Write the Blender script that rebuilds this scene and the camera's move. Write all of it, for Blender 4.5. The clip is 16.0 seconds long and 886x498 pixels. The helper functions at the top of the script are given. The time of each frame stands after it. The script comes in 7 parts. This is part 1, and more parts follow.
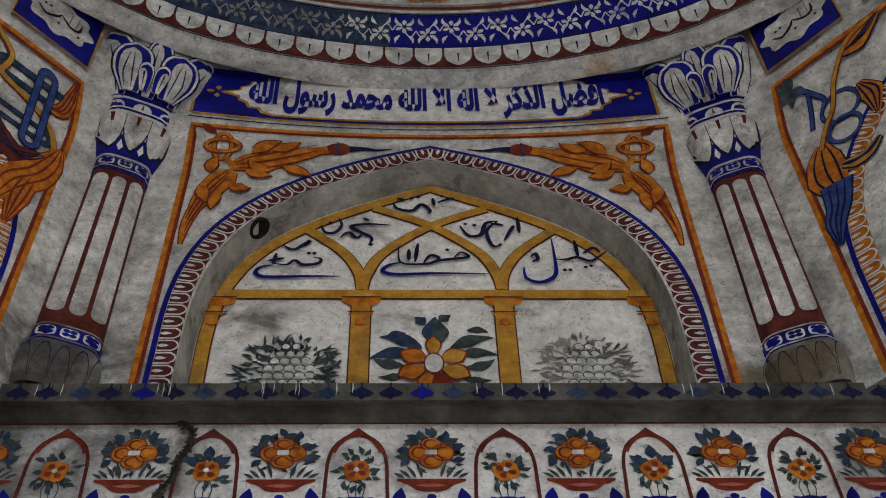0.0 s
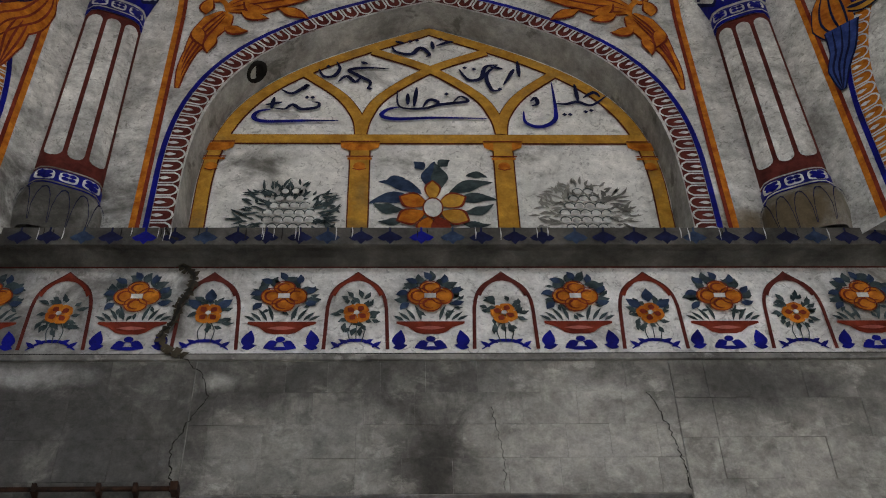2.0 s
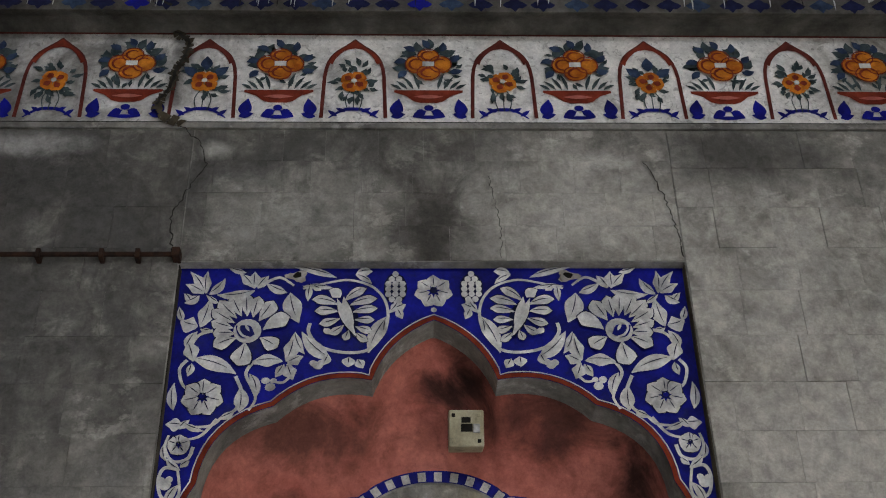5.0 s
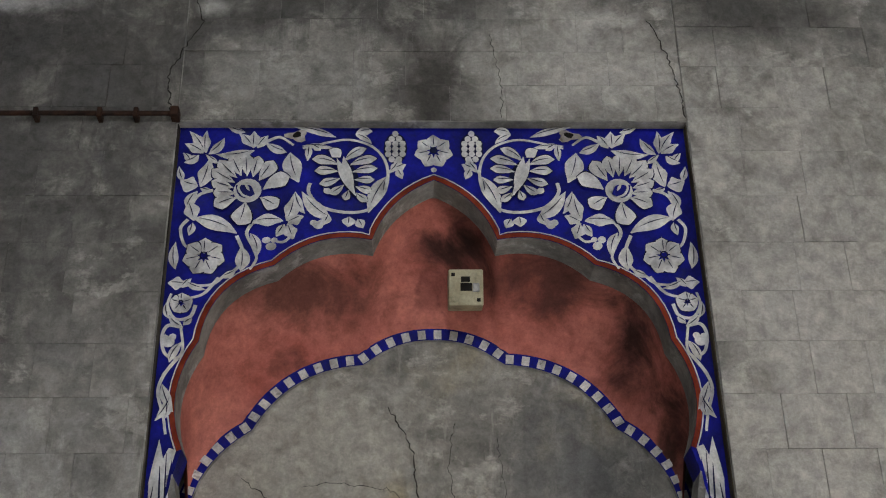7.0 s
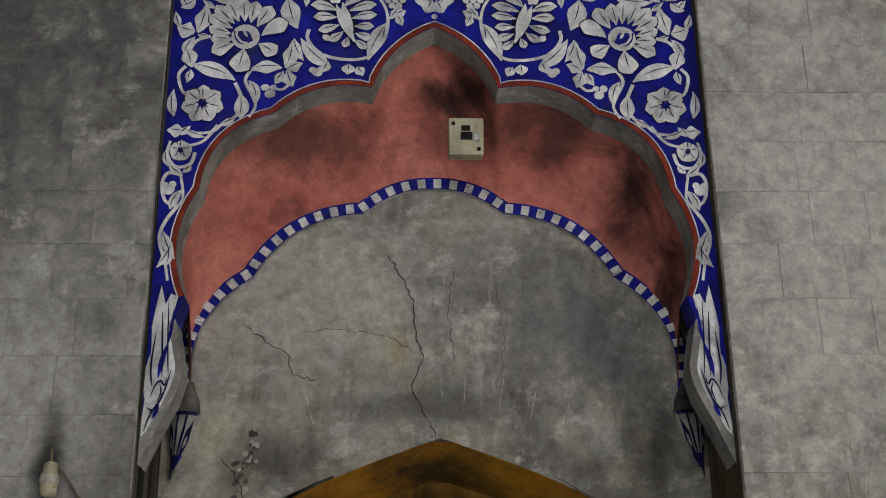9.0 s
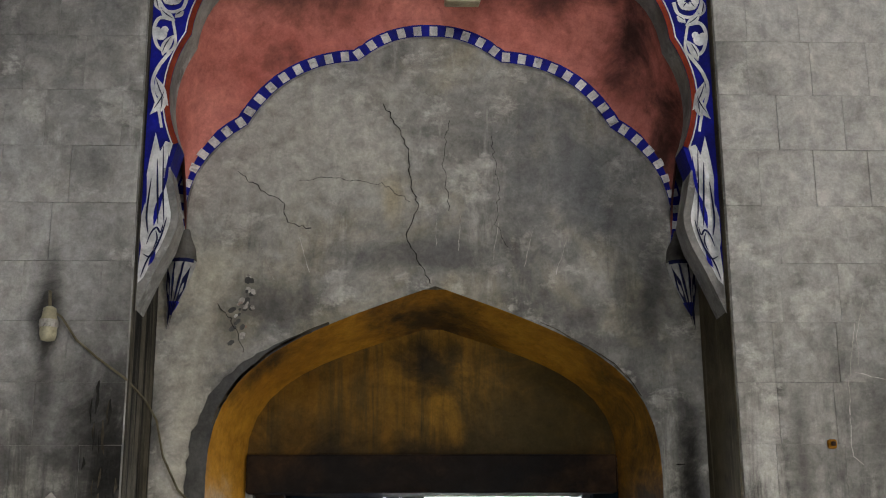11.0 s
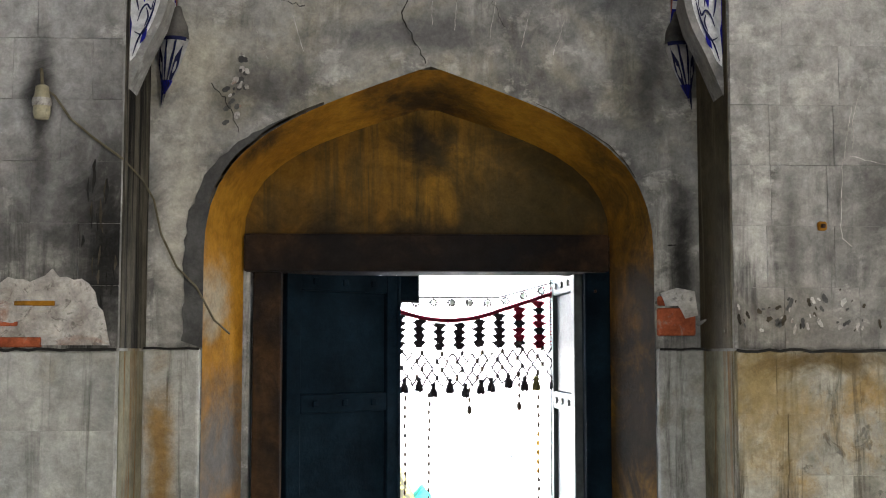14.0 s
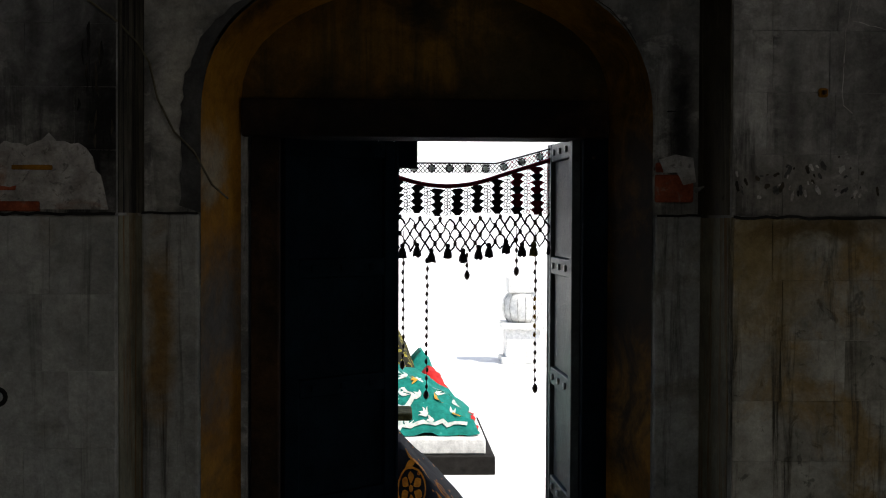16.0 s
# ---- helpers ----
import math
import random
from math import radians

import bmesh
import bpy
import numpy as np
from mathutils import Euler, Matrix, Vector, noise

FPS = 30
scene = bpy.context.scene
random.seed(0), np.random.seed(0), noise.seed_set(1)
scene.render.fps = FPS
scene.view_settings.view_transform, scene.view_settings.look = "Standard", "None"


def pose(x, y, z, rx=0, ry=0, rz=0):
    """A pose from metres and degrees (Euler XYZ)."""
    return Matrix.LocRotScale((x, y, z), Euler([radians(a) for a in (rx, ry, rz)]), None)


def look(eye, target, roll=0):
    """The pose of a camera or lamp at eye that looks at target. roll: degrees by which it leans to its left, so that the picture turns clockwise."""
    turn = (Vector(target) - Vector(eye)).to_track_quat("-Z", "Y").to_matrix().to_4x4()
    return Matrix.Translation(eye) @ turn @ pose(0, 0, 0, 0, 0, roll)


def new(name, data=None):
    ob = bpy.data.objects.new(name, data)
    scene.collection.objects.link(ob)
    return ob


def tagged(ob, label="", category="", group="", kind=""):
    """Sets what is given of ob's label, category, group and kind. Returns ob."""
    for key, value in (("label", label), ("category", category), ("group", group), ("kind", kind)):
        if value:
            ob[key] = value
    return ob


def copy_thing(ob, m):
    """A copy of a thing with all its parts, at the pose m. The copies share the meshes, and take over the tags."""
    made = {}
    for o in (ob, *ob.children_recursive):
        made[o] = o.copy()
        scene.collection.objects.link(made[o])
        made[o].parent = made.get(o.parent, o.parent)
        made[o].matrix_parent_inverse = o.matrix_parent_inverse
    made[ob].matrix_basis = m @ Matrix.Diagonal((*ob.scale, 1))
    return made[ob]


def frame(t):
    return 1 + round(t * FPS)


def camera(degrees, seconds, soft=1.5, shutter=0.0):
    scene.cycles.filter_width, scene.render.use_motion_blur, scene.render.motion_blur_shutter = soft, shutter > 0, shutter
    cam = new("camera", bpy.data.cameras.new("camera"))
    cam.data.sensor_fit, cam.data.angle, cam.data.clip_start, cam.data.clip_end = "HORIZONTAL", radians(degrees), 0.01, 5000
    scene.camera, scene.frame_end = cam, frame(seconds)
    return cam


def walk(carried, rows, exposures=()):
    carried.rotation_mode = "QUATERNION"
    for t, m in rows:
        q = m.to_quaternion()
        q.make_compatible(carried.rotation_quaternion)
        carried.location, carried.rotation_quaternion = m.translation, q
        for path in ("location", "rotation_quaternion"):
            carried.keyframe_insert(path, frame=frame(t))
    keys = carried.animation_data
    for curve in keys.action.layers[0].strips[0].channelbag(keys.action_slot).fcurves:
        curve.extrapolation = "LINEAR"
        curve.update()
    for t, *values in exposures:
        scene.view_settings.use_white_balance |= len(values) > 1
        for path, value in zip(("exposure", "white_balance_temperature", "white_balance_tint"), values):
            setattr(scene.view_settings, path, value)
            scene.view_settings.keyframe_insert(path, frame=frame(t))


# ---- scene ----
# camera: one spot near the middle of the domed chamber, tilting from the drum down to the door
EYE = (0.0, 0.0, 1.6)
TILT = [
    (0.0, -2.71, 52.54, -2.04), (0.5, -2.65, 50.72, -2.12), (1.0, -2.56, 48.91, -2.01), (1.5, -2.50, 47.18, -1.91),
    (2.0, -2.42, 45.45, -1.75), (2.5, -2.36, 43.85, -1.71), (3.0, -2.31, 42.19, -1.54), (3.5, -2.25, 40.07, -1.45),
    (4.0, -2.23, 38.38, -1.37), (4.5, -2.25, 36.74, -1.31), (5.0, -2.19, 34.92, -1.26), (7.5, -2.01, 26.95, -0.98),
    (8.0, -1.98, 25.29, -0.82), (8.5, -1.97, 23.53, -0.71), (9.0, -1.93, 21.62, -0.68), (11.5, -2.13, 13.06, -0.23),
    (12.0, -2.16, 11.36, -0.21), (12.5, -2.21, 9.70, -0.12), (13.0, -2.24, 8.02, -0.10), (13.5, -2.27, 6.30, -0.05),
    (14.0, -2.29, 4.73, 0.01), (14.5, -2.30, 3.31, 0.04), (15.0, -2.31, 1.71, 0.14), (15.5, -2.33, 0.13, 0.15),
    (16.0, -2.39, -1.41, 0.24)]
EXPOSURES = [(0.0, 3.34), (3.0, 3.18), (4.0, 3.10), (5.0, 3.24), (7.5, 3.46), (9.0, 3.50), (11.5, 3.68), (13.0, 4.02), (13.5, 4.10), (14.0, 3.88), (14.5, 3.34), (15.0, 2.30), (15.5, 1.14), (16.0, 0.40)]
cam = camera(38.98, 16.0, soft=1.05)
walk(cam, [(t, pose(*EYE, 90 + p, 0, y) @ pose(0, 0, 0, 0, 0, r)) for t, y, p, r in TILT], EXPOSURES)

# ---- daylight outside, and sky-light lamps in unseen openings of the chamber ----
SUN_EL, SUN_AZ = radians(55), radians(125)
sky_world = bpy.data.worlds.new("daylight")
scene.world = sky_world
sky_world.use_nodes = True
wn = sky_world.node_tree.nodes
sky = wn.new("ShaderNodeTexSky")
sky.sky_type, sky.sun_disc, sky.sun_elevation, sky.sun_rotation = "NISHITA", False, SUN_EL, SUN_AZ
sky_world.node_tree.links.new(sky.outputs[0], wn["Background"].inputs[0])
wn["Background"].inputs[1].default_value = 0.15
sun = new("sun", bpy.data.lights.new("sun", "SUN"))
sun.data.energy, sun.data.angle, sun.data.color = 5.0, radians(0.5), (1.0, 0.95, 0.87)
sun.matrix_world = look((0, 0, 0), (-math.sin(SUN_AZ) * math.cos(SUN_EL), -math.cos(SUN_AZ) * math.cos(SUN_EL), -math.sin(SUN_EL)))


def opening_light(name, eye, target, w, h, energy, colour):
    lamp = new(name, bpy.data.lights.new(name, "AREA"))
    lamp.data.shape, lamp.data.size, lamp.data.size_y, lamp.data.energy, lamp.data.color = "RECTANGLE", w, h, energy, colour
    lamp.matrix_world = look(eye, target)
    return lamp


# unseen: doorways assumed in the other three walls, drum window added over the south
# added lamp: lifts the upper walls, leaves the cornice's underside dark
opening_light("daylight_drum_window", (0.117, -3.95, 6.15), (0.117, 3.5, 5.2), 1.0, 1.05, 9.2, (1.0, 0.98, 0.985))
opening_light("daylight_east_doorway", (3.72, -0.2, 1.15), (0, -0.2, 1.3), 1.3, 2.1, 9.9, (1.0, 0.955, 0.92))
opening_light("daylight_south_doorway", (0.1, -3.82, 1.15), (0.1, 0, 1.3), 1.3, 2.1, 2.1, (1.0, 0.955, 0.92))
opening_light("daylight_west_doorway", (-3.48, -0.2, 1.15), (0, -0.2, 1.3), 1.3, 2.1, 0.21, (1.0, 0.98, 0.95))


# ---- materials ----
def surface(name, dark, light, rough=0.85, scale=6.0, bump=0.25, stain=None, stain_scale=1.3, stain_cut=(0.52, 0.7),
            streak=None, streak_cut=(0.5, 0.75), zone=None, metal=0.0, grain=70.0, per_piece=0.0, spots=(), worn=0.38, scrape=None, specks=None, gloss=0.12, speck_scale=30.0, runs=None):
    """Procedural paint, plaster, wood or stone: two-tone mottling, grain relief, patches of stain and vertical run marks.
    zone: (z0, z1) heights over which the run marks fade out upwards."""
    m = bpy.data.materials.new(name)
    m.use_nodes = True
    nt = m.node_tree
    nd, ln = nt.nodes, nt.links
    b = nd["Principled BSDF"]
    b.inputs["Roughness"].default_value = rough
    b.inputs["Metallic"].default_value = metal
    b.inputs["Specular IOR Level"].default_value = 0.3 if metal else gloss
    geo = nd.new("ShaderNodeNewGeometry")
    info = nd.new("ShaderNodeObjectInfo")
    seat = nd.new("ShaderNodeVectorMath")
    seat.operation = "MULTIPLY_ADD"
    seat.inputs[1].default_value = (1, 1, 1)
    ln.new(geo.outputs["Position"], seat.inputs[0])
    shift = nd.new("ShaderNodeVectorMath")
    shift.operation = "SCALE"
    shift.inputs[0].default_value = (7.3, 3.1, 5.7)
    ln.new(info.outputs["Random"], shift.inputs["Scale"])
    if per_piece:
        ln.new(shift.outputs[0], seat.inputs[2])

    def noisy(s, detail=6.0, rough_=0.6, vec=None, dist=0.0):
        n = nd.new("ShaderNodeTexNoise")
        n.inputs["Scale"].default_value, n.inputs["Detail"].default_value = s, detail
        n.inputs["Roughness"].default_value, n.inputs["Distortion"].default_value = rough_, dist
        ln.new(vec or seat.outputs[0], n.inputs["Vector"])
        return n.outputs["Fac"]

    def ramp(fac, a, z, ca, cz):
        r = nd.new("ShaderNodeValToRGB")
        r.color_ramp.elements[0].position, r.color_ramp.elements[1].position = a, z
        r.color_ramp.elements[0].color, r.color_ramp.elements[1].color = (*ca, 1), (*cz, 1)
        ln.new(fac, r.inputs[0])
        return r.outputs[0]

    def mix(fac, a, c):
        x = nd.new("ShaderNodeMix")
        x.data_type = "RGBA"
        for src, slot in ((fac, 0), (a, 6), (c, 7)):
            if isinstance(src, tuple):
                x.inputs[slot].default_value = (*src, 1)
            else:
                ln.new(src, x.inputs[slot])
        return x.outputs[2]

    def times(a, c):
        x = nd.new("ShaderNodeMath")
        x.operation = "MULTIPLY"
        ln.new(a, x.inputs[0])
        if isinstance(c, float):
            x.inputs[1].default_value = c
        else:
            ln.new(c, x.inputs[1])
        return x.outputs[0]

    col = ramp(noisy(scale), 0.34, 0.68, dark, light)
    if scrape:
        mp = nd.new("ShaderNodeMapping")
        mp.inputs["Scale"].default_value = (5.0, 5.0, 7.0)
        ln.new(geo.outputs["Position"], mp.inputs[0])
        k = ramp(noisy(1.3, 12.0, 0.70, mp.outputs[0], 0.1), 0.54, 0.60, (0, 0, 0), (1, 1, 1))
        col = mix(times(k, 0.55), col, scrape)
    if specks:
        k = ramp(noisy(speck_scale, 5.0, 0.6, geo.outputs["Position"], 1.4), 0.575, 0.64, (0, 0, 0), (1, 1, 1))
        col = mix(times(k, 0.55), col, specks)
    if per_piece:
        tone = ramp(info.outputs["Random"], 0.0, 1.0, (1 - per_piece,) * 3, (1 + per_piece,) * 3)
        y = nd.new("ShaderNodeMix")
        y.data_type, y.blend_type = "RGBA", "MULTIPLY"
        y.inputs[0].default_value = 1.0
        ln.new(col, y.inputs[6])
        ln.new(tone, y.inputs[7])
        col = y.outputs[2]
    if stain:
        k = ramp(noisy(stain_scale, 9.0, 0.65, geo.outputs["Position"], 0.6), *stain_cut, (0, 0, 0), (1, 1, 1))
        col = mix(times(k, 0.8), col, stain)
    if streak:
        mp = nd.new("ShaderNodeMapping")
        mp.inputs["Scale"].default_value = (15.0, 15.0, 0.8)
        ln.new(geo.outputs["Position"], mp.inputs[0])
        k = ramp(noisy(1.0, 8.0, 0.72, mp.outputs[0], 0.5), *streak_cut, (0, 0, 0), (1, 1, 1))
        if zone:
            sep = nd.new("ShaderNodeSeparateXYZ")
            ln.new(geo.outputs["Position"], sep.inputs[0])
            wob = nd.new("ShaderNodeMath")
            wob.operation = "MULTIPLY_ADD"
            wob.inputs[1].default_value = 0.9
            ln.new(noisy(2.2, 5.0, 0.6, geo.outputs["Position"]), wob.inputs[0])
            ln.new(sep.outputs[2], wob.inputs[2])
            mr = nd.new("ShaderNodeMapRange")
            mr.inputs[1].default_value, mr.inputs[2].default_value = zone[0] + 0.45, zone[1] + 0.45
            mr.inputs[3].default_value, mr.inputs[4].default_value = 1.0, 0.0
            ln.new(wob.outputs[0], mr.inputs[0])
            k = times(k, mr.outputs[0])
        col = mix(k, col, streak)
    if runs:
        mp = nd.new("ShaderNodeMapping")
        mp.inputs["Scale"].default_value = (9.0, 9.0, 1.5)
        ln.new(geo.outputs["Position"], mp.inputs[0])
        for tone, a, z in ((runs[0], 0.57, 0.66), (runs[1], 0.43, 0.35)):
            k = ramp(noisy(1.0, 11.0, 0.72, mp.outputs[0], 0.2), min(a, z), max(a, z), (0, 0, 0) if a < z else (1, 1, 1), (1, 1, 1) if a < z else (0, 0, 0))
            col = mix(times(k, 0.55), col, tone)
    # spots: soft tinted patches, some for dirt, some painting in light and shade
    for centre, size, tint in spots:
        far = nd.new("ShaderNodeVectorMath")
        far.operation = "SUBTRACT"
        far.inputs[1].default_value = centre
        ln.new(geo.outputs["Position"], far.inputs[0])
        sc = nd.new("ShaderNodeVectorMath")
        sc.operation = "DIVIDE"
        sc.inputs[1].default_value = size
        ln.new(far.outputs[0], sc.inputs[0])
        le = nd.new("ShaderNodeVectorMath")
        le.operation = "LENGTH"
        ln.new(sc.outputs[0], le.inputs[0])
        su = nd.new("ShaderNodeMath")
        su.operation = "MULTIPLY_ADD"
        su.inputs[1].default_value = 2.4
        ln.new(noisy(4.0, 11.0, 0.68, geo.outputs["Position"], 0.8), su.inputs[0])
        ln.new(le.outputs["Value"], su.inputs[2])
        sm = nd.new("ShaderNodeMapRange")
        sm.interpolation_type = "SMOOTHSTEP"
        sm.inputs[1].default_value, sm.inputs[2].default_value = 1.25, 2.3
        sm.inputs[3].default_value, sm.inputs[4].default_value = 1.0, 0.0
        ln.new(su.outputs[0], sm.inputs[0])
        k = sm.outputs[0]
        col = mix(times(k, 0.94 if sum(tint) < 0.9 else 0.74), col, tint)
    for size, lo_tone, hi_tone in ((grain * 1.6, 0.80, 1.12), (grain * 0.3, 1 - worn, 1 + 0.45 * worn)):
        fine = ramp(noisy(size, 5.0, 0.72, None, 0.3), 0.32, 0.68, (lo_tone,) * 3, (hi_tone,) * 3)
        x = nd.new("ShaderNodeMix")
        x.data_type, x.blend_type = "RGBA", "MULTIPLY"
        x.inputs[0].default_value = 0.8
        ln.new(col, x.inputs[6])
        ln.new(fine, x.inputs[7])
        col = x.outputs[2]
    ln.new(col, b.inputs["Base Color"])
    if bump:
        bp = nd.new("ShaderNodeBump")
        bp.inputs["Strength"].default_value, bp.inputs["Distance"].default_value = bump, 0.01
        ln.new(noisy(grain * 0.6, 8.0, 0.7), bp.inputs["Height"])
        ln.new(bp.outputs[0], b.inputs["Normal"])
    return m


PLASTER = surface("grey_lime_plaster", (0.12, 0.116, 0.108), (0.34, 0.33, 0.30), scale=4.0, bump=0.4, scrape=(0.46, 0.45, 0.42),
                  stain=(0.12, 0.118, 0.11), stain_scale=2.3, stain_cut=(0.55, 0.70),
                  spots=[((-1.42, 3.4, 5.25), (0.5, 0.5, 0.36), (0.06, 0.057, 0.05)), ((1.60, 3.4, 5.25), (0.4, 0.5, 0.30), (0.12, 0.09, 0.05)), ((0.96, 3.66, 1.9), (0.06, 0.25, 0.5), (0.10, 0.085, 0.05)),
                         ((-0.76, 3.7, 1.4), (0.06, 0.16, 0.5), (0.20, 0.12, 0.03)), ((0.96, 3.8, 1.8), (0.06, 0.1, 0.5), (0.03, 0.028, 0.025))])
PLASTER_LOW = surface("sooty_damp_plaster", (0.12, 0.116, 0.105), (0.36, 0.345, 0.305), scale=3.6, bump=0.4,
                      stain=(0.36, 0.31, 0.19), stain_scale=1.7, stain_cut=(0.55, 0.75),
                      streak=(0.035, 0.034, 0.032), streak_cut=(0.47, 0.60), zone=(1.5, 2.35), scrape=(0.54, 0.515, 0.45), runs=((0.50, 0.48, 0.42), (0.09, 0.087, 0.08)), worn=0.42,
                      spots=[((-0.68, 3.86, 1.92), (0.09, 0.3, 0.60), (0.50, 0.475, 0.41)), 
                             ((-0.63, 3.86, 2.15), (0.09, 0.2, 0.55), (0.46, 0.43, 0.35)), ((-0.60, 3.86, 2.55), (0.16, 0.2, 0.14), (0.44, 0.41, 0.32)), ((-0.30, 3.86, 2.95), (0.6, 0.3, 0.45), (0.44, 0.42, 0.365)), ((0.90, 3.86, 1.85), (0.05, 0.3, 0.36), (0.02, 0.018, 0.016)),
                             ((0.80, 3.86, 2.45), (0.10, 0.2, 0.25), (0.07, 0.068, 0.062)), ((-0.02, 3.86, 2.78), (0.05, 0.2, 0.14), (0.40, 0.34, 0.22)),
                             ((0.55, 3.86, 2.9), (0.32, 0.2, 0.45), (0.15, 0.15, 0.145)), ((0.10, 3.86, 2.60), (0.55, 0.2, 0.10), (0.12, 0.117, 0.11)), ((-0.38, 3.86, 2.42), (0.22, 0.2, 0.12), (0.10, 0.096, 0.088)), ((0.58, 3.86, 2.38), (0.20, 0.2, 0.14), (0.11, 0.106, 0.10))])
# Spots of the block wall: soot by the recess, other dark and pale patches.
SOOT_AND_LIGHT = [((-1.12, 3.5, 1.92), (0.10, 0.2, 0.22), (0.09, 0.088, 0.083)), ((-0.88, 3.5, 2.05), (0.26, 0.3, 0.45), (0.055, 0.053, 0.05)), ((-0.78, 3.5, 1.92), (0.17, 0.3, 0.62), (0.012, 0.011, 0.010)), ((-1.0, 3.5, 2.22), (0.07, 0.2, 0.10), (0.40, 0.39, 0.36)), ((-1.15, 3.5, 2.55), (0.6, 0.3, 0.7), (0.42, 0.41, 0.385)),
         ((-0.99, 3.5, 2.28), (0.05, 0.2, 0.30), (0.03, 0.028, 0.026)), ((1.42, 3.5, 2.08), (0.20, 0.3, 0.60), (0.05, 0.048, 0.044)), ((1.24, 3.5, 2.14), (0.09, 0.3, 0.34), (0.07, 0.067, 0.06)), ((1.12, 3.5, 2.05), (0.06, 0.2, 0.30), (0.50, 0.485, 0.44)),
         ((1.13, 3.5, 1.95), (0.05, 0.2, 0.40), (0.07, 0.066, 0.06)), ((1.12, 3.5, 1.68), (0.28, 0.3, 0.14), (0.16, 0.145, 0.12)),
         # broad pale spots put the brighter light on the right into the colour
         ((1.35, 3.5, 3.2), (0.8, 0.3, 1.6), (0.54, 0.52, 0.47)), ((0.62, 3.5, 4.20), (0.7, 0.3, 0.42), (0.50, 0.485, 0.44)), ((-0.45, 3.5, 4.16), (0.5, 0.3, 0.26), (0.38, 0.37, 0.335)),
         # darker upper left, below the frieze and over the panel
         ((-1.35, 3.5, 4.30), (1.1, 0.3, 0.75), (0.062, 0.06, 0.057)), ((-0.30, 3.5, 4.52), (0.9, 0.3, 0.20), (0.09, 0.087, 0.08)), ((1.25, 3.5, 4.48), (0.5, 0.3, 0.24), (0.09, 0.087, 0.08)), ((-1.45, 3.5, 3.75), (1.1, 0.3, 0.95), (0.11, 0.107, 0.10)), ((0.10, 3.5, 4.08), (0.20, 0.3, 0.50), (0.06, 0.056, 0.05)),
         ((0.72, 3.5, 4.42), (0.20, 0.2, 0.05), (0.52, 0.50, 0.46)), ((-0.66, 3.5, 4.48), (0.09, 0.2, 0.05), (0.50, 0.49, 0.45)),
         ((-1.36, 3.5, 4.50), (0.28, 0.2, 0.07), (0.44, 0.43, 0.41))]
BLOCK = surface("plaster_block", (0.12, 0.116, 0.105), (0.36, 0.345, 0.31), scale=4.5, bump=0.5, per_piece=0.08, scrape=(0.56, 0.54, 0.48),
                stain=(0.14, 0.135, 0.12), stain_scale=1.6, stain_cut=(0.52, 0.68),
                streak=(0.035, 0.034, 0.032), streak_cut=(0.5, 0.61), zone=(1.6, 2.4), spots=SOOT_AND_LIGHT, runs=((0.52, 0.50, 0.45), (0.085, 0.082, 0.075)), worn=0.44)
DADO = surface("damp_dado_plaster", (0.24, 0.235, 0.21), (0.46, 0.445, 0.40), scale=3.0, bump=0.5, per_piece=0.05,
               spots=[((1.10, 3.47, 1.50), (0.16, 0.2, 0.22), (0.34, 0.25, 0.11)), ((1.5, 3.47, 1.1), (0.2, 0.2, 0.2), (0.33, 0.27, 0.16)), ((-0.70, 3.84, 1.3), (0.06, 0.2, 0.4), (0.24, 0.14, 0.04)), ((-1.35, 3.47, 1.15), (0.6, 0.2, 0.8), (0.38, 0.375, 0.345))],
               stain=(0.20, 0.17, 0.12), stain_scale=2.6, stain_cut=(0.55, 0.68),
               streak=(0.05, 0.047, 0.04), streak_cut=(0.54, 0.7))
WHITE = surface("aged_whitewash", (0.40, 0.395, 0.375), (0.80, 0.785, 0.75), scale=7.0, bump=0.35, worn=0.45, specks=(0.16, 0.155, 0.14),
                stain=(0.15, 0.145, 0.13), stain_scale=2.6, stain_cut=(0.54, 0.72),
                spots=[((1.05, 3.5, 7.3), (0.14, 0.4, 0.8), (0.45, 0.27, 0.12)), ((1.45, 3.4, 5.3), (0.25, 0.4, 0.14), (0.16, 0.12, 0.07)), ((-1.45, 3.4, 5.3), (0.6, 0.6, 0.5), (0.08, 0.076, 0.068))])
FRESH = surface("bright_whitewash", (0.66, 0.655, 0.63), (0.93, 0.905, 0.87), scale=5.0, bump=0.3, worn=0.32, specks=(0.22, 0.215, 0.20),
                stain=(0.20, 0.195, 0.18), stain_scale=3.4, stain_cut=(0.54, 0.68),
                spots=[((-0.62, 3.7, 5.9), (0.20, 0.3, 0.10), (0.13, 0.125, 0.11)), ((-1.60, 3.5, 4.8), (1.0, 0.5, 0.9), (0.15, 0.145, 0.135)), ((2.05, 3.5, 4.8), (0.6, 0.5, 0.7), (0.20, 0.18, 0.15)), ((-0.85, 3.5, 4.75), (0.07, 0.2, 0.3), (0.14, 0.135, 0.125))])
CORNICE = surface("cornice_grime", (0.040, 0.038, 0.033), (0.15, 0.142, 0.125), scale=5.0, bump=0.45,
                  stain=(0.07, 0.066, 0.06), stain_scale=4.0)
BLUE = surface("ultramarine_paint", (0.003, 0.004, 0.11), (0.006, 0.009, 0.29), rough=0.55, scale=7.0, bump=0.15,
               stain=(0.02, 0.025, 0.10), stain_scale=5.0, stain_cut=(0.58, 0.7))
RELIEF = surface("silver_white_relief", (0.50, 0.50, 0.49), (0.86, 0.86, 0.83), rough=0.6, scale=9.0, bump=0.3,
                 stain=(0.22, 0.22, 0.22), stain_scale=7.0)
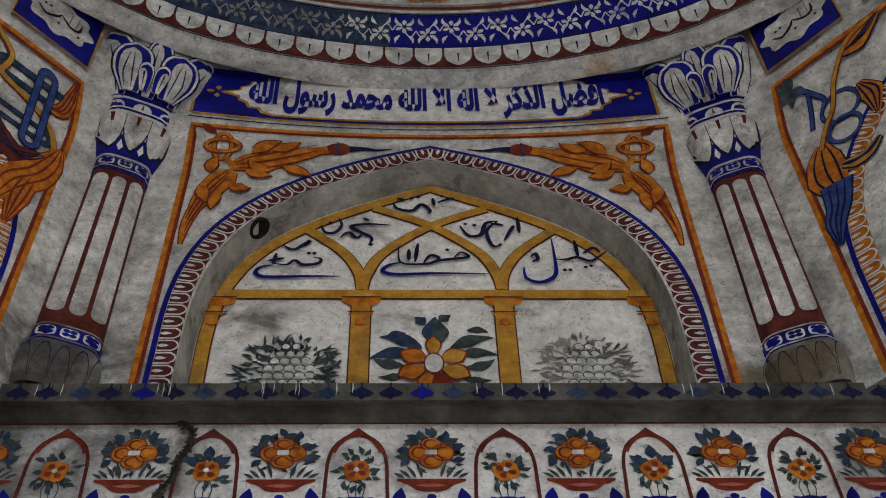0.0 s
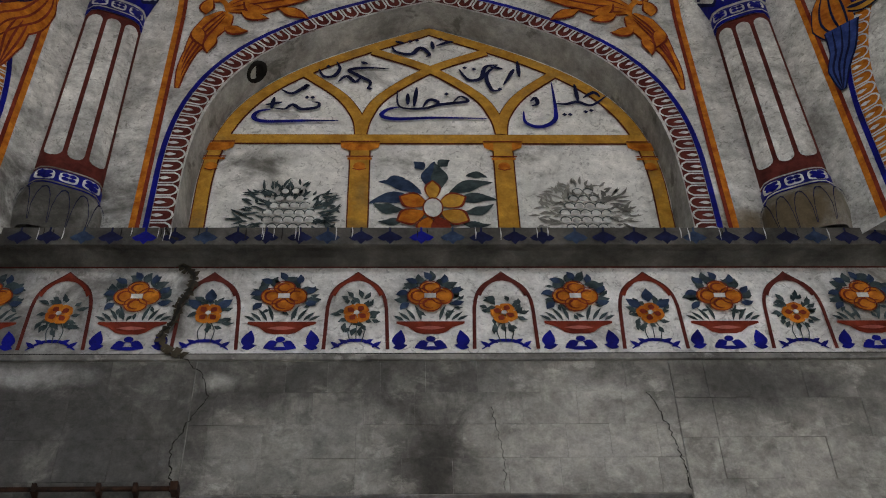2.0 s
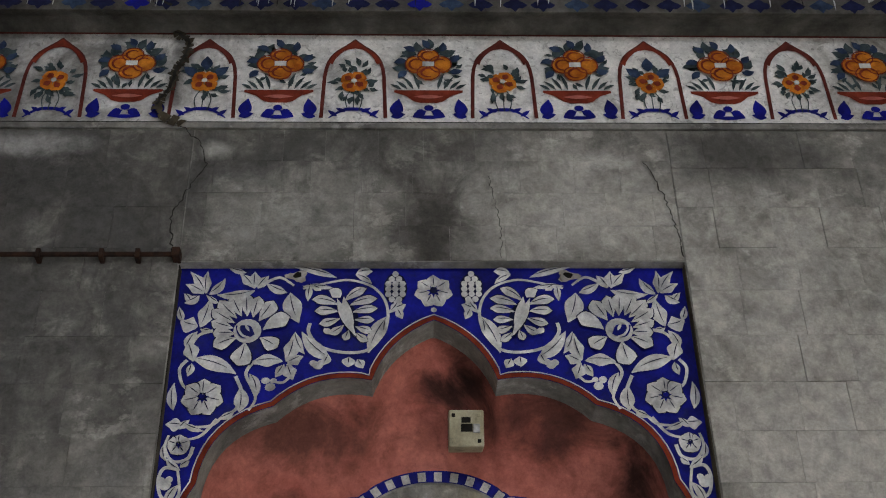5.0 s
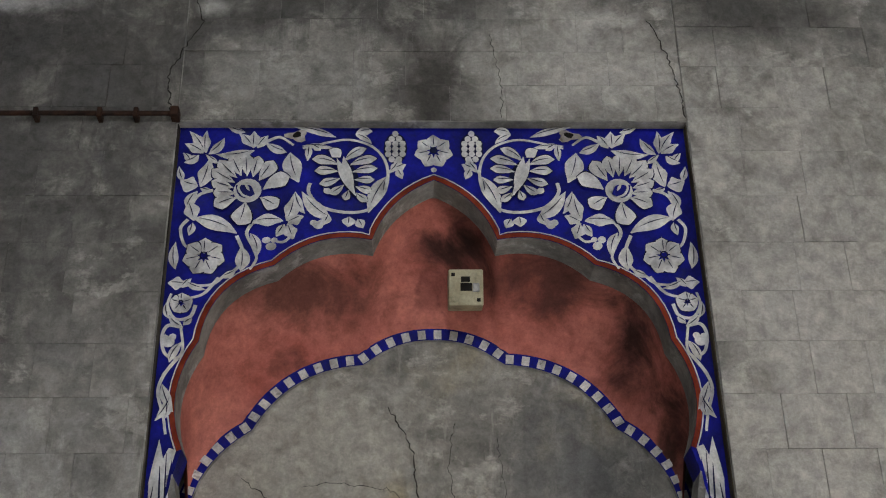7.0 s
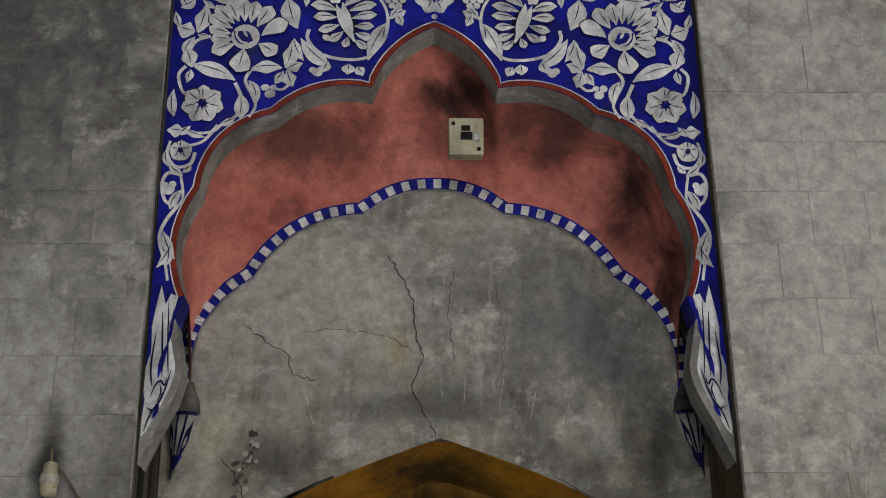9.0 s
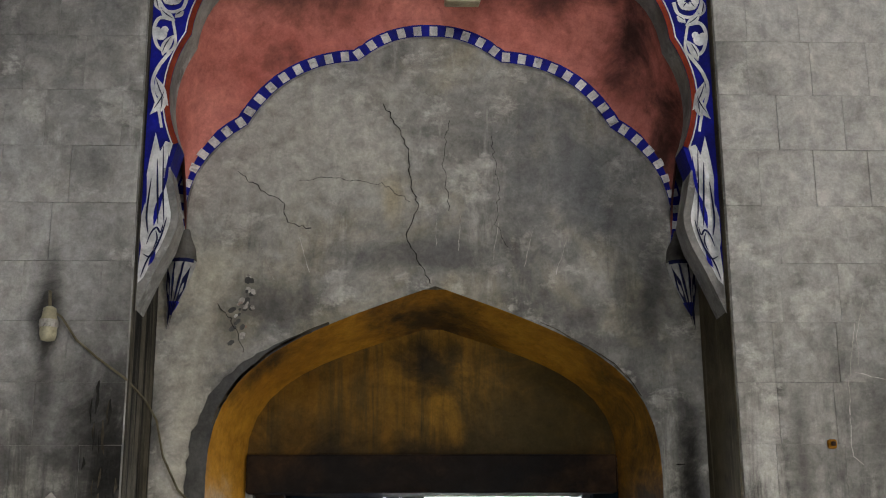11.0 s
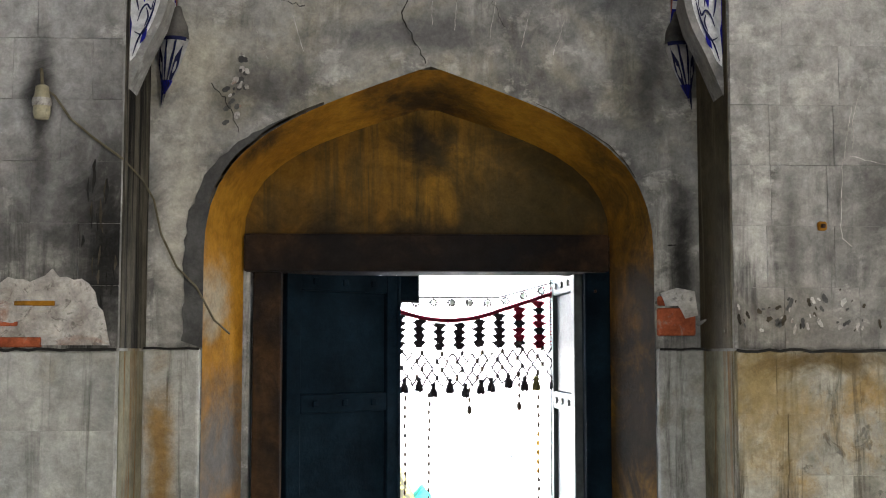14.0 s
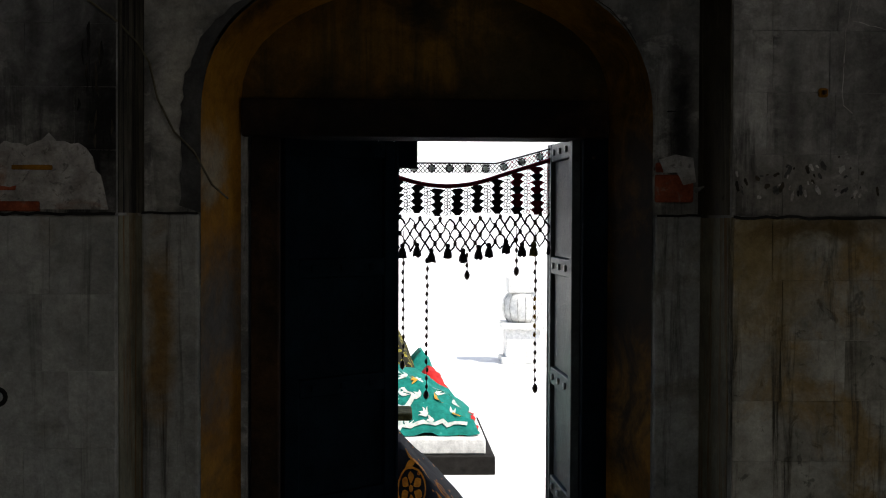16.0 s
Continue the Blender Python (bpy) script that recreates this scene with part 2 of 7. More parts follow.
# Spots: soot at the crown; along the edge, soot and painted arch shade.
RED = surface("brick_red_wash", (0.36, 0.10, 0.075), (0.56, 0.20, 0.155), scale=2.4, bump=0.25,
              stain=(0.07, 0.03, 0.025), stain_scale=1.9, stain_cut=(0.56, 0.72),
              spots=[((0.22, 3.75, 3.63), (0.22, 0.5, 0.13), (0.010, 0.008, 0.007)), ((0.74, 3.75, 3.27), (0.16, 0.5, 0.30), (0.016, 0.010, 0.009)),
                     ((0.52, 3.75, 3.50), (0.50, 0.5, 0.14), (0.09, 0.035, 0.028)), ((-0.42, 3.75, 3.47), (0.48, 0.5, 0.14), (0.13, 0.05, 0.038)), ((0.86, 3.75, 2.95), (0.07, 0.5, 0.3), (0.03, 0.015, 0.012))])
RUST = surface("rust_red_paint", (0.13, 0.018, 0.010), (0.25, 0.042, 0.02), scale=12.0, bump=0.15)
MAROON = surface("maroon_paint", (0.07, 0.014, 0.012), (0.14, 0.03, 0.022), scale=12.0, bump=0.15)
ORANGE = surface("orange_paint", (0.34, 0.085, 0.008), (0.66, 0.24, 0.022), scale=20.0, bump=0.15)
GOLD = surface("yellow_ochre_paint", (0.38, 0.18, 0.022), (0.62, 0.34, 0.05), scale=9.0, bump=0.2,
               stain=(0.26, 0.17, 0.07), stain_scale=5.0)
# Spots: real soot, plus the door recess's dimness painted into the ochre.
OCHRE = surface("sooty_shaded_ochre_plaster", (0.20, 0.085, 0.008), (0.40, 0.19, 0.016), scale=2.6, bump=0.3,
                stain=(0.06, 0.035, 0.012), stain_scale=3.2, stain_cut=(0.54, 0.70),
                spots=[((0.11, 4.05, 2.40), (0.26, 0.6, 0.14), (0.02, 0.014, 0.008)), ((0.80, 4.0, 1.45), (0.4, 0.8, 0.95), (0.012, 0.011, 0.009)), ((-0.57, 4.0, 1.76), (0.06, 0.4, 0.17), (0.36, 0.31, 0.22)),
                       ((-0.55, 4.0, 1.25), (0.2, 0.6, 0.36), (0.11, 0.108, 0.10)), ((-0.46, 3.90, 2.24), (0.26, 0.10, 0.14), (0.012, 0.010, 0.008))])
# Darker copy of the ochre: the recess's shade is in its base colour.
TYMPAINT = surface("smoked_shaded_ochre", (0.115, 0.056, 0.008), (0.22, 0.115, 0.014), scale=2.2, bump=0.25,
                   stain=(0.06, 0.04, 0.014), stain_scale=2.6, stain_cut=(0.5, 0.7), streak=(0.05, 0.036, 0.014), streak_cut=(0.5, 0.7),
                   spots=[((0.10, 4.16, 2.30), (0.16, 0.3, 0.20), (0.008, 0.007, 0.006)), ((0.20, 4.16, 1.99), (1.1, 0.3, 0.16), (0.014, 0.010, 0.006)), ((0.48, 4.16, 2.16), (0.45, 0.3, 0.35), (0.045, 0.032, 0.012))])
TEAL = surface("grey_green_leaf_paint", (0.020, 0.033, 0.037), (0.075, 0.10, 0.105), scale=18.0, bump=0.1)
SLATE = surface("slate_blue_paint", (0.015, 0.025, 0.06), (0.045, 0.075, 0.14), scale=18.0, bump=0.1)
LINKBLUE = surface("mid_blue_paint", (0.02, 0.04, 0.16), (0.05, 0.09, 0.30), scale=18.0, bump=0.1)
INK = surface("dark_blue_ink", (0.006, 0.007, 0.03), (0.014, 0.018, 0.07), scale=18.0, bump=0.0)
CRACK = surface("crack_shadow", (0.012, 0.011, 0.01), (0.03, 0.028, 0.025), scale=30.0, bump=0.0)
SOOTED = surface("smoked_plaster_rim", (0.02, 0.017, 0.012), (0.09, 0.075, 0.05), scale=16.0, bump=0.3)
# Timber is brown at the lintel's ends and near black in its middle.
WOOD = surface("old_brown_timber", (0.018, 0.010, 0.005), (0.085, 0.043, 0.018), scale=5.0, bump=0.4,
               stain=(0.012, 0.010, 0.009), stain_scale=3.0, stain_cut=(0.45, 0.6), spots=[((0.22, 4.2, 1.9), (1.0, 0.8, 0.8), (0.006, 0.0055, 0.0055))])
# Shaded copy of the door paint; LEAFPAINT is the lit one.
DOORPAINT = surface("shaded_teal_door_paint", (0.002, 0.005, 0.008), (0.006, 0.014, 0.021), rough=0.8, scale=6.0, bump=0.25, gloss=0.03)
IRON = surface("rusty_iron", (0.018, 0.010, 0.007), (0.06, 0.026, 0.014), rough=0.8, scale=20.0, bump=0.3, metal=0.3)
STEEL = surface("galvanised_steel", (0.25, 0.25, 0.25), (0.45, 0.45, 0.44), rough=0.4, scale=20.0, metal=0.8)
PLASTIC = surface("yellowed_plastic", (0.34, 0.31, 0.20), (0.50, 0.46, 0.32), rough=0.5, scale=8.0, bump=0.05,
                  stain=(0.12, 0.09, 0.04), stain_scale=14.0, stain_cut=(0.55, 0.7))
PITCH_BLACK = surface("pitch_black", (0.008, 0.007, 0.006), (0.02, 0.018, 0.016), scale=20.0, bump=0.1)
COURTWHITE = surface("fresh_limewash", (0.80, 0.795, 0.78), (0.90, 0.895, 0.88), scale=1.5, bump=0.05, worn=0.08)
MARBLE = surface("white_marble", (0.62, 0.61, 0.58), (0.82, 0.81, 0.79), rough=0.35, scale=2.0, bump=0.05)
BRICK = surface("bare_brick", (0.22, 0.05, 0.02), (0.42, 0.11, 0.045), scale=14.0, bump=0.6, worn=0.5, stain=(0.30, 0.26, 0.22), stain_scale=14.0, stain_cut=(0.58, 0.68))
MORTAR = surface("broken_render", (0.30, 0.27, 0.235), (0.56, 0.53, 0.48), scale=9.0, bump=0.8, worn=0.5,
                 stain=(0.26, 0.13, 0.08), stain_scale=6.0, stain_cut=(0.58, 0.68), specks=(0.08, 0.07, 0.06))
CABLE = surface("grey_cable", (0.10, 0.085, 0.05), (0.17, 0.15, 0.10), rough=0.6, scale=20.0, bump=0.0)


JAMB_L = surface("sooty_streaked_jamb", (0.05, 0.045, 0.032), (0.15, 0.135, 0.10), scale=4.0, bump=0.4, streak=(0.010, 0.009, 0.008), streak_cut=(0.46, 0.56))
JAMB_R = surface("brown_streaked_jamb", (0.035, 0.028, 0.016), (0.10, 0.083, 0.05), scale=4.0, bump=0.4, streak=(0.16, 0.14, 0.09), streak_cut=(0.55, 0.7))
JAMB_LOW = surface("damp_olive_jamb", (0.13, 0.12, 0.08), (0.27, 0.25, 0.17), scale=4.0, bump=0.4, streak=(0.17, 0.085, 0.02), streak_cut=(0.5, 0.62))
SOFFIT = surface("worn_grey_whitewash", (0.24, 0.235, 0.22), (0.48, 0.47, 0.44), scale=5.0, bump=0.4, stain=(0.15, 0.145, 0.13), stain_scale=4.5, stain_cut=(0.56, 0.62))
CEMENT = surface("dark_cement_render", (0.05, 0.049, 0.046), (0.10, 0.098, 0.09), scale=8.0, bump=0.35)
DADO_EAST = surface("ochre_stained_dado", (0.20, 0.185, 0.145), (0.44, 0.415, 0.345), scale=5.0, bump=0.5, per_piece=0.08, specks=(0.022, 0.020, 0.016), speck_scale=13.0,
                    spots=[((1.02, 3.47, 1.48), (0.17, 0.2, 0.26), (0.25, 0.18, 0.075)), ((1.25, 3.47, 1.58), (0.35, 0.2, 0.06), (0.10, 0.065, 0.02))],
                    stain=(0.27, 0.17, 0.05), stain_scale=3.4, stain_cut=(0.48, 0.62), streak=(0.06, 0.052, 0.035), streak_cut=(0.54, 0.66))
# Same door paint made lighter for daylight and sky reflected in the open leaf.
LEAFPAINT = surface("daylit_worn_door_paint", (0.010, 0.017, 0.019), (0.045, 0.060, 0.060), rough=0.42, scale=9.0, bump=0.3, gloss=0.3, stain=(0.008, 0.012, 0.014), stain_scale=6.0, stain_cut=(0.5, 0.62))


# ---- building kit ----
AX = 0.1          # axis of the arched bay
FACE = 3.5        # main wall face
PANEL = 3.54      # blue spandrel face, a little sunk
BACK = 3.86       # back of the tall recess
TYMP = 4.16       # back of the door arch


def finish(name, bm, material, parent=None, label="", smooth=False):
    me = bpy.data.meshes.new(name)
    bm.to_mesh(me)
    bm.free()
    me.materials.append(material)
    if smooth:
        for f in me.polygons:
            f.use_smooth = True
    ob = new(name, me)
    ob.parent = parent
    if label:
        tagged(ob, label)
    return ob


def part(name, bm, material, parent, label="", smooth=False):
    return finish(name, bm, material, parent, label, smooth)


def add_box(bm, x0, x1, y0, y1, z0, z1, bevel=0.0):
    vs = [bm.verts.new(c) for c in ((x0, y0, z0), (x1, y0, z0), (x1, y1, z0), (x0, y1, z0),
                                    (x0, y0, z1), (x1, y0, z1), (x1, y1, z1), (x0, y1, z1))]
    fs = [bm.faces.new([vs[i] for i in q]) for q in ((0, 1, 5, 4), (1, 2, 6, 5), (2, 3, 7, 6), (3, 0, 4, 7), (4, 5, 6, 7), (3, 2, 1, 0))]
    if bevel:
        es = list({e for f in fs for e in f.edges})
        bmesh.ops.bevel(bm, geom=es, offset=bevel, segments=2, affect="EDGES", profile=0.5)


def box(name, material, parent, x0, x1, y0, y1, z0, z1, bevel=0.0, label=""):
    bm = bmesh.new()
    add_box(bm, x0, x1, y0, y1, z0, z1, bevel)
    return finish(name, bm, material, parent, label)


def slab(name, outline, y0, y1, material, parent=None, label=""):
    """A plate in the plane of the wall: outline of (x, z), from depth y0 to y1."""
    bm = bmesh.new()
    front = [bm.verts.new((x, y0, z)) for x, z in outline]
    back = [bm.verts.new((x, y1, z)) for x, z in outline]
    n = len(outline)
    caps = [bm.faces.new(front), bm.faces.new(list(reversed(back)))]
    for i in range(n):
        j = (i + 1) % n
        bm.faces.new((front[j], front[i], back[i], back[j]))
    bm.normal_update()
    bmesh.ops.triangulate(bm, faces=caps, ngon_method="EAR_CLIP")
    bmesh.ops.recalc_face_normals(bm, faces=bm.faces[:])
    return finish(name, bm, material, parent, label)


def lobe(a, b, sag, n=10):
    """Points of a circular arc from a to b that bulges to the left of the way by sag; b itself is left out."""
    (ax, az), (bx, bz) = a, b
    dx, dz = bx - ax, bz - az
    length = math.hypot(dx, dz)
    out = []
    for i in range(n):
        t = i / n
        h = 4 * sag * t * (1 - t)
        out.append((ax + dx * t - dz / length * h, az + dz * t + dx / length * h))
    return out


def cusped(points, sags, n=10):
    """Mirror-symmetric cusped arch from its right half (springing to crown), as (u, z) from left springing to right."""
    right = []
    for a, b, s in zip(points, points[1:], sags):
        right += lobe(a, b, -s, n)
    right.append(points[-1])
    left = [(-u, z) for u, z in right]
    return left + list(reversed(right))[1:]


def pointed(w, zs, za, fat=0.58, lean=0.66, n=18, drop=0.28):
    """Four-centred arch (u, z), left springing to right: half width w, springing zs, crown za."""
    h = za - zs
    p = ((w, zs), (w, zs + fat * h), (lean * w, za - drop * h), (0.0, za))
    right = []
    for i in range(n + 1):
        t = i / n
        k = ((1 - t) ** 3, 3 * t * (1 - t) ** 2, 3 * t * t * (1 - t), t ** 3)
        right.append((sum(a * q[0] for a, q in zip(k, p)), sum(a * q[1] for a, q in zip(k, p))))
    return [(-u, z) for u, z in right] + list(reversed(right))[1:]


def resample(pts, n):
    d = [0.0]
    for a, b in zip(pts, pts[1:]):
        d.append(d[-1] + math.dist(a, b))
    out, k = [], 0
    for i in range(n):
        s = d[-1] * i / (n - 1)
        while k < len(d) - 2 and d[k + 1] < s:
            k += 1
        t = 0 if d[k + 1] == d[k] else (s - d[k]) / (d[k + 1] - d[k])
        out.append(tuple(p + (q - p) * t for p, q in zip(pts[k], pts[k + 1])))
    return out


def loft(name, rows, material, parent=None, label="", smooth=True):
    bm = bmesh.new()
    vs = [[bm.verts.new(p) for p in r] for r in rows]
    for a, b in zip(vs, vs[1:]):
        for i in range(len(a) - 1):
            bm.faces.new((a[i], a[i + 1], b[i + 1], b[i]))
    return finish(name, bm, material, parent, label, smooth)


def shift(pts, dx):
    return [(x + dx, z) for x, z in pts]


def offset(pts, d):
    """An open outline moved to its left by d."""
    out = []
    for i, (x, z) in enumerate(pts):
        a, b = pts[max(i - 1, 0)], pts[min(i + 1, len(pts) - 1)]
        dx, dz = b[0] - a[0], b[1] - a[1]
        s = math.hypot(dx, dz) or 1
        out.append((x - dz / s * d, z + dx / s * d))
    return out


def empty(name, label, category, at=(0, 0, 0), group="", kind=""):
    ob = new(name)
    ob.location = at
    return tagged(ob, label, category, group, kind)


SPINES = []


class Sheet:
    """Flat painted or low-relief shapes drawn in (u, z) on a surface, gathered into one mesh."""

    def __init__(self, mp, lift=0.003):
        self.mp, self.base, self.bm, self.shapes = mp, lift, bmesh.new(), 0

    @property
    def lift(self):
        return self.base + 0.00022 * (self.shapes % 12)

    def poly(self, pts, o=0.0):
        self.shapes += 1
        vs = [self.bm.verts.new(self.mp(u, z, self.lift + o)) for u, z in pts]
        f = self.bm.faces.new(vs)
        if len(pts) > 4:
            f.normal_update()
            bmesh.ops.triangulate(self.bm, faces=[f], ngon_method="EAR_CLIP")

    def ribbon(self, pts, w, o=0.0, taper=False, w1=None):
        n = len(pts)
        self.shapes += 1
        prev = None
        for i, (u, z) in enumerate(pts):
            a, b = pts[max(i - 1, 0)], pts[min(i + 1, n - 1)]
            du, dz = b[0] - a[0], b[1] - a[1]
            s = math.hypot(du, dz) or 1
            k = w + ((w1 if w1 is not None else w) - w) * i / max(n - 1, 1)
            if taper:
                k *= max(0.12, math.sin(math.pi * (0.08 + 0.84 * i / max(n - 1, 1))))
            k *= 0.5
            row = [self.bm.verts.new(self.mp(u + g * dz / s * k, z - g * du / s * k, self.lift + o)) for g in (-1, 1)]
            if prev:
                self.bm.faces.new((prev[0], prev[1], row[1], row[0]))
            prev = row

    def grid(self, rows, o=0.0):
        """Rows of (u, z) of one length, joined by quads."""
        self.shapes += 1
        vs = [[self.bm.verts.new(self.mp(u, z, self.lift + o)) for u, z in row] for row in rows]
        for a, b in zip(vs, vs[1:]):
            for i in range(len(a) - 1):
                self.bm.faces.new((a[i], a[i + 1], b[i + 1], b[i]))

    def horn(self, spine, widths, o=0.0):
        """A band of changing width along a line, four quads across."""
        rows = []
        for i, (u, z) in enumerate(spine):
            a, b = spine[max(i - 1, 0)], spine[min(i + 1, len(spine) - 1)]
            du, dz = b[0] - a[0], b[1] - a[1]
            s = math.hypot(du, dz) or 1
            t = i / (len(spine) - 1) * (len(widths) - 1)
            k = min(int(t), len(widths) - 2)
            w = 0.5 * (widths[k] + (widths[k + 1] - widths[k]) * (t - k))
            rows.append([(u - dz / s * w * g, z + du / s * w * g) for g in (-1, -0.5, 0, 0.5, 1)])
        self.grid(rows, o)

    def disc(self, u, z, r, o=0.0, n=14, squash=1.0, wob=0.0):
        self.poly([(u + r * (1 + wob * math.sin(5 * i + u * 31)) * math.cos(2 * math.pi * i / n),
                    z + r * squash * (1 + wob * math.sin(5 * i + u * 31)) * math.sin(2 * math.pi * i / n)) for i in range(n)], o)

    def leaf(self, u, z, ang, length, width, bend=0.0, ridge=0.0, teeth=0, o=0.0, n=9, fat=0.42):
        """A pointed leaf from its foot; ang in degrees, bend: degrees it turns on its way, ridge: how far its middle stands up."""
        a = radians(ang)
        ridge *= 0.5
        self.shapes += 1
        x, y = u, z
        line = []
        SPINES.append((line, ridge))
        prev = None
        for i in range(n + 1):
            t = i / n
            wd = width * 0.5 * (math.sin(math.pi * min(t / (2 * fat), 0.5)) if t < fat else math.cos(math.pi / 2 * (t - fat) / (1 - fat)))
            if teeth:
                wd *= 0.72 + 0.28 * abs(math.cos(math.pi * teeth * t))
            wd = max(wd, width * 0.03)
            c, s = math.cos(a), math.sin(a)
            row = [self.bm.verts.new(self.mp(x - s * wd, y + c * wd, self.lift + o)),
                   self.bm.verts.new(self.mp(x, y, self.lift + o + ridge)),
                   self.bm.verts.new(self.mp(x + s * wd, y - c * wd, self.lift + o))]
            if prev:
                for k in (0, 1):
                    self.bm.faces.new((prev[k], prev[k + 1], row[k + 1], row[k]))
            prev = row
            if ridge and 0.1 < t < 0.85:
                line.append((x, y))
            x += c * length / n
            y += s * length / n
            a += radians(bend) / n

    def bloom(self, u, z, r, petals, width, hole=0.25, ridge=0.0, turn=90.0, o=0.0, bend=0.0, teeth=0, fat=0.6):
        for k in range(petals):
            a = turn + 360 / petals * k
            self.leaf(u + r * hole * math.cos(radians(a)), z + r * hole * math.sin(radians(a)), a, r * (1 - hole), width, bend, ridge, teeth, o, 7, fat)

    def make(self, name, material, parent, label=""):
        bmesh.ops.recalc_face_normals(self.bm, faces=self.bm.faces[:])
        return finish(name, self.bm, material, parent, label)


def curve(points, n=16):
    """Smooth line through a few points."""
    p = [points[0]] + list(points) + [points[-1]]
    out = []
    for k in range(1, len(p) - 2):
        for i in range(n):
            t = i / n
            out.append(tuple(0.5 * (2 * b + (c - a) * t + (2 * a - 5 * b + 4 * c - d) * t * t + (3 * b - a - 3 * c + d) * t ** 3)
                             for a, b, c, d in zip(p[k - 1], p[k], p[k + 1], p[k + 2])))
    return out + [points[-1]]


def circle(u, z, r, a0=0, a1=360, n=28):
    return [(u + r * math.cos(radians(a0 + (a1 - a0) * i / n)), z + r * math.sin(radians(a0 + (a1 - a0) * i / n))) for i in range(n + 1)]


def plane(y, axis):
    return lambda u, z, o=0.0: (axis + u, y - o, z)


def jag(points, step, amp, rng):
    """A broken line through points, for cracks."""
    out = []
    for a, b in zip(points, points[1:]):
        n = max(2, int(math.dist(a, b) / step))
        for i in range(n):
            t = i / n
            out.append((a[0] + (b[0] - a[0]) * t + rng.uniform(-amp, amp), a[1] + (b[1] - a[1]) * t + rng.uniform(-amp, amp)))
    return out + [points[-1]]


def tube(name, pts, r, material, parent=None, label="", sides=8):
    c = bpy.data.curves.new(name, "CURVE")
    c.dimensions, c.bevel_depth, c.bevel_resolution, c.use_fill_caps = "3D", r, max(1, sides // 4), True
    sp = c.splines.new("POLY")
    sp.points.add(len(pts) - 1)
    for q, p in zip(sp.points, pts):
        q.co = (*p, 1)
    c.materials.append(material)
    ob = new(name, c)
    ob.parent = parent
    if label:
        tagged(ob, label)
    return ob


def turned(bm, profile, cx, cy, n=16, squash=1.0):
    """A turned body round the upright axis at (cx, cy): profile of (radius, z)."""
    rows = [[bm.verts.new((cx + r * math.cos(2 * math.pi * i / n), cy + squash * r * math.sin(2 * math.pi * i / n), z)) for i in range(n)] for r, z in profile]
    for a, b in zip(rows, rows[1:]):
        for i in range(n):
            bm.faces.new((a[i], a[(i + 1) % n], b[(i + 1) % n], b[i]))
    bm.faces.new(list(reversed(rows[0])))
    bm.faces.new(rows[-1])


FORMS = {"\u0627": "\ufe8d\ufe8e", "\u0641": "\ufed1\ufed2\ufed3\ufed4", "\u0636": "\ufebd\ufebe\ufebf\ufec0", "\u0644": "\ufedd\ufede\ufedf\ufee0",
         "\u0630": "\ufeab\ufeac", "\u0643": "\ufed9\ufeda\ufedb\ufedc", "\u0631": "\ufead\ufeae", "\u0647": "\ufee9\ufeea\ufeeb\ufeec",
         "\u0645": "\ufee1\ufee2\ufee3\ufee4", "\u062d": "\ufea1\ufea2\ufea3\ufea4", "\u062f": "\ufea9\ufeaa", "\u0633": "\ufeb1\ufeb2\ufeb3\ufeb4",
         "\u0648": "\ufeed\ufeee", "\u064a": "\ufef1\ufef2\ufef3\ufef4", "\u062e": "\ufea5\ufea6\ufea7\ufea8", "\u062a": "\ufe95\ufe96\ufe97\ufe98"}


def joined_script(words):
    """Right-to-left joined letters, put in left-to-right order for the font."""
    out = []
    for word in words.split(" "):
        done, link = [], False
        for i, ch in enumerate(word):
            f = FORMS[ch]
            nxt = i + 1 < len(word)
            both = len(f) == 4
            done.append(f[3] if link and both and nxt else f[1] if link else f[2] if both and nxt else f[0])
            link = both
        text = "".join(done)
        for a, b in (("\ufedf\ufe8e", "\ufefb"), ("\ufee0\ufe8e", "\ufefc")):
            text = text.replace(a, b)
        out.append(text)
    return "".join(reversed(" ".join(out)))


def lettering(name, text, mp, u0, u1, z0, z1, material, parent, label="", bold=0.0):
    c = bpy.data.curves.new(name, "FONT")
    c.body = text
    c.resolution_u, c.offset = 3, bold
    ob = bpy.data.objects.new(name, c)
    me = ob.to_mesh()
    xs, ys = [v.co.x for v in me.vertices], [v.co.y for v in me.vertices]
    bm = bmesh.new()
    bm.from_mesh(me)
    ob.to_mesh_clear()
    bpy.data.objects.remove(ob)
    sx, sy = (u1 - u0) / (max(xs) - min(xs)), (z1 - z0) / (max(ys) - min(ys))
    for v in bm.verts:
        v.co = mp(u0 + (v.co.x - min(xs)) * sx, z0 + (v.co.y - min(ys)) * sy, 0.019)
    return finish(name, bm, material, parent, label)


# ---- the chamber: lower square room, cornice, upper octagon ----
X0, X1, Y0 = -3.6, 3.84, -3.94     # west, east and south faces of the square room
LO, HI = 4.6, 5.13                 # frieze foot, cornice top
box("floor", MARBLE, None, X0 - 0.6, X1 + 0.6, Y0 - 0.6, 5.0, -0.3, 0.0)
tagged(bpy.data.objects["floor"], "worn pale stone chamber floor", "floor", kind="structure")

north = empty("wall_north", "grey plastered wall with a tall painted door recess", "wall", kind="structure")
RL, RR = AX - 0.855, AX + 0.857    # sides of the tall recess
RT = 3.992
box("wall_mass", PLASTER, north, X0, RL, FACE, 4.7, 0, LO)
box("wall_mass", PLASTER, north, RR, X1, FACE, 4.7, 0, LO)
box("wall_mass", PLASTER, north, RL, RR, FACE, 4.7, RT, LO)
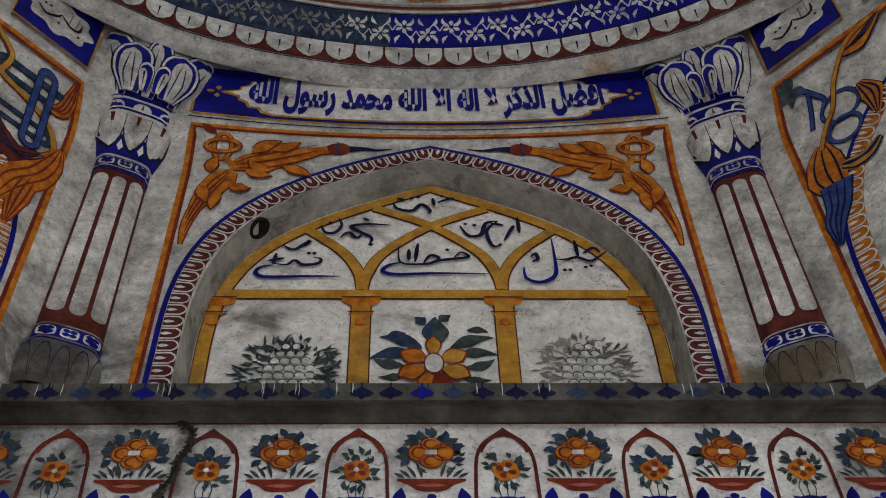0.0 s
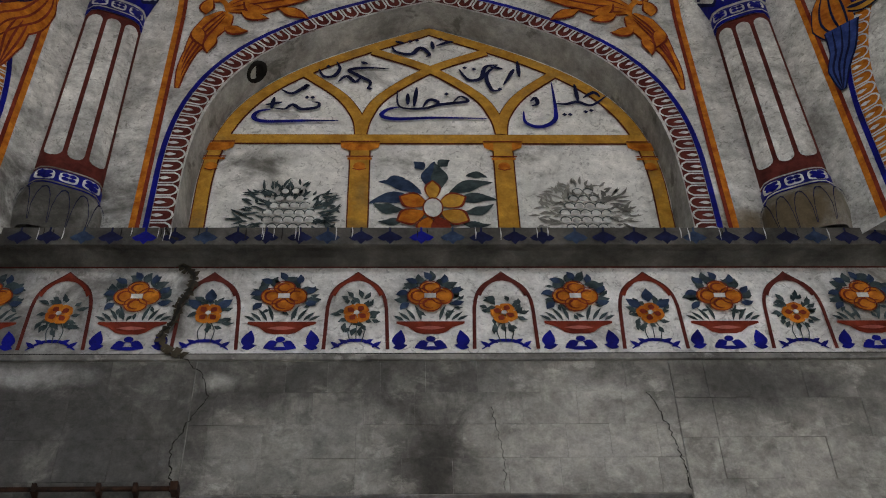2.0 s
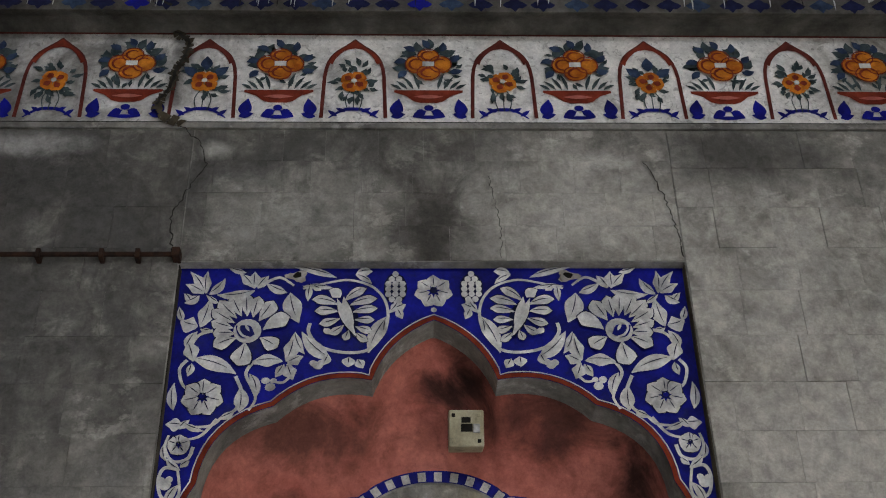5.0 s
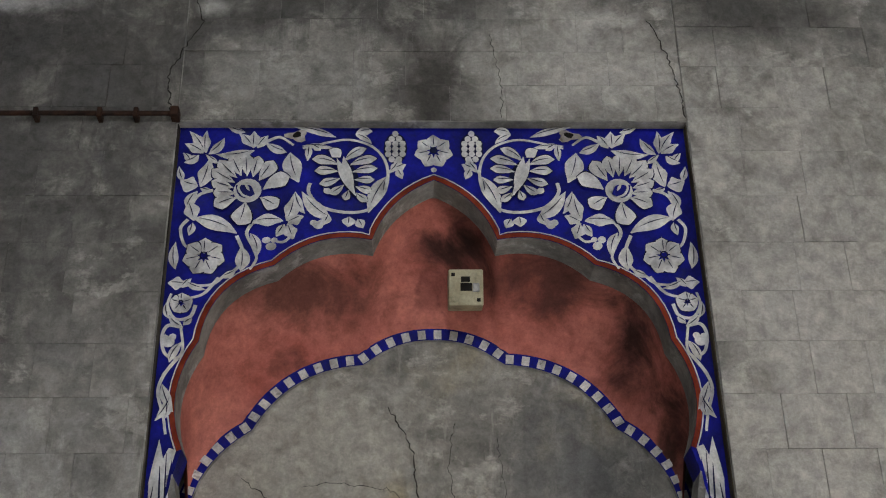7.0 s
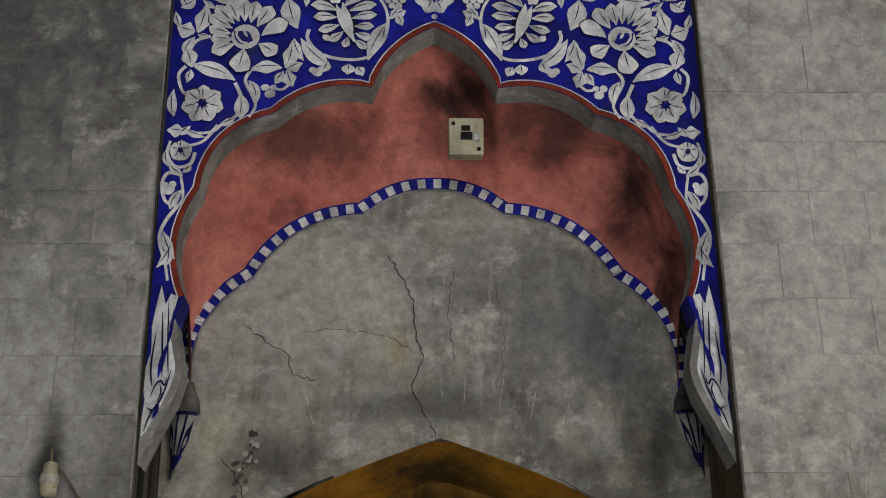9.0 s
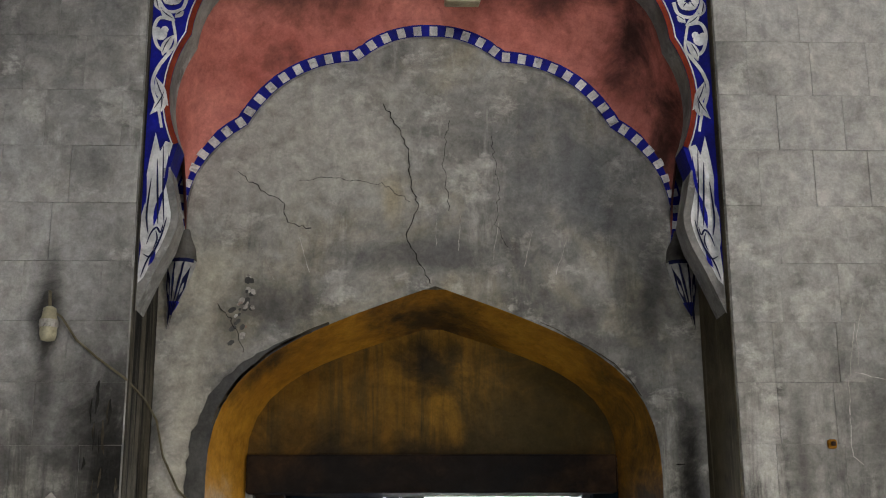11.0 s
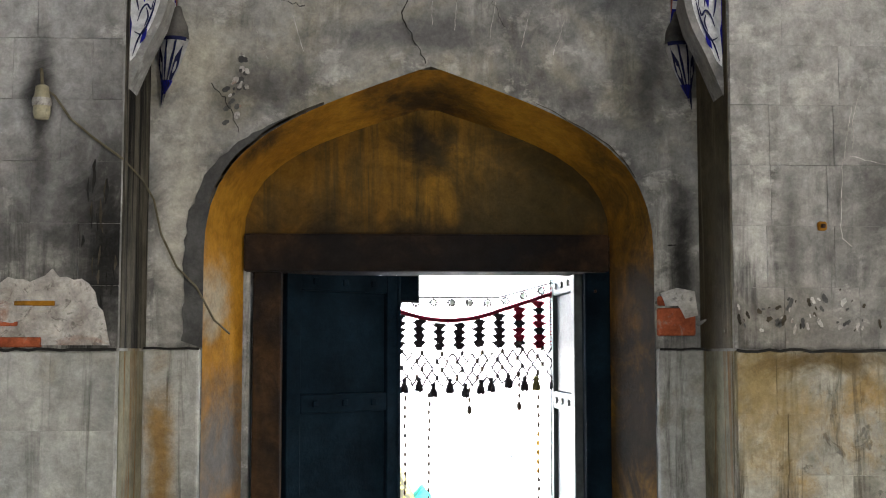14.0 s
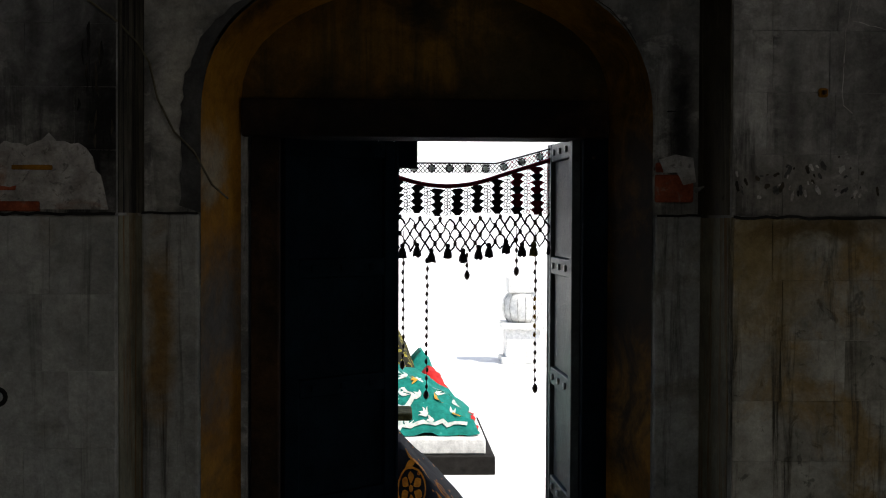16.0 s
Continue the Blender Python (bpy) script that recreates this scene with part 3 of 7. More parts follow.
DOORARCH = [(-0.696, 0.0)] + pointed(0.696, 1.909, 2.494) + [(0.696, 0.0)]
DOORBACK = [(-0.61, 0.0)] + pointed(0.61, 1.985, 2.424, 0.66, 0.42, 18, 0.22) + [(0.61, 0.0)]
DX = 0.115
outline = shift(DOORARCH, DX)
slab("recess_back", [(RL, 0.0)] + outline + [(RR, 0.0), (RR, RT), (RL, RT)], BACK, TYMP + 0.2, PLASTER_LOW, north, "stained grey plaster with a pointed door arch")
a, b = resample(shift(DOORARCH, DX), 80), resample(shift(DOORBACK, DX), 80)
loft("door_arch_soffit", [[(x, BACK - 0.002, z) for x, z in a], [(x, TYMP, z) for x, z in b]], OCHRE, north, "ochre painted soffit of the door arch, soot and recess shade in its colour")

SPAN = [(0.755, 2.853), (0.732, 3.203), (0.512, 3.467), (0.203, 3.559), (0.0, 3.786)]
ARCH = cusped(SPAN, (0.045, 0.06, 0.045, 0.035))
INNER = cusped([(0.778, 2.63), (0.598, 3.032), (0.235, 3.262), (0.0, 3.352)], (0.075, 0.062, 0.026))
tail = [(0.855, 2.345), (0.803, 2.468), (0.766, 2.545), (0.746, 2.62), (0.758, 2.69), (0.776, 2.775)]
plate = [(-0.855, 3.992), (-0.855, 2.345)] + [(-u, z) for u, z in tail[1:]] + ARCH + list(reversed(tail))[0:5] + [(0.857, 2.345), (0.857, 3.992)]
panel = slab("spandrel_panel", shift(plate, AX), PANEL, PANEL + 0.11, BLUE, None)
tagged(panel, "ultramarine arch spandrel with silvery white flower relief", "wall panel")
a, b = resample(shift(ARCH, AX), 90), resample(shift(INNER, AX), 90)
rows = []
for k in range(7):
    t = k / 6
    rows.append([(p[0] + (q[0] - p[0]) * t, PANEL + 0.108 + (BACK - PANEL - 0.11) * math.sin(t * math.pi / 2), p[1] + (q[1] - p[1]) * t) for p, q in zip(a, b)])
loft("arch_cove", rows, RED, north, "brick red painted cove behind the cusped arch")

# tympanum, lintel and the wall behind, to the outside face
slab("tympanum", [(DX - 0.64, 1.99)] + shift(pointed(0.64, 2.0, 2.46, 0.66, 0.45, 18, 0.22), DX) + [(DX + 0.64, 1.99)], TYMP, TYMP + 0.2, TYMPAINT, north, "ochre tympanum over the door, smoked and coloured darker for its shade")
box("wall_mass", PLASTER_LOW, north, DX - 0.75, DX - 0.59, TYMP + 0.02, 4.7, 0, 2.0)
box("wall_mass", PLASTER_LOW, north, DX + 0.62, DX + 0.75, TYMP + 0.02, 4.7, 0, 2.0)
box("wall_mass", PLASTER_LOW, north, DX - 0.75, DX + 0.75, TYMP + 0.19, 4.7, 1.99, 2.6)

# dado: the lower wall stands a little proud under a rough ledge
box("dado", DADO, north, X0, RL, FACE - 0.03, FACE + 0.02, 0, 1.605, 0.008)
box("dado", DADO_EAST, north, RR, X1, FACE - 0.03, FACE + 0.02, 0, 1.607, 0.008)
box("dado", DADO, north, RL, DX - 0.70, BACK - 0.035, BACK + 0.02, 0, 1.612, 0.008)
box("dado", DADO, north, DX + 0.70, RR, BACK - 0.035, BACK + 0.02, 0, 1.612, 0.008)

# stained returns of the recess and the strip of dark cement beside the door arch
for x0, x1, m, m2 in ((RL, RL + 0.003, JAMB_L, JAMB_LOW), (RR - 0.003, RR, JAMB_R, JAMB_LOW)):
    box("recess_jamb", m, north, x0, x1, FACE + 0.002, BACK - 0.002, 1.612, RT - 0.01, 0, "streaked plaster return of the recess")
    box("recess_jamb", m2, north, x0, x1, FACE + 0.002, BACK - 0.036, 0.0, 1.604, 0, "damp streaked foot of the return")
rc = random.Random(21)
arch_edge = [(x, z) for x, z in shift(DOORARCH, DX) if x < -0.18 and z > 0]
ragged = [(x - w + rc.uniform(-0.006, 0.006), z + 0.35 * w) for (x, z), w in zip(resample([(-0.581, 1.614)] + arch_edge, 40), np.interp(range(40), [0, 12, 20, 28, 39], [0.062, 0.058, 0.05, 0.035, 0.004]))]
slab("cement_strip", [(-0.581, 1.614)] + arch_edge + list(reversed(ragged)), BACK - 0.004, BACK + 0.02, CEMENT, north, "strip of dark cement render along the door arch")
for x0, z0, z1, w in ((-0.500, 2.30, 2.46, 0.05), (-0.47, 2.42, 2.52, 0.03)):
    for k in range(16):
        sh = Sheet(plane(BACK, 0), 0.003 + 0.0002 * k)
        sh.disc(x0 + rc.uniform(-w, w) * 0.5, rc.uniform(z0, z1), rc.uniform(0.004, 0.012), 0, 9, 0.8, 0.3)
        sh.make("flaked_spot", CEMENT if k % 3 else MORTAR, north)

# other walls, out of view, each given a doorway to the outside for its lamp
def wall_with_doorway(name, along, pos, thick, lo, hi, mid):
    w = empty(name, "unseen plain grey plastered wall with an assumed open doorway", "wall", kind="structure")
    for s0, s1, z0, z1 in ((lo, mid - 0.65, 0, 5.17), (mid + 0.65, hi, 0, 5.17), (mid - 0.65, mid + 0.65, 2.2, 5.17)):
        if along == "x":
            box("wall_mass", PLASTER, w, s0, s1, pos - thick, pos, z0, z1)
        else:
            box("wall_mass", PLASTER, w, min(pos, pos + thick), max(pos, pos + thick), s0, s1, z0, z1)
    return w

wall_with_doorway("wall_south", "x", Y0, 0.6, X0 - 0.6, X1 + 0.6, 0.1)
wall_with_doorway("wall_east", "y", X1, 0.6, Y0, 4.7, -0.2)
wall_with_doorway("wall_west", "y", X0, -0.6, Y0, 4.7, -0.2)

# frieze and cornice
UX = 0.117
box("frieze", FRESH, north, X0, X1, FACE - 0.004, 4.7, LO, 5.07, 0, "whitewashed frieze")
bm = bmesh.new()
prof = [(FACE, 5.05), (FACE - 0.045, 5.065), (FACE - 0.085, 5.062), (FACE - 0.125, 5.045), (FACE - 0.14, 5.042), (FACE - 0.14, 5.135), (FACE - 0.12, 5.15), (FACE + 0.3, 5.17), (FACE + 0.3, 5.05)]
ends = [[bm.verts.new((x, y, z)) for y, z in prof] for x in (X0, X1)]
for i in range(len(prof)):
    j = (i + 1) % len(prof)
    bm.faces.new((ends[0][i], ends[0][j], ends[1][j], ends[1][i]))
bmesh.ops.recalc_face_normals(bm, faces=bm.faces[:])
cornice = part("cornice", bm, CORNICE, north, "grimy projecting cornice")

# the octagon above: faces at 45 degrees, drawn in a little towards the drum
CORNER = 1.53
CY = FACE - CORNER / math.tan(radians(22.5))   # centre of the octagon


def bow(z):
    t = min(max((z - 6.75) / 0.5, 0.0), 1.0)
    return 0.055 * t * t * (3 - 2 * t)


def upper(s, z, o=0.0):
    """A place on the octagon's three seen faces: s along the wall from the axis, o out into the room."""
    k = bow(z)
    if abs(s) <= CORNER:
        return (UX + s, FACE - k * s * s - o, z)
    e = abs(s) - CORNER
    g = 1 if s > 0 else -1
    return (UX + g * (CORNER + 0.7071 * (e - o)), FACE - k * CORNER ** 2 - 0.7071 * (e + o), z)


NICHE_F = pointed(1.061, 5.517, 6.918, 0.58, 0.78, 18, 0.22)
NICHE_B = pointed(1.045, 5.64, 6.955, 0.58, 0.70, 18, 0.26)
drum = empty("wall_drum", "whitewashed painted octagon wall above the cornice", "wall", kind="structure")
TOP = 8.5
# central face as two halves round the niche
for g in (-1, 1):
    half = [(u, z) for u, z in NICHE_F if u * g >= -1e-6]
    half.sort(key=lambda p: p[1])
    edge = [(1.061 * g, 5.10)] + half
    bm = bmesh.new()
    prev = None
    for u, z in edge + [(0.0, 6.99), (0.0, 7.1), (0.0, 7.2), (0.0, 7.3), (0.0, 7.4), (0.0, 7.6), (0.0, TOP)]:
        row = [bm.verts.new(upper(u + (CORNER * g - u) * k / 10, z)) for k in range(11)]
        if prev:
            for i in range(10):
                bm.faces.new((prev[i], prev[i + 1], row[i + 1], row[i]))
        prev = row
    bmesh.ops.recalc_face_normals(bm, faces=bm.faces[:])
    part("drum_face", bm, WHITE, drum)
def open_up(ob, inside):
    """Takes out the faces of a wall whose middle lies in an opening."""
    bm = bmesh.new()
    bm.from_mesh(ob.data)
    bmesh.ops.delete(bm, geom=[f for f in bm.faces if inside(f.calc_center_median())], context="FACES")
    bm.to_mesh(ob.data)
    bm.free()


for k in range(1, 8):
    a0 = math.pi / 2 - math.pi / 4 * k + math.pi / 8
    a1 = a0 - math.pi / 4
    rad = CORNER / math.sin(radians(22.5))
    p, q = [(UX + rad * math.cos(a), CY + rad * math.sin(a)) for a in (a0, a1)]
    levels = (5.10, 5.6, 6.7, 6.8, 6.9, 7.0, 7.1, 7.2, 7.3, TOP)
    face = loft("drum_face", [[(p[0] + (q[0] - p[0]) * i / 6 + (UX - p[0]) * bow(z) * 0.35 / 1, p[1] + (q[1] - p[1]) * i / 6 + (CY - p[1]) * bow(z) * 0.35, z) for i in range(7)] for z in levels], WHITE, drum, smooth=False)
    # unseen south face: window added for the drum lamp
    if k == 4:
        open_up(face, lambda c: abs(c.x - UX) < 0.5 and 5.6 < c.z < 6.7)
fa = [(-1.061, 5.10)] + NICHE_F + [(1.061, 5.10)]
fb = [(-1.030, 5.10)] + NICHE_B + [(1.030, 5.10)]
WIN = FACE + 0.18
a, b = resample(fa, 90), resample(fb, 90)
loft("niche_soffit", [[(UX + x, FACE, z) for x, z in a], [(UX + x, WIN, z) for x, z in b]], SOFFIT, drum, "grey plaster reveal of the blind window niche")
slab("niche_back", [(UX + u, z) for u, z in [(-1.1, 5.1)] + pointed(1.1, 5.6, 7.02, 0.58, 0.74, 18, 0.25) + [(1.1, 5.1)]], WIN, WIN + 0.2, FRESH, drum, "whitewashed blind window back")

# unseen flat corners between square room and octagon, and drum shell: stop the sun
rad_ = CORNER / math.sin(radians(22.5))
oct_ = [(UX + rad_ * math.cos(math.pi / 8 + k * math.pi / 4), CY + rad_ * math.sin(math.pi / 8 + k * math.pi / 4)) for k in range(9)]
far_ = [(UX + 5.6 * math.cos(math.pi / 8 + k * math.pi / 4), CY + 5.6 * math.sin(math.pi / 8 + k * math.pi / 4)) for k in range(9)]
loft("squinch_slab", [[(x, y, 5.12) for x, y in oct_], [(x, y, 5.12) for x, y in far_], [(x, y, 5.16) for x, y in far_], [(x, y, 5.16) for x, y in oct_]], PLASTER, drum, "unseen plain corner slab that keeps the sun out", smooth=False)
skin = [[(UX + r * math.cos(math.pi / 8 + k * math.pi / 4), CY + r * math.sin(math.pi / 8 + k * math.pi / 4), z) for k in range(9)] for r, z in ((5.0, 5.12), (4.9, 8.9), (3.3, 9.0))]
masonry = loft("drum_masonry", skin, PLASTER, drum, "unseen outer shell of the drum that keeps the sun out", smooth=False)
open_up(masonry, lambda c: abs(c.x - UX) < 0.5 and c.y < 0 and c.z < 8.0)
# ring ledge, drum band and dome
def ring_pt(ang, r, z):
    return (UX + r * math.cos(ang), CY + r * math.sin(ang), z)


def plan_r(ang, push=0.0):
    """Radius of the ring's rounded octagon at an angle."""
    d = (ang - math.pi / 2 + math.pi / 8) % (math.pi / 4) - math.pi / 8
    flat = 3.69 / math.cos(d)
    return flat * (1 - 0.42 * (d / (math.pi / 8)) ** 2 * (1 / math.cos(math.pi / 8) - 1) * 2) - push


def ring(name, levels, material, parent, label="", n=160):
    rows = [[ring_pt(2 * math.pi * i / n, plan_r(2 * math.pi * i / n, push) if not rr else rr, z) for i in range(n + 1)] for push, z, rr in levels]
    return loft(name, rows, material, parent, label)


ring("ring_ledge", [(0.0, 7.60, 0), (0.10, 7.60, 0), (0.12, 7.612, 0), (0.13, 7.83, 0), (0.11, 7.85, 0), (0.05, 7.86, 0)], WHITE, drum, "whitewashed ring ledge under the dome")
ring("drum_band", [(0.05, 7.85, 0), (0.08, 7.95, 0), (0.12, 8.10, 0), (0.17, 8.30, 0)], PLASTER, drum, "grey painted drum band")
dome_levels = [(0, 8.30 + 2.9 * math.sin(t * math.pi / 20), 3.52 * math.cos(t * math.pi / 20) + 0.02) for t in range(11)]
dome = ring("ceiling", dome_levels, WHITE, None)
tagged(dome, "painted whitewashed dome ceiling", "ceiling", kind="structure")

# ---- outside: court floor and sky light ----
# backdrop added to fill the plain white beyond the door
court_wall = box("court_wall", COURTWHITE, None, -30, 30, 17.0, 17.6, 0.0, 5.0)
tagged(court_wall, "plain white backdrop wall beyond the courtyard", "wall", kind="structure")
court = box("ground", COURTWHITE, None, -60, 60, 4.7, 400, -0.3, 0.0)
tagged(court, "sunlit white marble courtyard paving", "ground", kind="structure")


# ---- spandrel relief: silvery leaves and flowers on ultramarine ----
ON = plane(PANEL, AX)
rng = random.Random(4)


turn_ = [0]


def motif(name, draw, label="", material=None, lift=0.004, on=None):
    turn_[0] += 1
    sh = Sheet(ON, lift + 0.00017 * (turn_[0] % 12))
    draw(sh)
    return sh.make(name, material or RELIEF, on or panel, label)




def outlined(name, flower, g, leaves, fat, base=0.003):
    """Overlapping relief petals of a flower, each on a thin dark edge."""
    for k, (u, z, a, l, w, b) in enumerate(leaves):
        sh = Sheet(ON, base + 0.0007 * k)
        sh.leaf(g * u, z, a if g > 0 else 180 - a, l * 1.03, w * 1.40, b * g, 0, 0, 0, 9, fat)
        SPINES.pop()
        sh.make(name + "_edge", INK, flower)
        sh = Sheet(ON, base + 0.0007 * k + 0.0004)
        sh.leaf(g * u, z, a if g > 0 else 180 - a, l, w * 1.2, b * g, 0.004, 0, 0, 9, fat)
        sh.make(name, RELIEF, flower)


def flower_set(g):
    f = -1 if g < 0 else 1

    def ang(a):
        return a if g > 0 else 180 - a
    # large sunflower with an open eye
    sunny = motif("sunflower", lambda sh: sh.disc(g * 0.613, 3.742, 0.046, 0.0005, 18), "large silvery sunflower in low relief")
    motif("eye", lambda sh: sh.leaf(g * 0.588, 3.725, ang(15), 0.072, 0.052, 30 * f), "blue open eye of the flower", BLUE, 0.010, sunny)
    motif("eye_ring", lambda sh: sh.ribbon(curve([(g * 0.585, 3.735), (g * 0.595, 3.768), (g * 0.625, 3.772), (g * 0.642, 3.750), (g * 0.628, 3.722), (g * 0.605, 3.712)], 6), 0.008), "", None, 0.012, sunny)
    motif("eye_lid", lambda sh: sh.leaf(g * 0.605, 3.735, ang(60), 0.035, 0.010), "", None, 0.013, sunny)
    outlined("petal", sunny, g, ((.578, 3.781, 124, .09, .046, -10), (.598, 3.794, 100, .084, .038, 0), (.617, 3.798, 84, .089, .038, 0), (.636, 3.798, 61, .088, .038, 10),
                                 (.65, 3.79, 41, .094, .037, 15), (.656, 3.772, 27, .093, .037, 15), (.659, 3.751, 15, .078, .035, 10), (.653, 3.729, 6, .071, .042, -10),
                                 (.645, 3.712, 345, .08, .042, -20), (.617, 3.695, 273, .088, .058, 20), (.57, 3.712, 204, .07, .046, 20), (.561, 3.742, 134, .10, .048, 35)), 0.74)
    # split lily with long middle blades
    lily = motif("lily", lambda sh: sh.leaf(g * 0.300, 3.868, ang(-106), 0.155, 0.060, 6 * f, 0, 0, 0, 9, 0.5), "silvery lily with split petals in low relief", INK)
    outlined("petal", lily, g, ((.297, 3.857, 127, .09, .029, 40), (.281, 3.84, 150, .097, .029, 30), (.272, 3.813, 161, .086, .027, 20), (.264, 3.783, 176, .067, .025, 10),
                                (.259, 3.757, 203, .059, .025, -10), (.262, 3.735, 227, .057, .023, -20), (.318, 3.84, 32, .092, .031, -40), (.317, 3.814, 10, .079, .029, -20),
                                (.309, 3.787, 338, .073, .027, 10), (.297, 3.761, 314, .058, .025, 20), (.281, 3.74, 288, .041, .023, 0), (.329, 3.731, 0, .038, .019, 60)), 0.68)
    outlined("blade", lily, g, ((.300, 3.870, 262, .155, .030, -14), (.322, 3.862, 250, .160, .026, -10), (.312, 3.866, 60, .05, .034, -50)), 0.45, 0.011)
    # pine cone
    def cone(sh):
        for r in range(6):
            n = (2, 3, 3, 3, 2, 1)[r]
            for k in range(n):
                sh.disc(g * 0.128 + (k - (n - 1) / 2) * 0.024, 3.862 + r * 0.0195, 0.0112, 0.0012 * r + 0.003, 8, 1.1)
    motif("pine_cone_ground", lambda sh: sh.disc(g * 0.128, 3.908, 0.040, 0, 14, 1.55), "", INK)
    motif("pine_cone", cone)
    motif("pine_cone_foot", lambda sh: (sh.leaf(g * 0.118, 3.865, ang(-70), 0.035, 0.02), sh.leaf(g * 0.128, 3.865, ang(-140), 0.03, 0.016)))
    # star flower and a small rosette below
    for cx, cz, r, n, w in ((0.737, 3.496, 0.068, 7, 0.044), (0.795, 3.331, 0.036, 5, 0.036)):
        star = motif("star_flower", lambda sh: sh.ribbon(circle(g * cx, cz, 0.16 * r), 0.004, 0.009), "small silvery star flower in low relief", INK)
        outlined("petal", star, g, [(cx + 0.18 * r * math.cos(radians(90 + 360 / n * k)), cz + 0.18 * r * math.sin(radians(90 + 360 / n * k)), 90 + 360 / n * k, 0.82 * r, w, 0) for k in range(n)], 0.62)
    motif("berry", lambda sh: (sh.disc(g * 0.823, 3.199, 0.019, 0, 12), sh.disc(g * 0.812, 3.215, 0.012, 0, 8), sh.disc(g * 0.835, 3.213, 0.011, 0, 8)))
    for cx, cz, r in ((.378, 3.612, .017), (.392, 3.620, .013), (.365, 3.622, .013), (.526, 3.533, .017), (.542, 3.556, .014), (.517, 3.556, .011)):
        motif("bud", lambda sh: sh.disc(g * cx, cz, r, 0, 10, 0.9, 0.06))
    # vines
    for v in (((.409, 3.771), (.411, 3.732), (.368, 3.68), (.287, 3.659), (.214, 3.671), (.166, 3.735), (.152, 3.799), (.165, 3.865), (.208, 3.916), (.279, 3.941), (.345, 3.933), (.438, 3.907)),
              ((.153, 3.812), (.13, 3.825), (.101, 3.838)), ((.475, 3.618), (.455, 3.588), (.483, 3.551), (.512, 3.551)), ((.59, 3.618), (.606, 3.581), (.584, 3.531), (.57, 3.489), (.589, 3.449)),
              ((.798, 3.632), (.819, 3.599), (.805, 3.544), (.777, 3.519)), ((.638, 3.572), (.613, 3.506), (.63, 3.453), (.668, 3.427), (.702, 3.397), (.765, 3.393), (.821, 3.409)),
              ((.685, 3.421), (.728, 3.365), (.773, 3.349)), ((.75, 3.325), (.764, 3.285), (.808, 3.277), (.836, 3.321), (.829, 3.365)), ((.79, 3.25), (.83, 3.254), (.845, 3.215), (.831, 3.161), (.795, 3.145), (.778, 3.176), (.79, 3.25)),
              ((.565, 3.93), (.517, 3.952), (.469, 3.92)), ((.725, 3.743), (.769, 3.726), (.791, 3.679), (.779, 3.628)), ((.791, 3.145), (.828, 3.088), (.840, 3.032), (.818, 2.958), (.806, 2.90))):
        motif("vine", lambda sh: sh.ribbon(curve([(g * u, z) for u, z in v], 8), 0.012, 0, False, 0.008))

    def sprays(leaves):
        for u, z, a, l, w, b, teeth in leaves:
            motif("leaf", lambda sh: sh.leaf(g * u, z, ang(a), l, w * 1.3, b * f, 0.006, teeth))
    # sprays along the top
    sprays(((.327, 3.951, 23, .15, .021, -15, 0), (.439, 3.916, 177, .112, .017, 20, 0), (.206, 3.975, 9, .06, .027, -50, 0), (.262, 3.959, 194, .066, .017, 40, 0), (.479, 3.889, 265, .122, .05, -25, 0), (.491, 3.89, 15, .082, .025, 30, 0), (.602, 3.908, 89, .068, .038, 0, 3)))
    sprays(((.606, 3.913, 58, .073, .029, -20, 2), (.59, 3.908, 116, .061, .027, 20, 0), (.599, 3.899, 335, .129, .029, 40, 0), (.416, 3.92, 274, .064, .019, 0, 0), (.405, 3.916, 203, .033, .019, 20, 0), (.633, 3.971, 11, .061, .017, 15, 0)))
    # corner spray
    sprays(((.76, 3.887, 80, .09, .03, 20, 2), (.764, 3.892, 67, .10, .03, -25, 2), (.767, 3.887, 39, .074, .032, -20, 2), (.75, 3.883, 145, .082, .026, -40, 0), (.782, 3.878, 311, .055, .026, 40, 0), (.806, 3.852, 65, .047, .02, -30, 0), (.715, 3.847, 34, .057, .015, 10, 0)))
    # leaves down the outer edge
    sprays(((.768, 3.756, 111, .112, .046, -20, 2), (.776, 3.76, 6, .063, .05, 30, 2), (.767, 3.749, 203, .043, .017, -30, 0), (.826, 3.778, 64, .06, .019, 20, 0), (.806, 3.675, 102, .072, .029, 30, 0), (.779, 3.628, 79, .082, .042, -20, 2), (.78, 3.636, 188, .155, .042, 30, 0), (.782, 3.619, 273, .048, .021, 20, 0)))
    sprays(((.824, 3.45, 73, .099, .025, 30, 0), (.789, 3.397, 9, .054, .038, -10, 2), (.798, 3.385, 122, .043, .019, 20, 0), (.786, 3.405, 216, .069, .017, -30, 0), (.618, 3.445, 101, .091, .037, -30, 0), (.633, 3.445, 324, .055, .019, 20, 0), (.83, 3.278, 64, .061, .017, 40, 0), (.782, 3.246, 27, .064, .019, 30, 0), (.757, 3.277, 329, .035, .017, -20, 0)))
    # leaves over the arch
    sprays(((.48, 3.626, 114, .105, .042, -30, 2), (.475, 3.618, 143, .056, .035, 20, 2), (.475, 3.613, 254, .058, .038, -10, 2), (.486, 3.614, 295, .053, .025, 10, 0), (.491, 3.626, 11, .108, .038, -35, 2), (.456, 3.737, 265, .092, .025, -40, 0), (.336, 3.634, 31, .145, .038, 35, 0), (.595, 3.581, 231, .092, .025, 50, 0)))
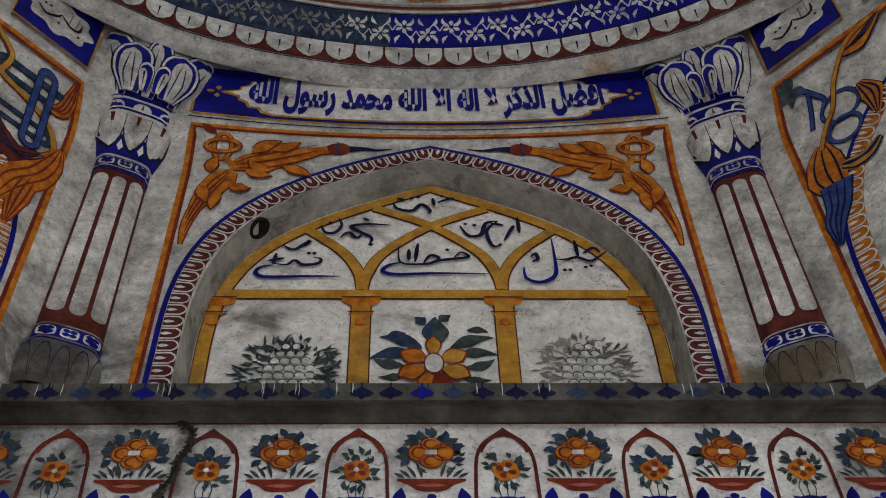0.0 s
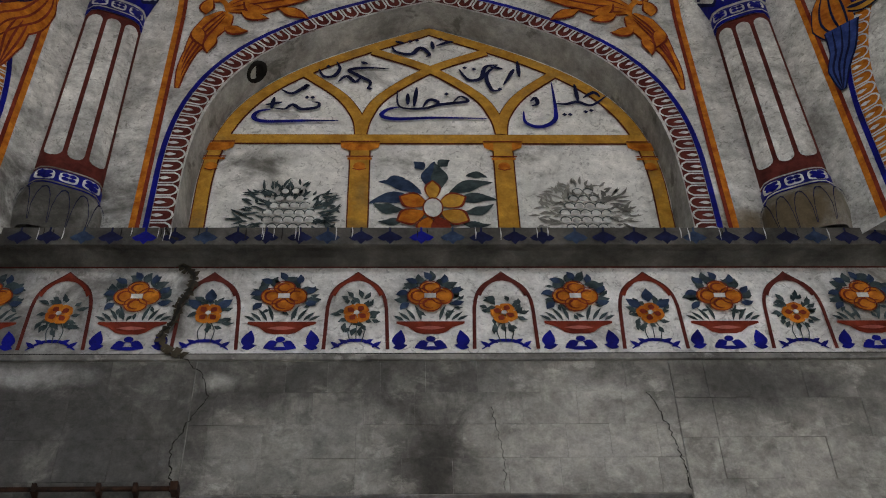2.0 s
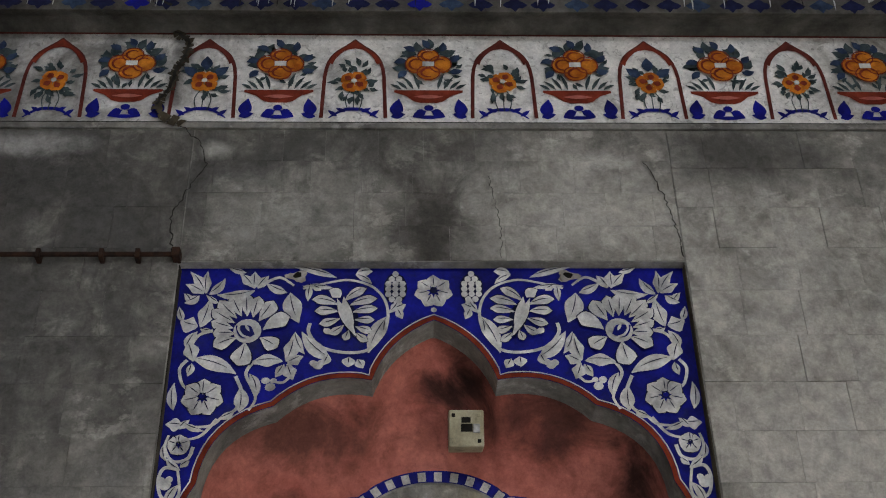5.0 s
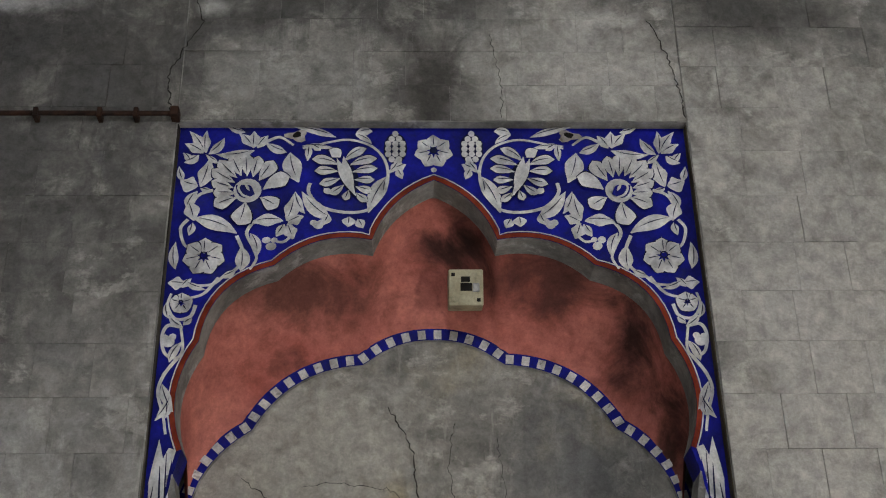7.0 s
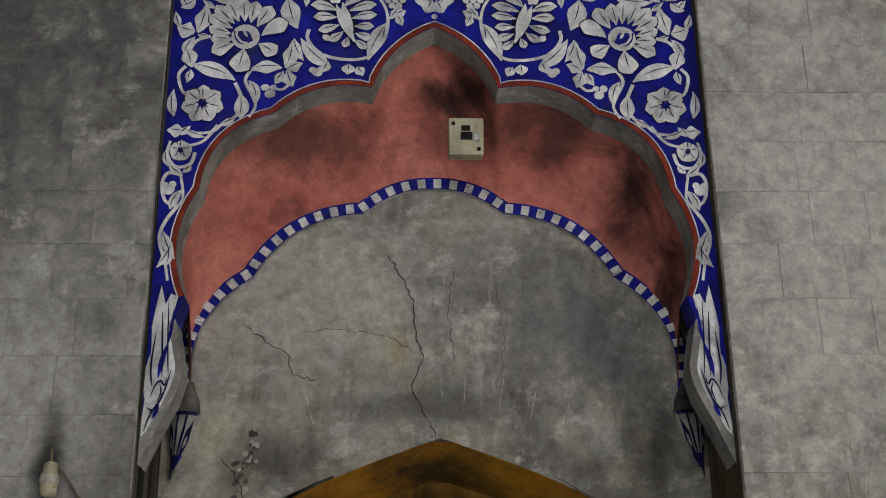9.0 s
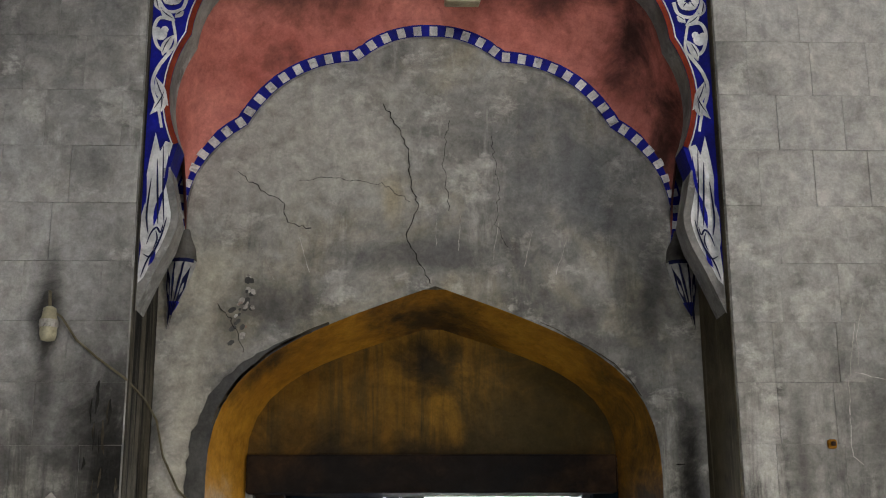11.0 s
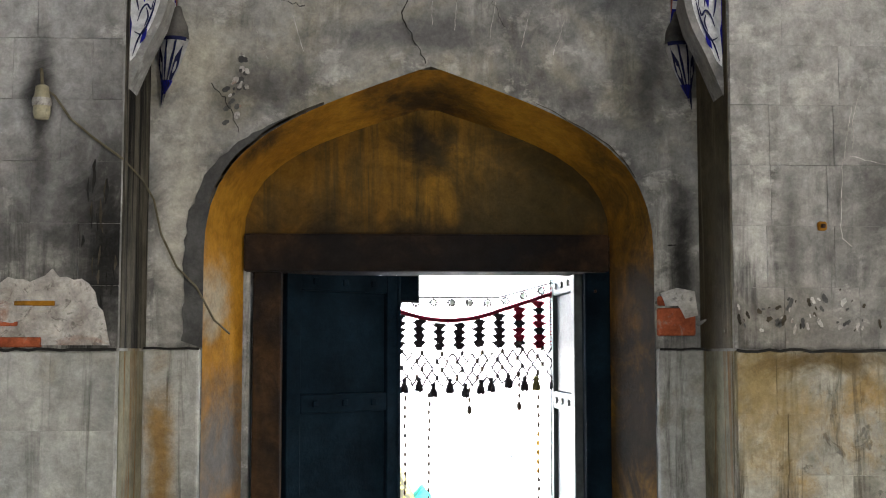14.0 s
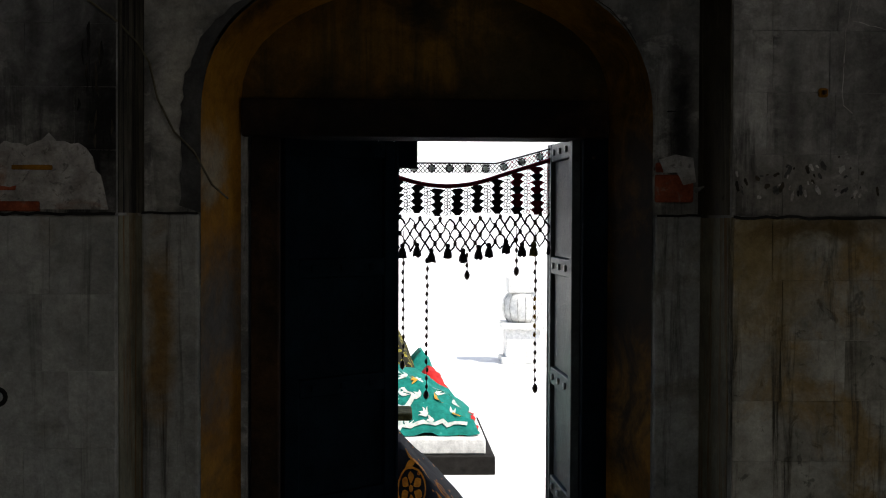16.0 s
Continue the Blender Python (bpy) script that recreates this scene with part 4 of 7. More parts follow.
    sprays(((.344, 3.651, 289, .042, .025, 10, 0), (.25, 3.633, 241, .038, .027, 0, 0), (.277, 3.642, 275, .038, .035, 0, 0), (.149, 3.799, 306, .159, .042, -25, 0), (.166, 3.73, 89, .062, .019, 20, 0), (.145, 3.812, 131, .056, .024, -20, 2), (.13, 3.825, 154, .041, .028, 0, 2), (.123, 3.825, 244, .043, .022, 0, 0)))
    sprays(((.815, 3.13, 100, .08, .022, 40, 0), (.83, 3.06, 255, .10, .024, -20, 0), (.80, 3.02, 285, .09, .022, 30, 0), (.81, 2.95, 100, .07, .02, -30, 0)))
    # tail of long acanthus blades
    motif("acanthus_body", lambda sh: sh.poly([(g * u, z) for u, z in ((.850, 2.425), (.824, 2.452), (.776, 2.545), (.758, 2.61), (.764, 2.68), (.786, 2.775), (.770, 2.850), (.792, 2.858), (.806, 2.825), (.822, 2.885), (.836, 2.80), (.847, 2.71), (.842, 2.665), (.850, 2.63), (.851, 2.56), (.846, 2.535), (.851, 2.47))]), "pale acanthus body")
    for u, z, a, l, w, b in ((.812, 2.595, 96, .12, .016, 14), (.792, 2.69, 100, .13, .010, -10), (.838, 2.66, 80, .09, .010, 20), (.822, 2.475, 120, .06, .012, -30)):
        motif("acanthus_gap", lambda sh: sh.leaf(g * u, z, ang(a), l, w, b * f, 0, 0, 0.004), "blue gap between the leaf lobes", BLUE)
    for pts, w in (((.800, 2.60), (.806, 2.70), (.812, 2.80)), 0.006), (((.782, 2.60), (.79, 2.70), (.796, 2.84)), 0.005), (((.826, 2.57), (.834, 2.63), (.826, 2.74)), 0.006), (((.838, 2.51), (.815, 2.505), (.79, 2.56), (.775, 2.62)), 0.006), (((.83, 2.54), (.818, 2.575), (.803, 2.59), (.792, 2.575), (.785, 2.60)), 0.006), (((.81, 2.525), (.80, 2.555), (.805, 2.58)), 0.005), (((.842, 2.44), (.826, 2.49), (.80, 2.535)), 0.005):
        motif("acanthus_vein", lambda sh: sh.ribbon(curve([(g * u, z) for u, z in pts], 6), w, 0.006, True), "", INK)


flower_set(-1)
flower_set(1)
motif("star_flower", lambda sh: sh.bloom(0, 3.895, 0.066, 7, 0.048, 0.2, 0.006, 90))
motif("flower_heart", lambda sh: sh.disc(0, 3.895, 0.013, 0.008), "", INK)
motif("bud", lambda sh: sh.disc(0, 3.822, 0.010, 0, 8))
sh = Sheet(ON, 0.0)
for line, up in SPINES:
    if len(line) > 2:
        sh.ribbon(line, 0.0035, 0.0105 + up, True)
tagged(sh.make("leaf_midrib", INK, panel), kind="stuff")
# painted edge of the arch: rust line and worn white arris
sh = Sheet(ON, 0.004)
sh.ribbon(offset(ARCH, 0.007), 0.016)
sh.make("edge_line", RUST, panel, "rust red painted line along the arch edge")
sh = Sheet(ON, 0.006)
sh.ribbon(offset(ARCH, 0.018), 0.004)
sh.make("edge_line", RELIEF, panel, "worn white line beside the rust red one")
rows = [[(AX + u, PANEL + k * 0.055 - 0.001, z) for u, z in offset(ARCH, -0.0015)] for k in (0, 1, 2)]
loft("arch_reveal", rows, PLASTER, panel, "bare grey underside of the cusped arch", smooth=False)
for g in (-1, 1):
    loft("tail_reveal", [[(AX + g * (u - 0.0015), PANEL + k * 0.112 - 0.001, z) for u, z in tail] for k in (0, 1)], PLASTER, panel, "bare grey edge of the panel's tail", smooth=False)
    sh = Sheet(ON, 0.005)
    sh.ribbon(curve([(g * (u + 0.008), z) for u, z in tail], 5), 0.022)
    sh.make("tail_rim", PLASTER, panel, "worn grey rim of the panel's tail")
    sh = Sheet(ON, 0.0032)
    sh.poly([(g * 0.856, 2.348), (g * 0.802, 2.468), (g * 0.815, 2.50), (g * 0.856, 2.46)])
    sh.make("tail_tip", PLASTER, panel, "worn grey tip of the panel's tail")
    # broken plaster at the old lamp holes
    sh = Sheet(ON, 0.008)
    sh.disc(g * 0.458, 3.955, 0.036, 0, 15, 0.6, 0.3)
    sh.make("plaster_scar", MORTAR, panel)
    # black disc stands in for the hole's dark depth
    sh = Sheet(ON, 0.012)
    sh.disc(g * 0.458, 3.957, 0.015, 0, 12, 0.8, 0.2)
    sh.make("old_hole", PITCH_BLACK, panel)

# ---- checked band along the foot of the cove ----
band = empty("checked_band", "blue and white checked tile band along the inner arch", "tile band")
bandline = resample(INNER, 91)
sh = Sheet(plane(BACK, AX), 0.008)
sh.ribbon(offset(bandline, 0.014), 0.042)
sh.make("band_ground", BLUE, band, "blue painted band")
for i in range(1, 89, 2):
    sh = Sheet(plane(BACK, AX), 0.010)
    q = [bandline[i], bandline[i + 1]]
    o = offset(q, 0.027)
    e = offset(q, -0.006)
    sh.poly([e[0], e[1], o[1], o[0]], 0.003)
    sh.make("tile", WHITE, band)
sh = Sheet(plane(BACK, AX), 0.004)
sh.ribbon(offset(bandline, -0.008), 0.010)
sh.make("band_lip", PLASTER, band)

# bud corbels where the band ends
for g in (-1, 1):
    bud = empty("bud_corbel", "painted lotus bud corbel at the foot of the checked band", "corbel", group="bud corbels")
    bm = bmesh.new()
    cx = AX + (0.797 if g > 0 else -0.779)

    def lean(ob):
        for v in ob.data.vertices:
            v.co.x += g * 0.16 * max(0.0, 2.60 - v.co.z)

    prof = [(0.003, 2.40), (0.014, 2.43), (0.029, 2.475), (0.042, 2.53), (0.047, 2.57), (0.038, 2.61), (0.022, 2.65), (0.016, 2.675)]
    turned(bm, prof[1:5], cx, BACK, 14, 0.8)
    lean(part("bud", bm, SOFFIT, bud, "", True))
    bm = bmesh.new()
    turned(bm, prof[4:], cx, BACK, 14, 0.8)
    lean(part("bud_neck", bm, CORNICE, bud, "grimy grey neck", True))
    def wrap(u, z, o=0.0):
        w = np.interp(z, [p[1] for p in prof], [p[0] for p in prof])
        return (cx + u * w, BACK - 0.8 * w * math.sqrt(max(0.0001, 1 - u * u)) - o, z)
    for pts, w in ([((-0.9 + 0.3 * k, 2.568) for k in range(7)), 0.012],) + tuple([((e, 2.565), (e * 1.02, 2.52), (e * 0.95, 2.47), (e * 0.6, 2.43)), 0.16] for e in (-0.86, -0.3, 0.3, 0.86)):
        sh = Sheet(wrap, 0.003)
        sh.ribbon(list(pts), w)
        lean(sh.make("petal_line", INK, bud, "dark blue petal line"))
    bm = bmesh.new()
    turned(bm, [(0.002, 2.398), (0.0155, 2.43), (0.019, 2.44), (0.017, 2.441)], cx, BACK, 14, 0.82)
    lean(part("bud_tip", bm, BLUE, bud, "blue tip", True))

# ---- switch box on the cove ----
sbox = empty("switch_box", "yellowed square plastic switch box with a burnt opening", "switch box", (0.205, 3.725, 3.472))
TB = pose(0, 0, 0, 14, 0, 0)


def boxed(name, x0, x1, y0, y1, z0, z1, mat_, bevel=0.0, label=""):
    bm = bmesh.new()
    add_box(bm, x0, x1, y0, y1, z0, z1, bevel)
    bm.transform(TB)
    return part(name, bm, mat_, sbox, label)


boxed("cover", -0.058, 0.058, -0.035, 0.06, -0.062, 0.062, PLASTIC, 0.006, "yellowed plastic cover")
boxed("slot", -0.018, 0.02, -0.038, -0.02, -0.012, 0.014, PITCH_BLACK)
boxed("switch", 0.022, 0.045, -0.040, -0.02, -0.016, 0.014, STEEL, 0.003)
boxed("scorch", -0.016, 0.014, -0.0375, -0.03, 0.018, 0.036, PITCH_BLACK, 0.0)
for x, z in ((-0.042, 0.043), (0.042, -0.043), (0.042, 0.043), (-0.042, -0.043)):
    boxed("screw", x - 0.006, x + 0.006, -0.0385, -0.03, z - 0.006, z + 0.006, PITCH_BLACK if x * z < 0 else PLASTIC, 0.002)

# ---- cracks ----
def crack(pts, w, mp=plane(FACE, 0), lift=0.014, amp=0.006, name="crack", mat_=CRACK, step=0.014):
    sh = Sheet(mp, lift)
    line = jag(pts, step, amp, rng)
    for i in range(0, len(line) - 1):
        ww = w * rng.uniform(0.3, 0.9)
        sh.ribbon(line[i:i + 2], ww, 0, False, w * rng.uniform(0.3, 0.9))
    return sh.make(name, mat_, north)


crack([(-0.825, 4.60), (-0.73, 4.50), (-0.70, 4.40), (-0.75, 4.30), (-0.80, 4.18), (-0.78, 4.00)], 0.006)
crack([(0.86, 4.42), (0.92, 4.25), (0.945, 4.10), (0.955, 4.0)], 0.006)
crack([(0.30, 4.35), (0.335, 4.12), (0.33, 4.0)], 0.003)
back = plane(BACK, AX)
crack([(-0.146, 3.10), (-0.072, 2.95), (-0.063, 2.815), (-0.035, 2.76), (-0.08, 2.66), (0.0, 2.50)], 0.0055, back, 0.006)
crack([(-0.617, 2.868), (-0.53, 2.80), (-0.47, 2.774), (-0.46, 2.70), (-0.378, 2.681)], 0.004, back, 0.006)
crack([(-0.06, 2.77), (-0.16, 2.83), (-0.30, 2.85), (-0.42, 2.84)], 0.0028, back, 0.006)
crack([(0.06, 3.05), (0.045, 2.90), (0.06, 2.74)], 0.0028, back, 0.006)
crack([(0.20, 3.0), (0.225, 2.80), (0.21, 2.70), (0.25, 2.62)], 0.0022, back, 0.006)
crack([(-0.67, 2.44), (-0.60, 2.35), (-0.58, 2.28)], 0.004, back, 0.006)
for u in (-0.49, -0.38, 0.02, 0.09, 0.20, 0.30, 0.40):
    crack([(u, 2.63 - 0.25 * abs(u)), (u + 0.05 * (1 if u > 0 else -1) * 2 * abs(u), 2.75 - 0.25 * abs(u))], 0.003, back, 0.005, 0.002, "scored_line", MORTAR)

# ---- iron pipe, lamp holder and cable ----
pipe = empty("iron_pipe", "rusty iron pipe fixed along the plaster wall", "pipe")
tube("pipe_run", [(-2.6, FACE - 0.03, 4.00), (-1.2, FACE - 0.03, 4.003), (-0.765, FACE - 0.03, 4.003)], 0.009, IRON, pipe)
for x in (-2.2, -1.8, -1.5, -1.22, -1.01, -0.89):
    box("bracket", IRON, pipe, x - 0.008, x + 0.008, FACE - 0.045, FACE + 0.005, 3.982, 4.02, 0.003)
box("end_cap", IRON, pipe, -0.775, -0.748, FACE - 0.05, FACE + 0.002, 3.985, 4.022, 0.004)

lamp = empty("lamp_holder", "cream bulb holder on the sooty wall, no bulb", "lamp holder", (-0.974, FACE - 0.035, 2.29))
bm = bmesh.new()
turned(bm, [(0.010, 0.05), (0.018, 0.045), (0.021, 0.02), (0.024, 0.015), (0.024, -0.03), (0.020, -0.045), (0.012, -0.047)], 0, 0, 14)
bmesh.ops.recalc_face_normals(bm, faces=bm.faces[:])
part("holder_body", bm, PLASTIC, lamp, "cream moulded body", True)
bm = bmesh.new()
turned(bm, [(0.0255, 0.012), (0.027, 0.006), (0.027, -0.004), (0.0255, -0.010)], 0, 0, 14)
part("holder_ring", bm, MORTAR, lamp)
tube("holder_hook", [(0, 0, 0.05), (-0.005, 0.01, 0.08), (-0.012, 0.03, 0.10)], 0.005, CABLE, lamp)
cable = [(-0.974, FACE - 0.035, 2.335), (-0.94, FACE - 0.03, 2.31), (-0.90, FACE - 0.012, 2.25), (-0.84, FACE - 0.012, 2.20), (-0.77, FACE - 0.012, 2.15), (-0.757, FACE + 0.0, 2.14)]
cable += [(-0.742, FACE + 0.2, 2.11), (-0.735, BACK - 0.012, 2.07), (-0.71, BACK - 0.012, 1.96), (-0.66, BACK - 0.014, 1.86), (-0.60, BACK - 0.014, 1.80), (-0.55, BACK + 0.02, 1.70), (-0.515, BACK + 0.12, 1.66)]
cab = tube("cable", cable, 0.0034, CABLE)
tagged(cab, "thin slack electric cable along the plaster", "cable")

# ---- broken render with bare brick ----
patch = empty("broken_render", "broken render patch with bare brick beside the recess", "wall patch")
bm = bmesh.new()
pts = [(-1.6, 1.62), (-1.6, 1.80)] + [(-1.6 + 0.02 * i, 1.79 + 0.035 * noise.noise((i * 0.23, 1.7, 0)) + 0.022 * noise.noise((i * 0.9, 0.3, 0)) + 0.03 * math.exp(-((i - 31) / 6.0) ** 2) + 0.012 * noise.noise((i * 2.3, 4.3, 0))) for i in range(1, 38)] + [(-0.84, 1.79), (-0.822, 1.765), (-0.815, 1.73), (-0.80, 1.715), (-0.79, 1.67), (-0.78, 1.62)]
slab("render_scar", pts, FACE - 0.012, FACE + 0.01, MORTAR, patch, "pale broken render")
slab("render_scar", [(-1.05 + 0.07 * math.cos(a * 0.6) * rng.uniform(0.7, 1.1), 1.73 + 0.05 * math.sin(a * 0.6)) for a in range(10)], FACE - 0.018, FACE, MORTAR, patch)
for x0, x1, z0, z1 in ((-1.40, -1.20, 1.612, 1.648), (-1.19, -0.965, 1.614, 1.642), (-1.115, -1.03, 1.672, 1.69)):
    box("brick", BRICK, patch, x0, x1, FACE - 0.017, FACE + 0.02, z0, z1, 0.004)
patch_l = patch
patch = empty("broken_render", "orange red bare brick in broken render by the door", "wall patch")
box("brick", BRICK, patch, 0.818, 0.938, BACK - 0.012, BACK + 0.02, 1.652, 1.738, 0.006)
box("brick", BRICK, patch, 0.82, 0.895, BACK - 0.008, BACK + 0.02, 1.745, 1.775, 0.006)
box("lath", OCHRE, patch_l, -1.04, -0.93, FACE - 0.02, FACE, 1.728, 1.742, 0.003, "brown lath end")
slab("render_scar", [(0.905, 1.705), (0.945, 1.715), (0.935, 1.79), (0.88, 1.80), (0.83, 1.785), (0.845, 1.743), (0.885, 1.745)], BACK - 0.014, BACK, MORTAR, patch)
knob = empty("rust_plug", "rusty plug in the plaster wall", "wall plug", (1.217, FACE, 1.958))
bm = bmesh.new()
add_box(bm, -0.013, 0.013, -0.016, 0.01, -0.013, 0.013, 0.006)
part("plug_head", bm, OCHRE, knob)
bm = bmesh.new()
add_box(bm, -0.006, 0.006, -0.024, -0.016, -0.006, 0.006, 0.002)
part("plug_pin", bm, IRON, knob)
# black plug in place of a bored hole, its dark inside painted
hole_ = empty("wall_hole", "round black hole in the dado plaster", "hole")
bm = bmesh.new()
turned(bm, [(0.030, -0.01), (0.027, 0.0), (0.019, 0.004), (0.014, -0.004)], 0, 0, 14)
bm.transform(Matrix.Translation((-1.075, FACE - 0.036, 1.105)) @ pose(0, 0, 0, 90, 0, 0))
part("hole_rim", bm, PITCH_BLACK, hole_, "", True)
crack([(0.755, 1.932), (0.782, 1.934)], 0.006, back, 0.006, 0.001)
for x0, z0, x1, z1 in ((1.31, 2.30, 1.27, 1.95), (1.34, 2.36, 1.31, 2.18), (1.30, 2.16, 1.48, 2.12), (1.27, 1.95, 1.30, 1.90)):
    crack([(x0, z0), ((x0 + x1) / 2 - 0.012, (z0 + z1) / 2), (x1, z1)], 0.0035, plane(FACE, 0), 0.012, 0.002, "scratch", MORTAR)
# black runs of soot beside the recess, flaked mouldy spots over the dado
for k in range(22):
    x, z, l = rc.uniform(-0.86, -0.765), rc.uniform(1.74, 2.14), rc.uniform(0.03, 0.09)
    sh = Sheet(plane(FACE - 0.006, 0), 0.002 + 0.00012 * (k % 9))
    sh.ribbon([(x, z), (x + rc.uniform(-0.004, 0.004), z - 0.5 * l), (x + rc.uniform(-0.006, 0.006), z - l)], rc.uniform(0.004, 0.011), 0, True)
    sh.make("soot_run", CRACK if k % 3 else SOOTED, north)
for k in range(60):
    x, z = 1.14 + rc.gauss(0, 0.13), 1.66 + abs(rc.gauss(0, 0.05))
    sh = Sheet(plane(FACE - 0.006, 0), 0.002 + 0.00012 * (k % 9))
    sh.disc(x, z, rc.uniform(0.002, 0.008), 0, 9, rc.uniform(0.8, 2.2), 0.45)
    sh.make("mould_spot", (SOOTED, CEMENT, MORTAR)[k % 3], north)
# smoke-blackened rim of the door arch
rim = shift(DOORARCH, DX)
for lo_, hi_, w in ((4, 13, 0.008), (24, 31, 0.003)):
    for i in range(lo_, hi_):
        sh = Sheet(plane(BACK, 0), 0.004)
        seg = [(x + rng.uniform(-0.004, 0.004), z + rng.uniform(-0.003, 0.005)) for x, z in offset(rim[i:i + 3], 0.004)]
        sh.ribbon(seg, w * rng.uniform(0.6, 1.2))
        sh.make("soot_rim", SOOTED, north)
# mouldy ledge line over the dado
sh = Sheet(plane(FACE - 0.03, 0), 0.004)
for x0, x1 in ((-1.9, RL), (RR, 2.2)):
    sh.ribbon(jag([(x0, 1.605), (x1, 1.608)], 0.03, 0.004, rng), 0.008)
sh.make("mould_line", CRACK, north)
sh = Sheet(plane(BACK - 0.035, 0), 0.004)
for x0, x1 in ((RL, DX - 0.70), (DX + 0.70, RR)):
    sh.ribbon(jag([(x0, 1.611), (x1, 1.611)], 0.03, 0.003, rng), 0.007)
sh.make("mould_line", CRACK, north)


# ---- painted frieze: niches and flower bowls ----
FR = plane(FACE - 0.004, 0)


def paint(name, parent, material, draw, mp=FR, lift=0.003, label=""):
    turn_[0] += 1
    sh = Sheet(mp, lift + 0.00017 * (turn_[0] % 12))
    draw(sh)
    return sh.make(name, material, parent, label)


def frieze_niche(x, seed):
    r = random.Random(seed)
    th = empty("painted_niche", "painted arched niche with one orange flower on the frieze", "wall painting", group="frieze niches")
    a = [(x + u, z) for u, z in [(-0.118, 4.625)] + pointed(0.113, 4.78, 5.018, 0.8, 0.45, 10) + [(0.118, 4.625)]]
    paint("niche_line", th, MAROON, lambda s: s.ribbon(a, 0.014))
    top = [p for p in a if p[1] > 4.90]
    low = [(x + (u - x) * 0.86, min(z - 0.012, 4.965 + 0.2 * (z - 4.965))) for u, z in top]
    paint("niche_crown", th, RUST if seed % 2 else MAROON, lambda s: s.poly(top + list(reversed(low))))
    def greens(s):
        for k in range(26):
            an, d = r.uniform(0, 360), r.uniform(0.03, 0.06)
            s.leaf(x + 1.1 * d * math.cos(radians(an)), 4.805 + 1.35 * d * math.sin(radians(an)), an + r.uniform(-40, 40), r.uniform(0.026, 0.050), 0.021, 40, 0, 2)
        for k in (-1, 0, 1):
            s.ribbon(curve([(x + 0.02 * k, 4.66), (x + 0.03 * k, 4.72), (x, 4.78)], 5), 0.004)
    paint("foliage", th, TEAL, greens)
    if seed % 3 == 1:
        paint("foliage", th, SLATE, lambda s: (s.leaf(x, 4.86, 90, 0.07, 0.045), s.leaf(x - 0.03, 4.83, 140, 0.07, 0.04), s.leaf(x + 0.03, 4.83, 40, 0.07, 0.04)), lift=0.005)
    paint("flower", th, ORANGE, lambda s: s.bloom(x, 4.80, 0.055, 4, 0.062, 0.1, 0, 90 + seed * 11, 0, 0, 0, 0.62), lift=0.007)
    paint("flower_outline", th, RUST, lambda s: s.bloom(x, 4.80, 0.042, 4, 0.026, 0.25, 0, 90 + seed * 11), lift=0.010)
    paint("flower_heart", th, RELIEF, lambda s: s.disc(x, 4.80, 0.011, 0, 8), lift=0.013)
    paint("foot_scroll", th, BLUE, lambda s: s.ribbon(curve([(x - 0.09, 4.625), (x - 0.04, 4.662), (x, 4.668), (x + 0.04, 4.662), (x + 0.09, 4.625)], 6), 0.016, 0, True))
    for g in (-1, 1):
        paint("foot_scroll", th, BLUE, lambda s: s.leaf(x + g * 0.03, 4.655, 90 - g * 60, 0.04, 0.018))
        paint("foot_scroll", th, BLUE, lambda s: s.leaf(x + g * 0.06, 4.635, 90 - g * 50, 0.045, 0.018))


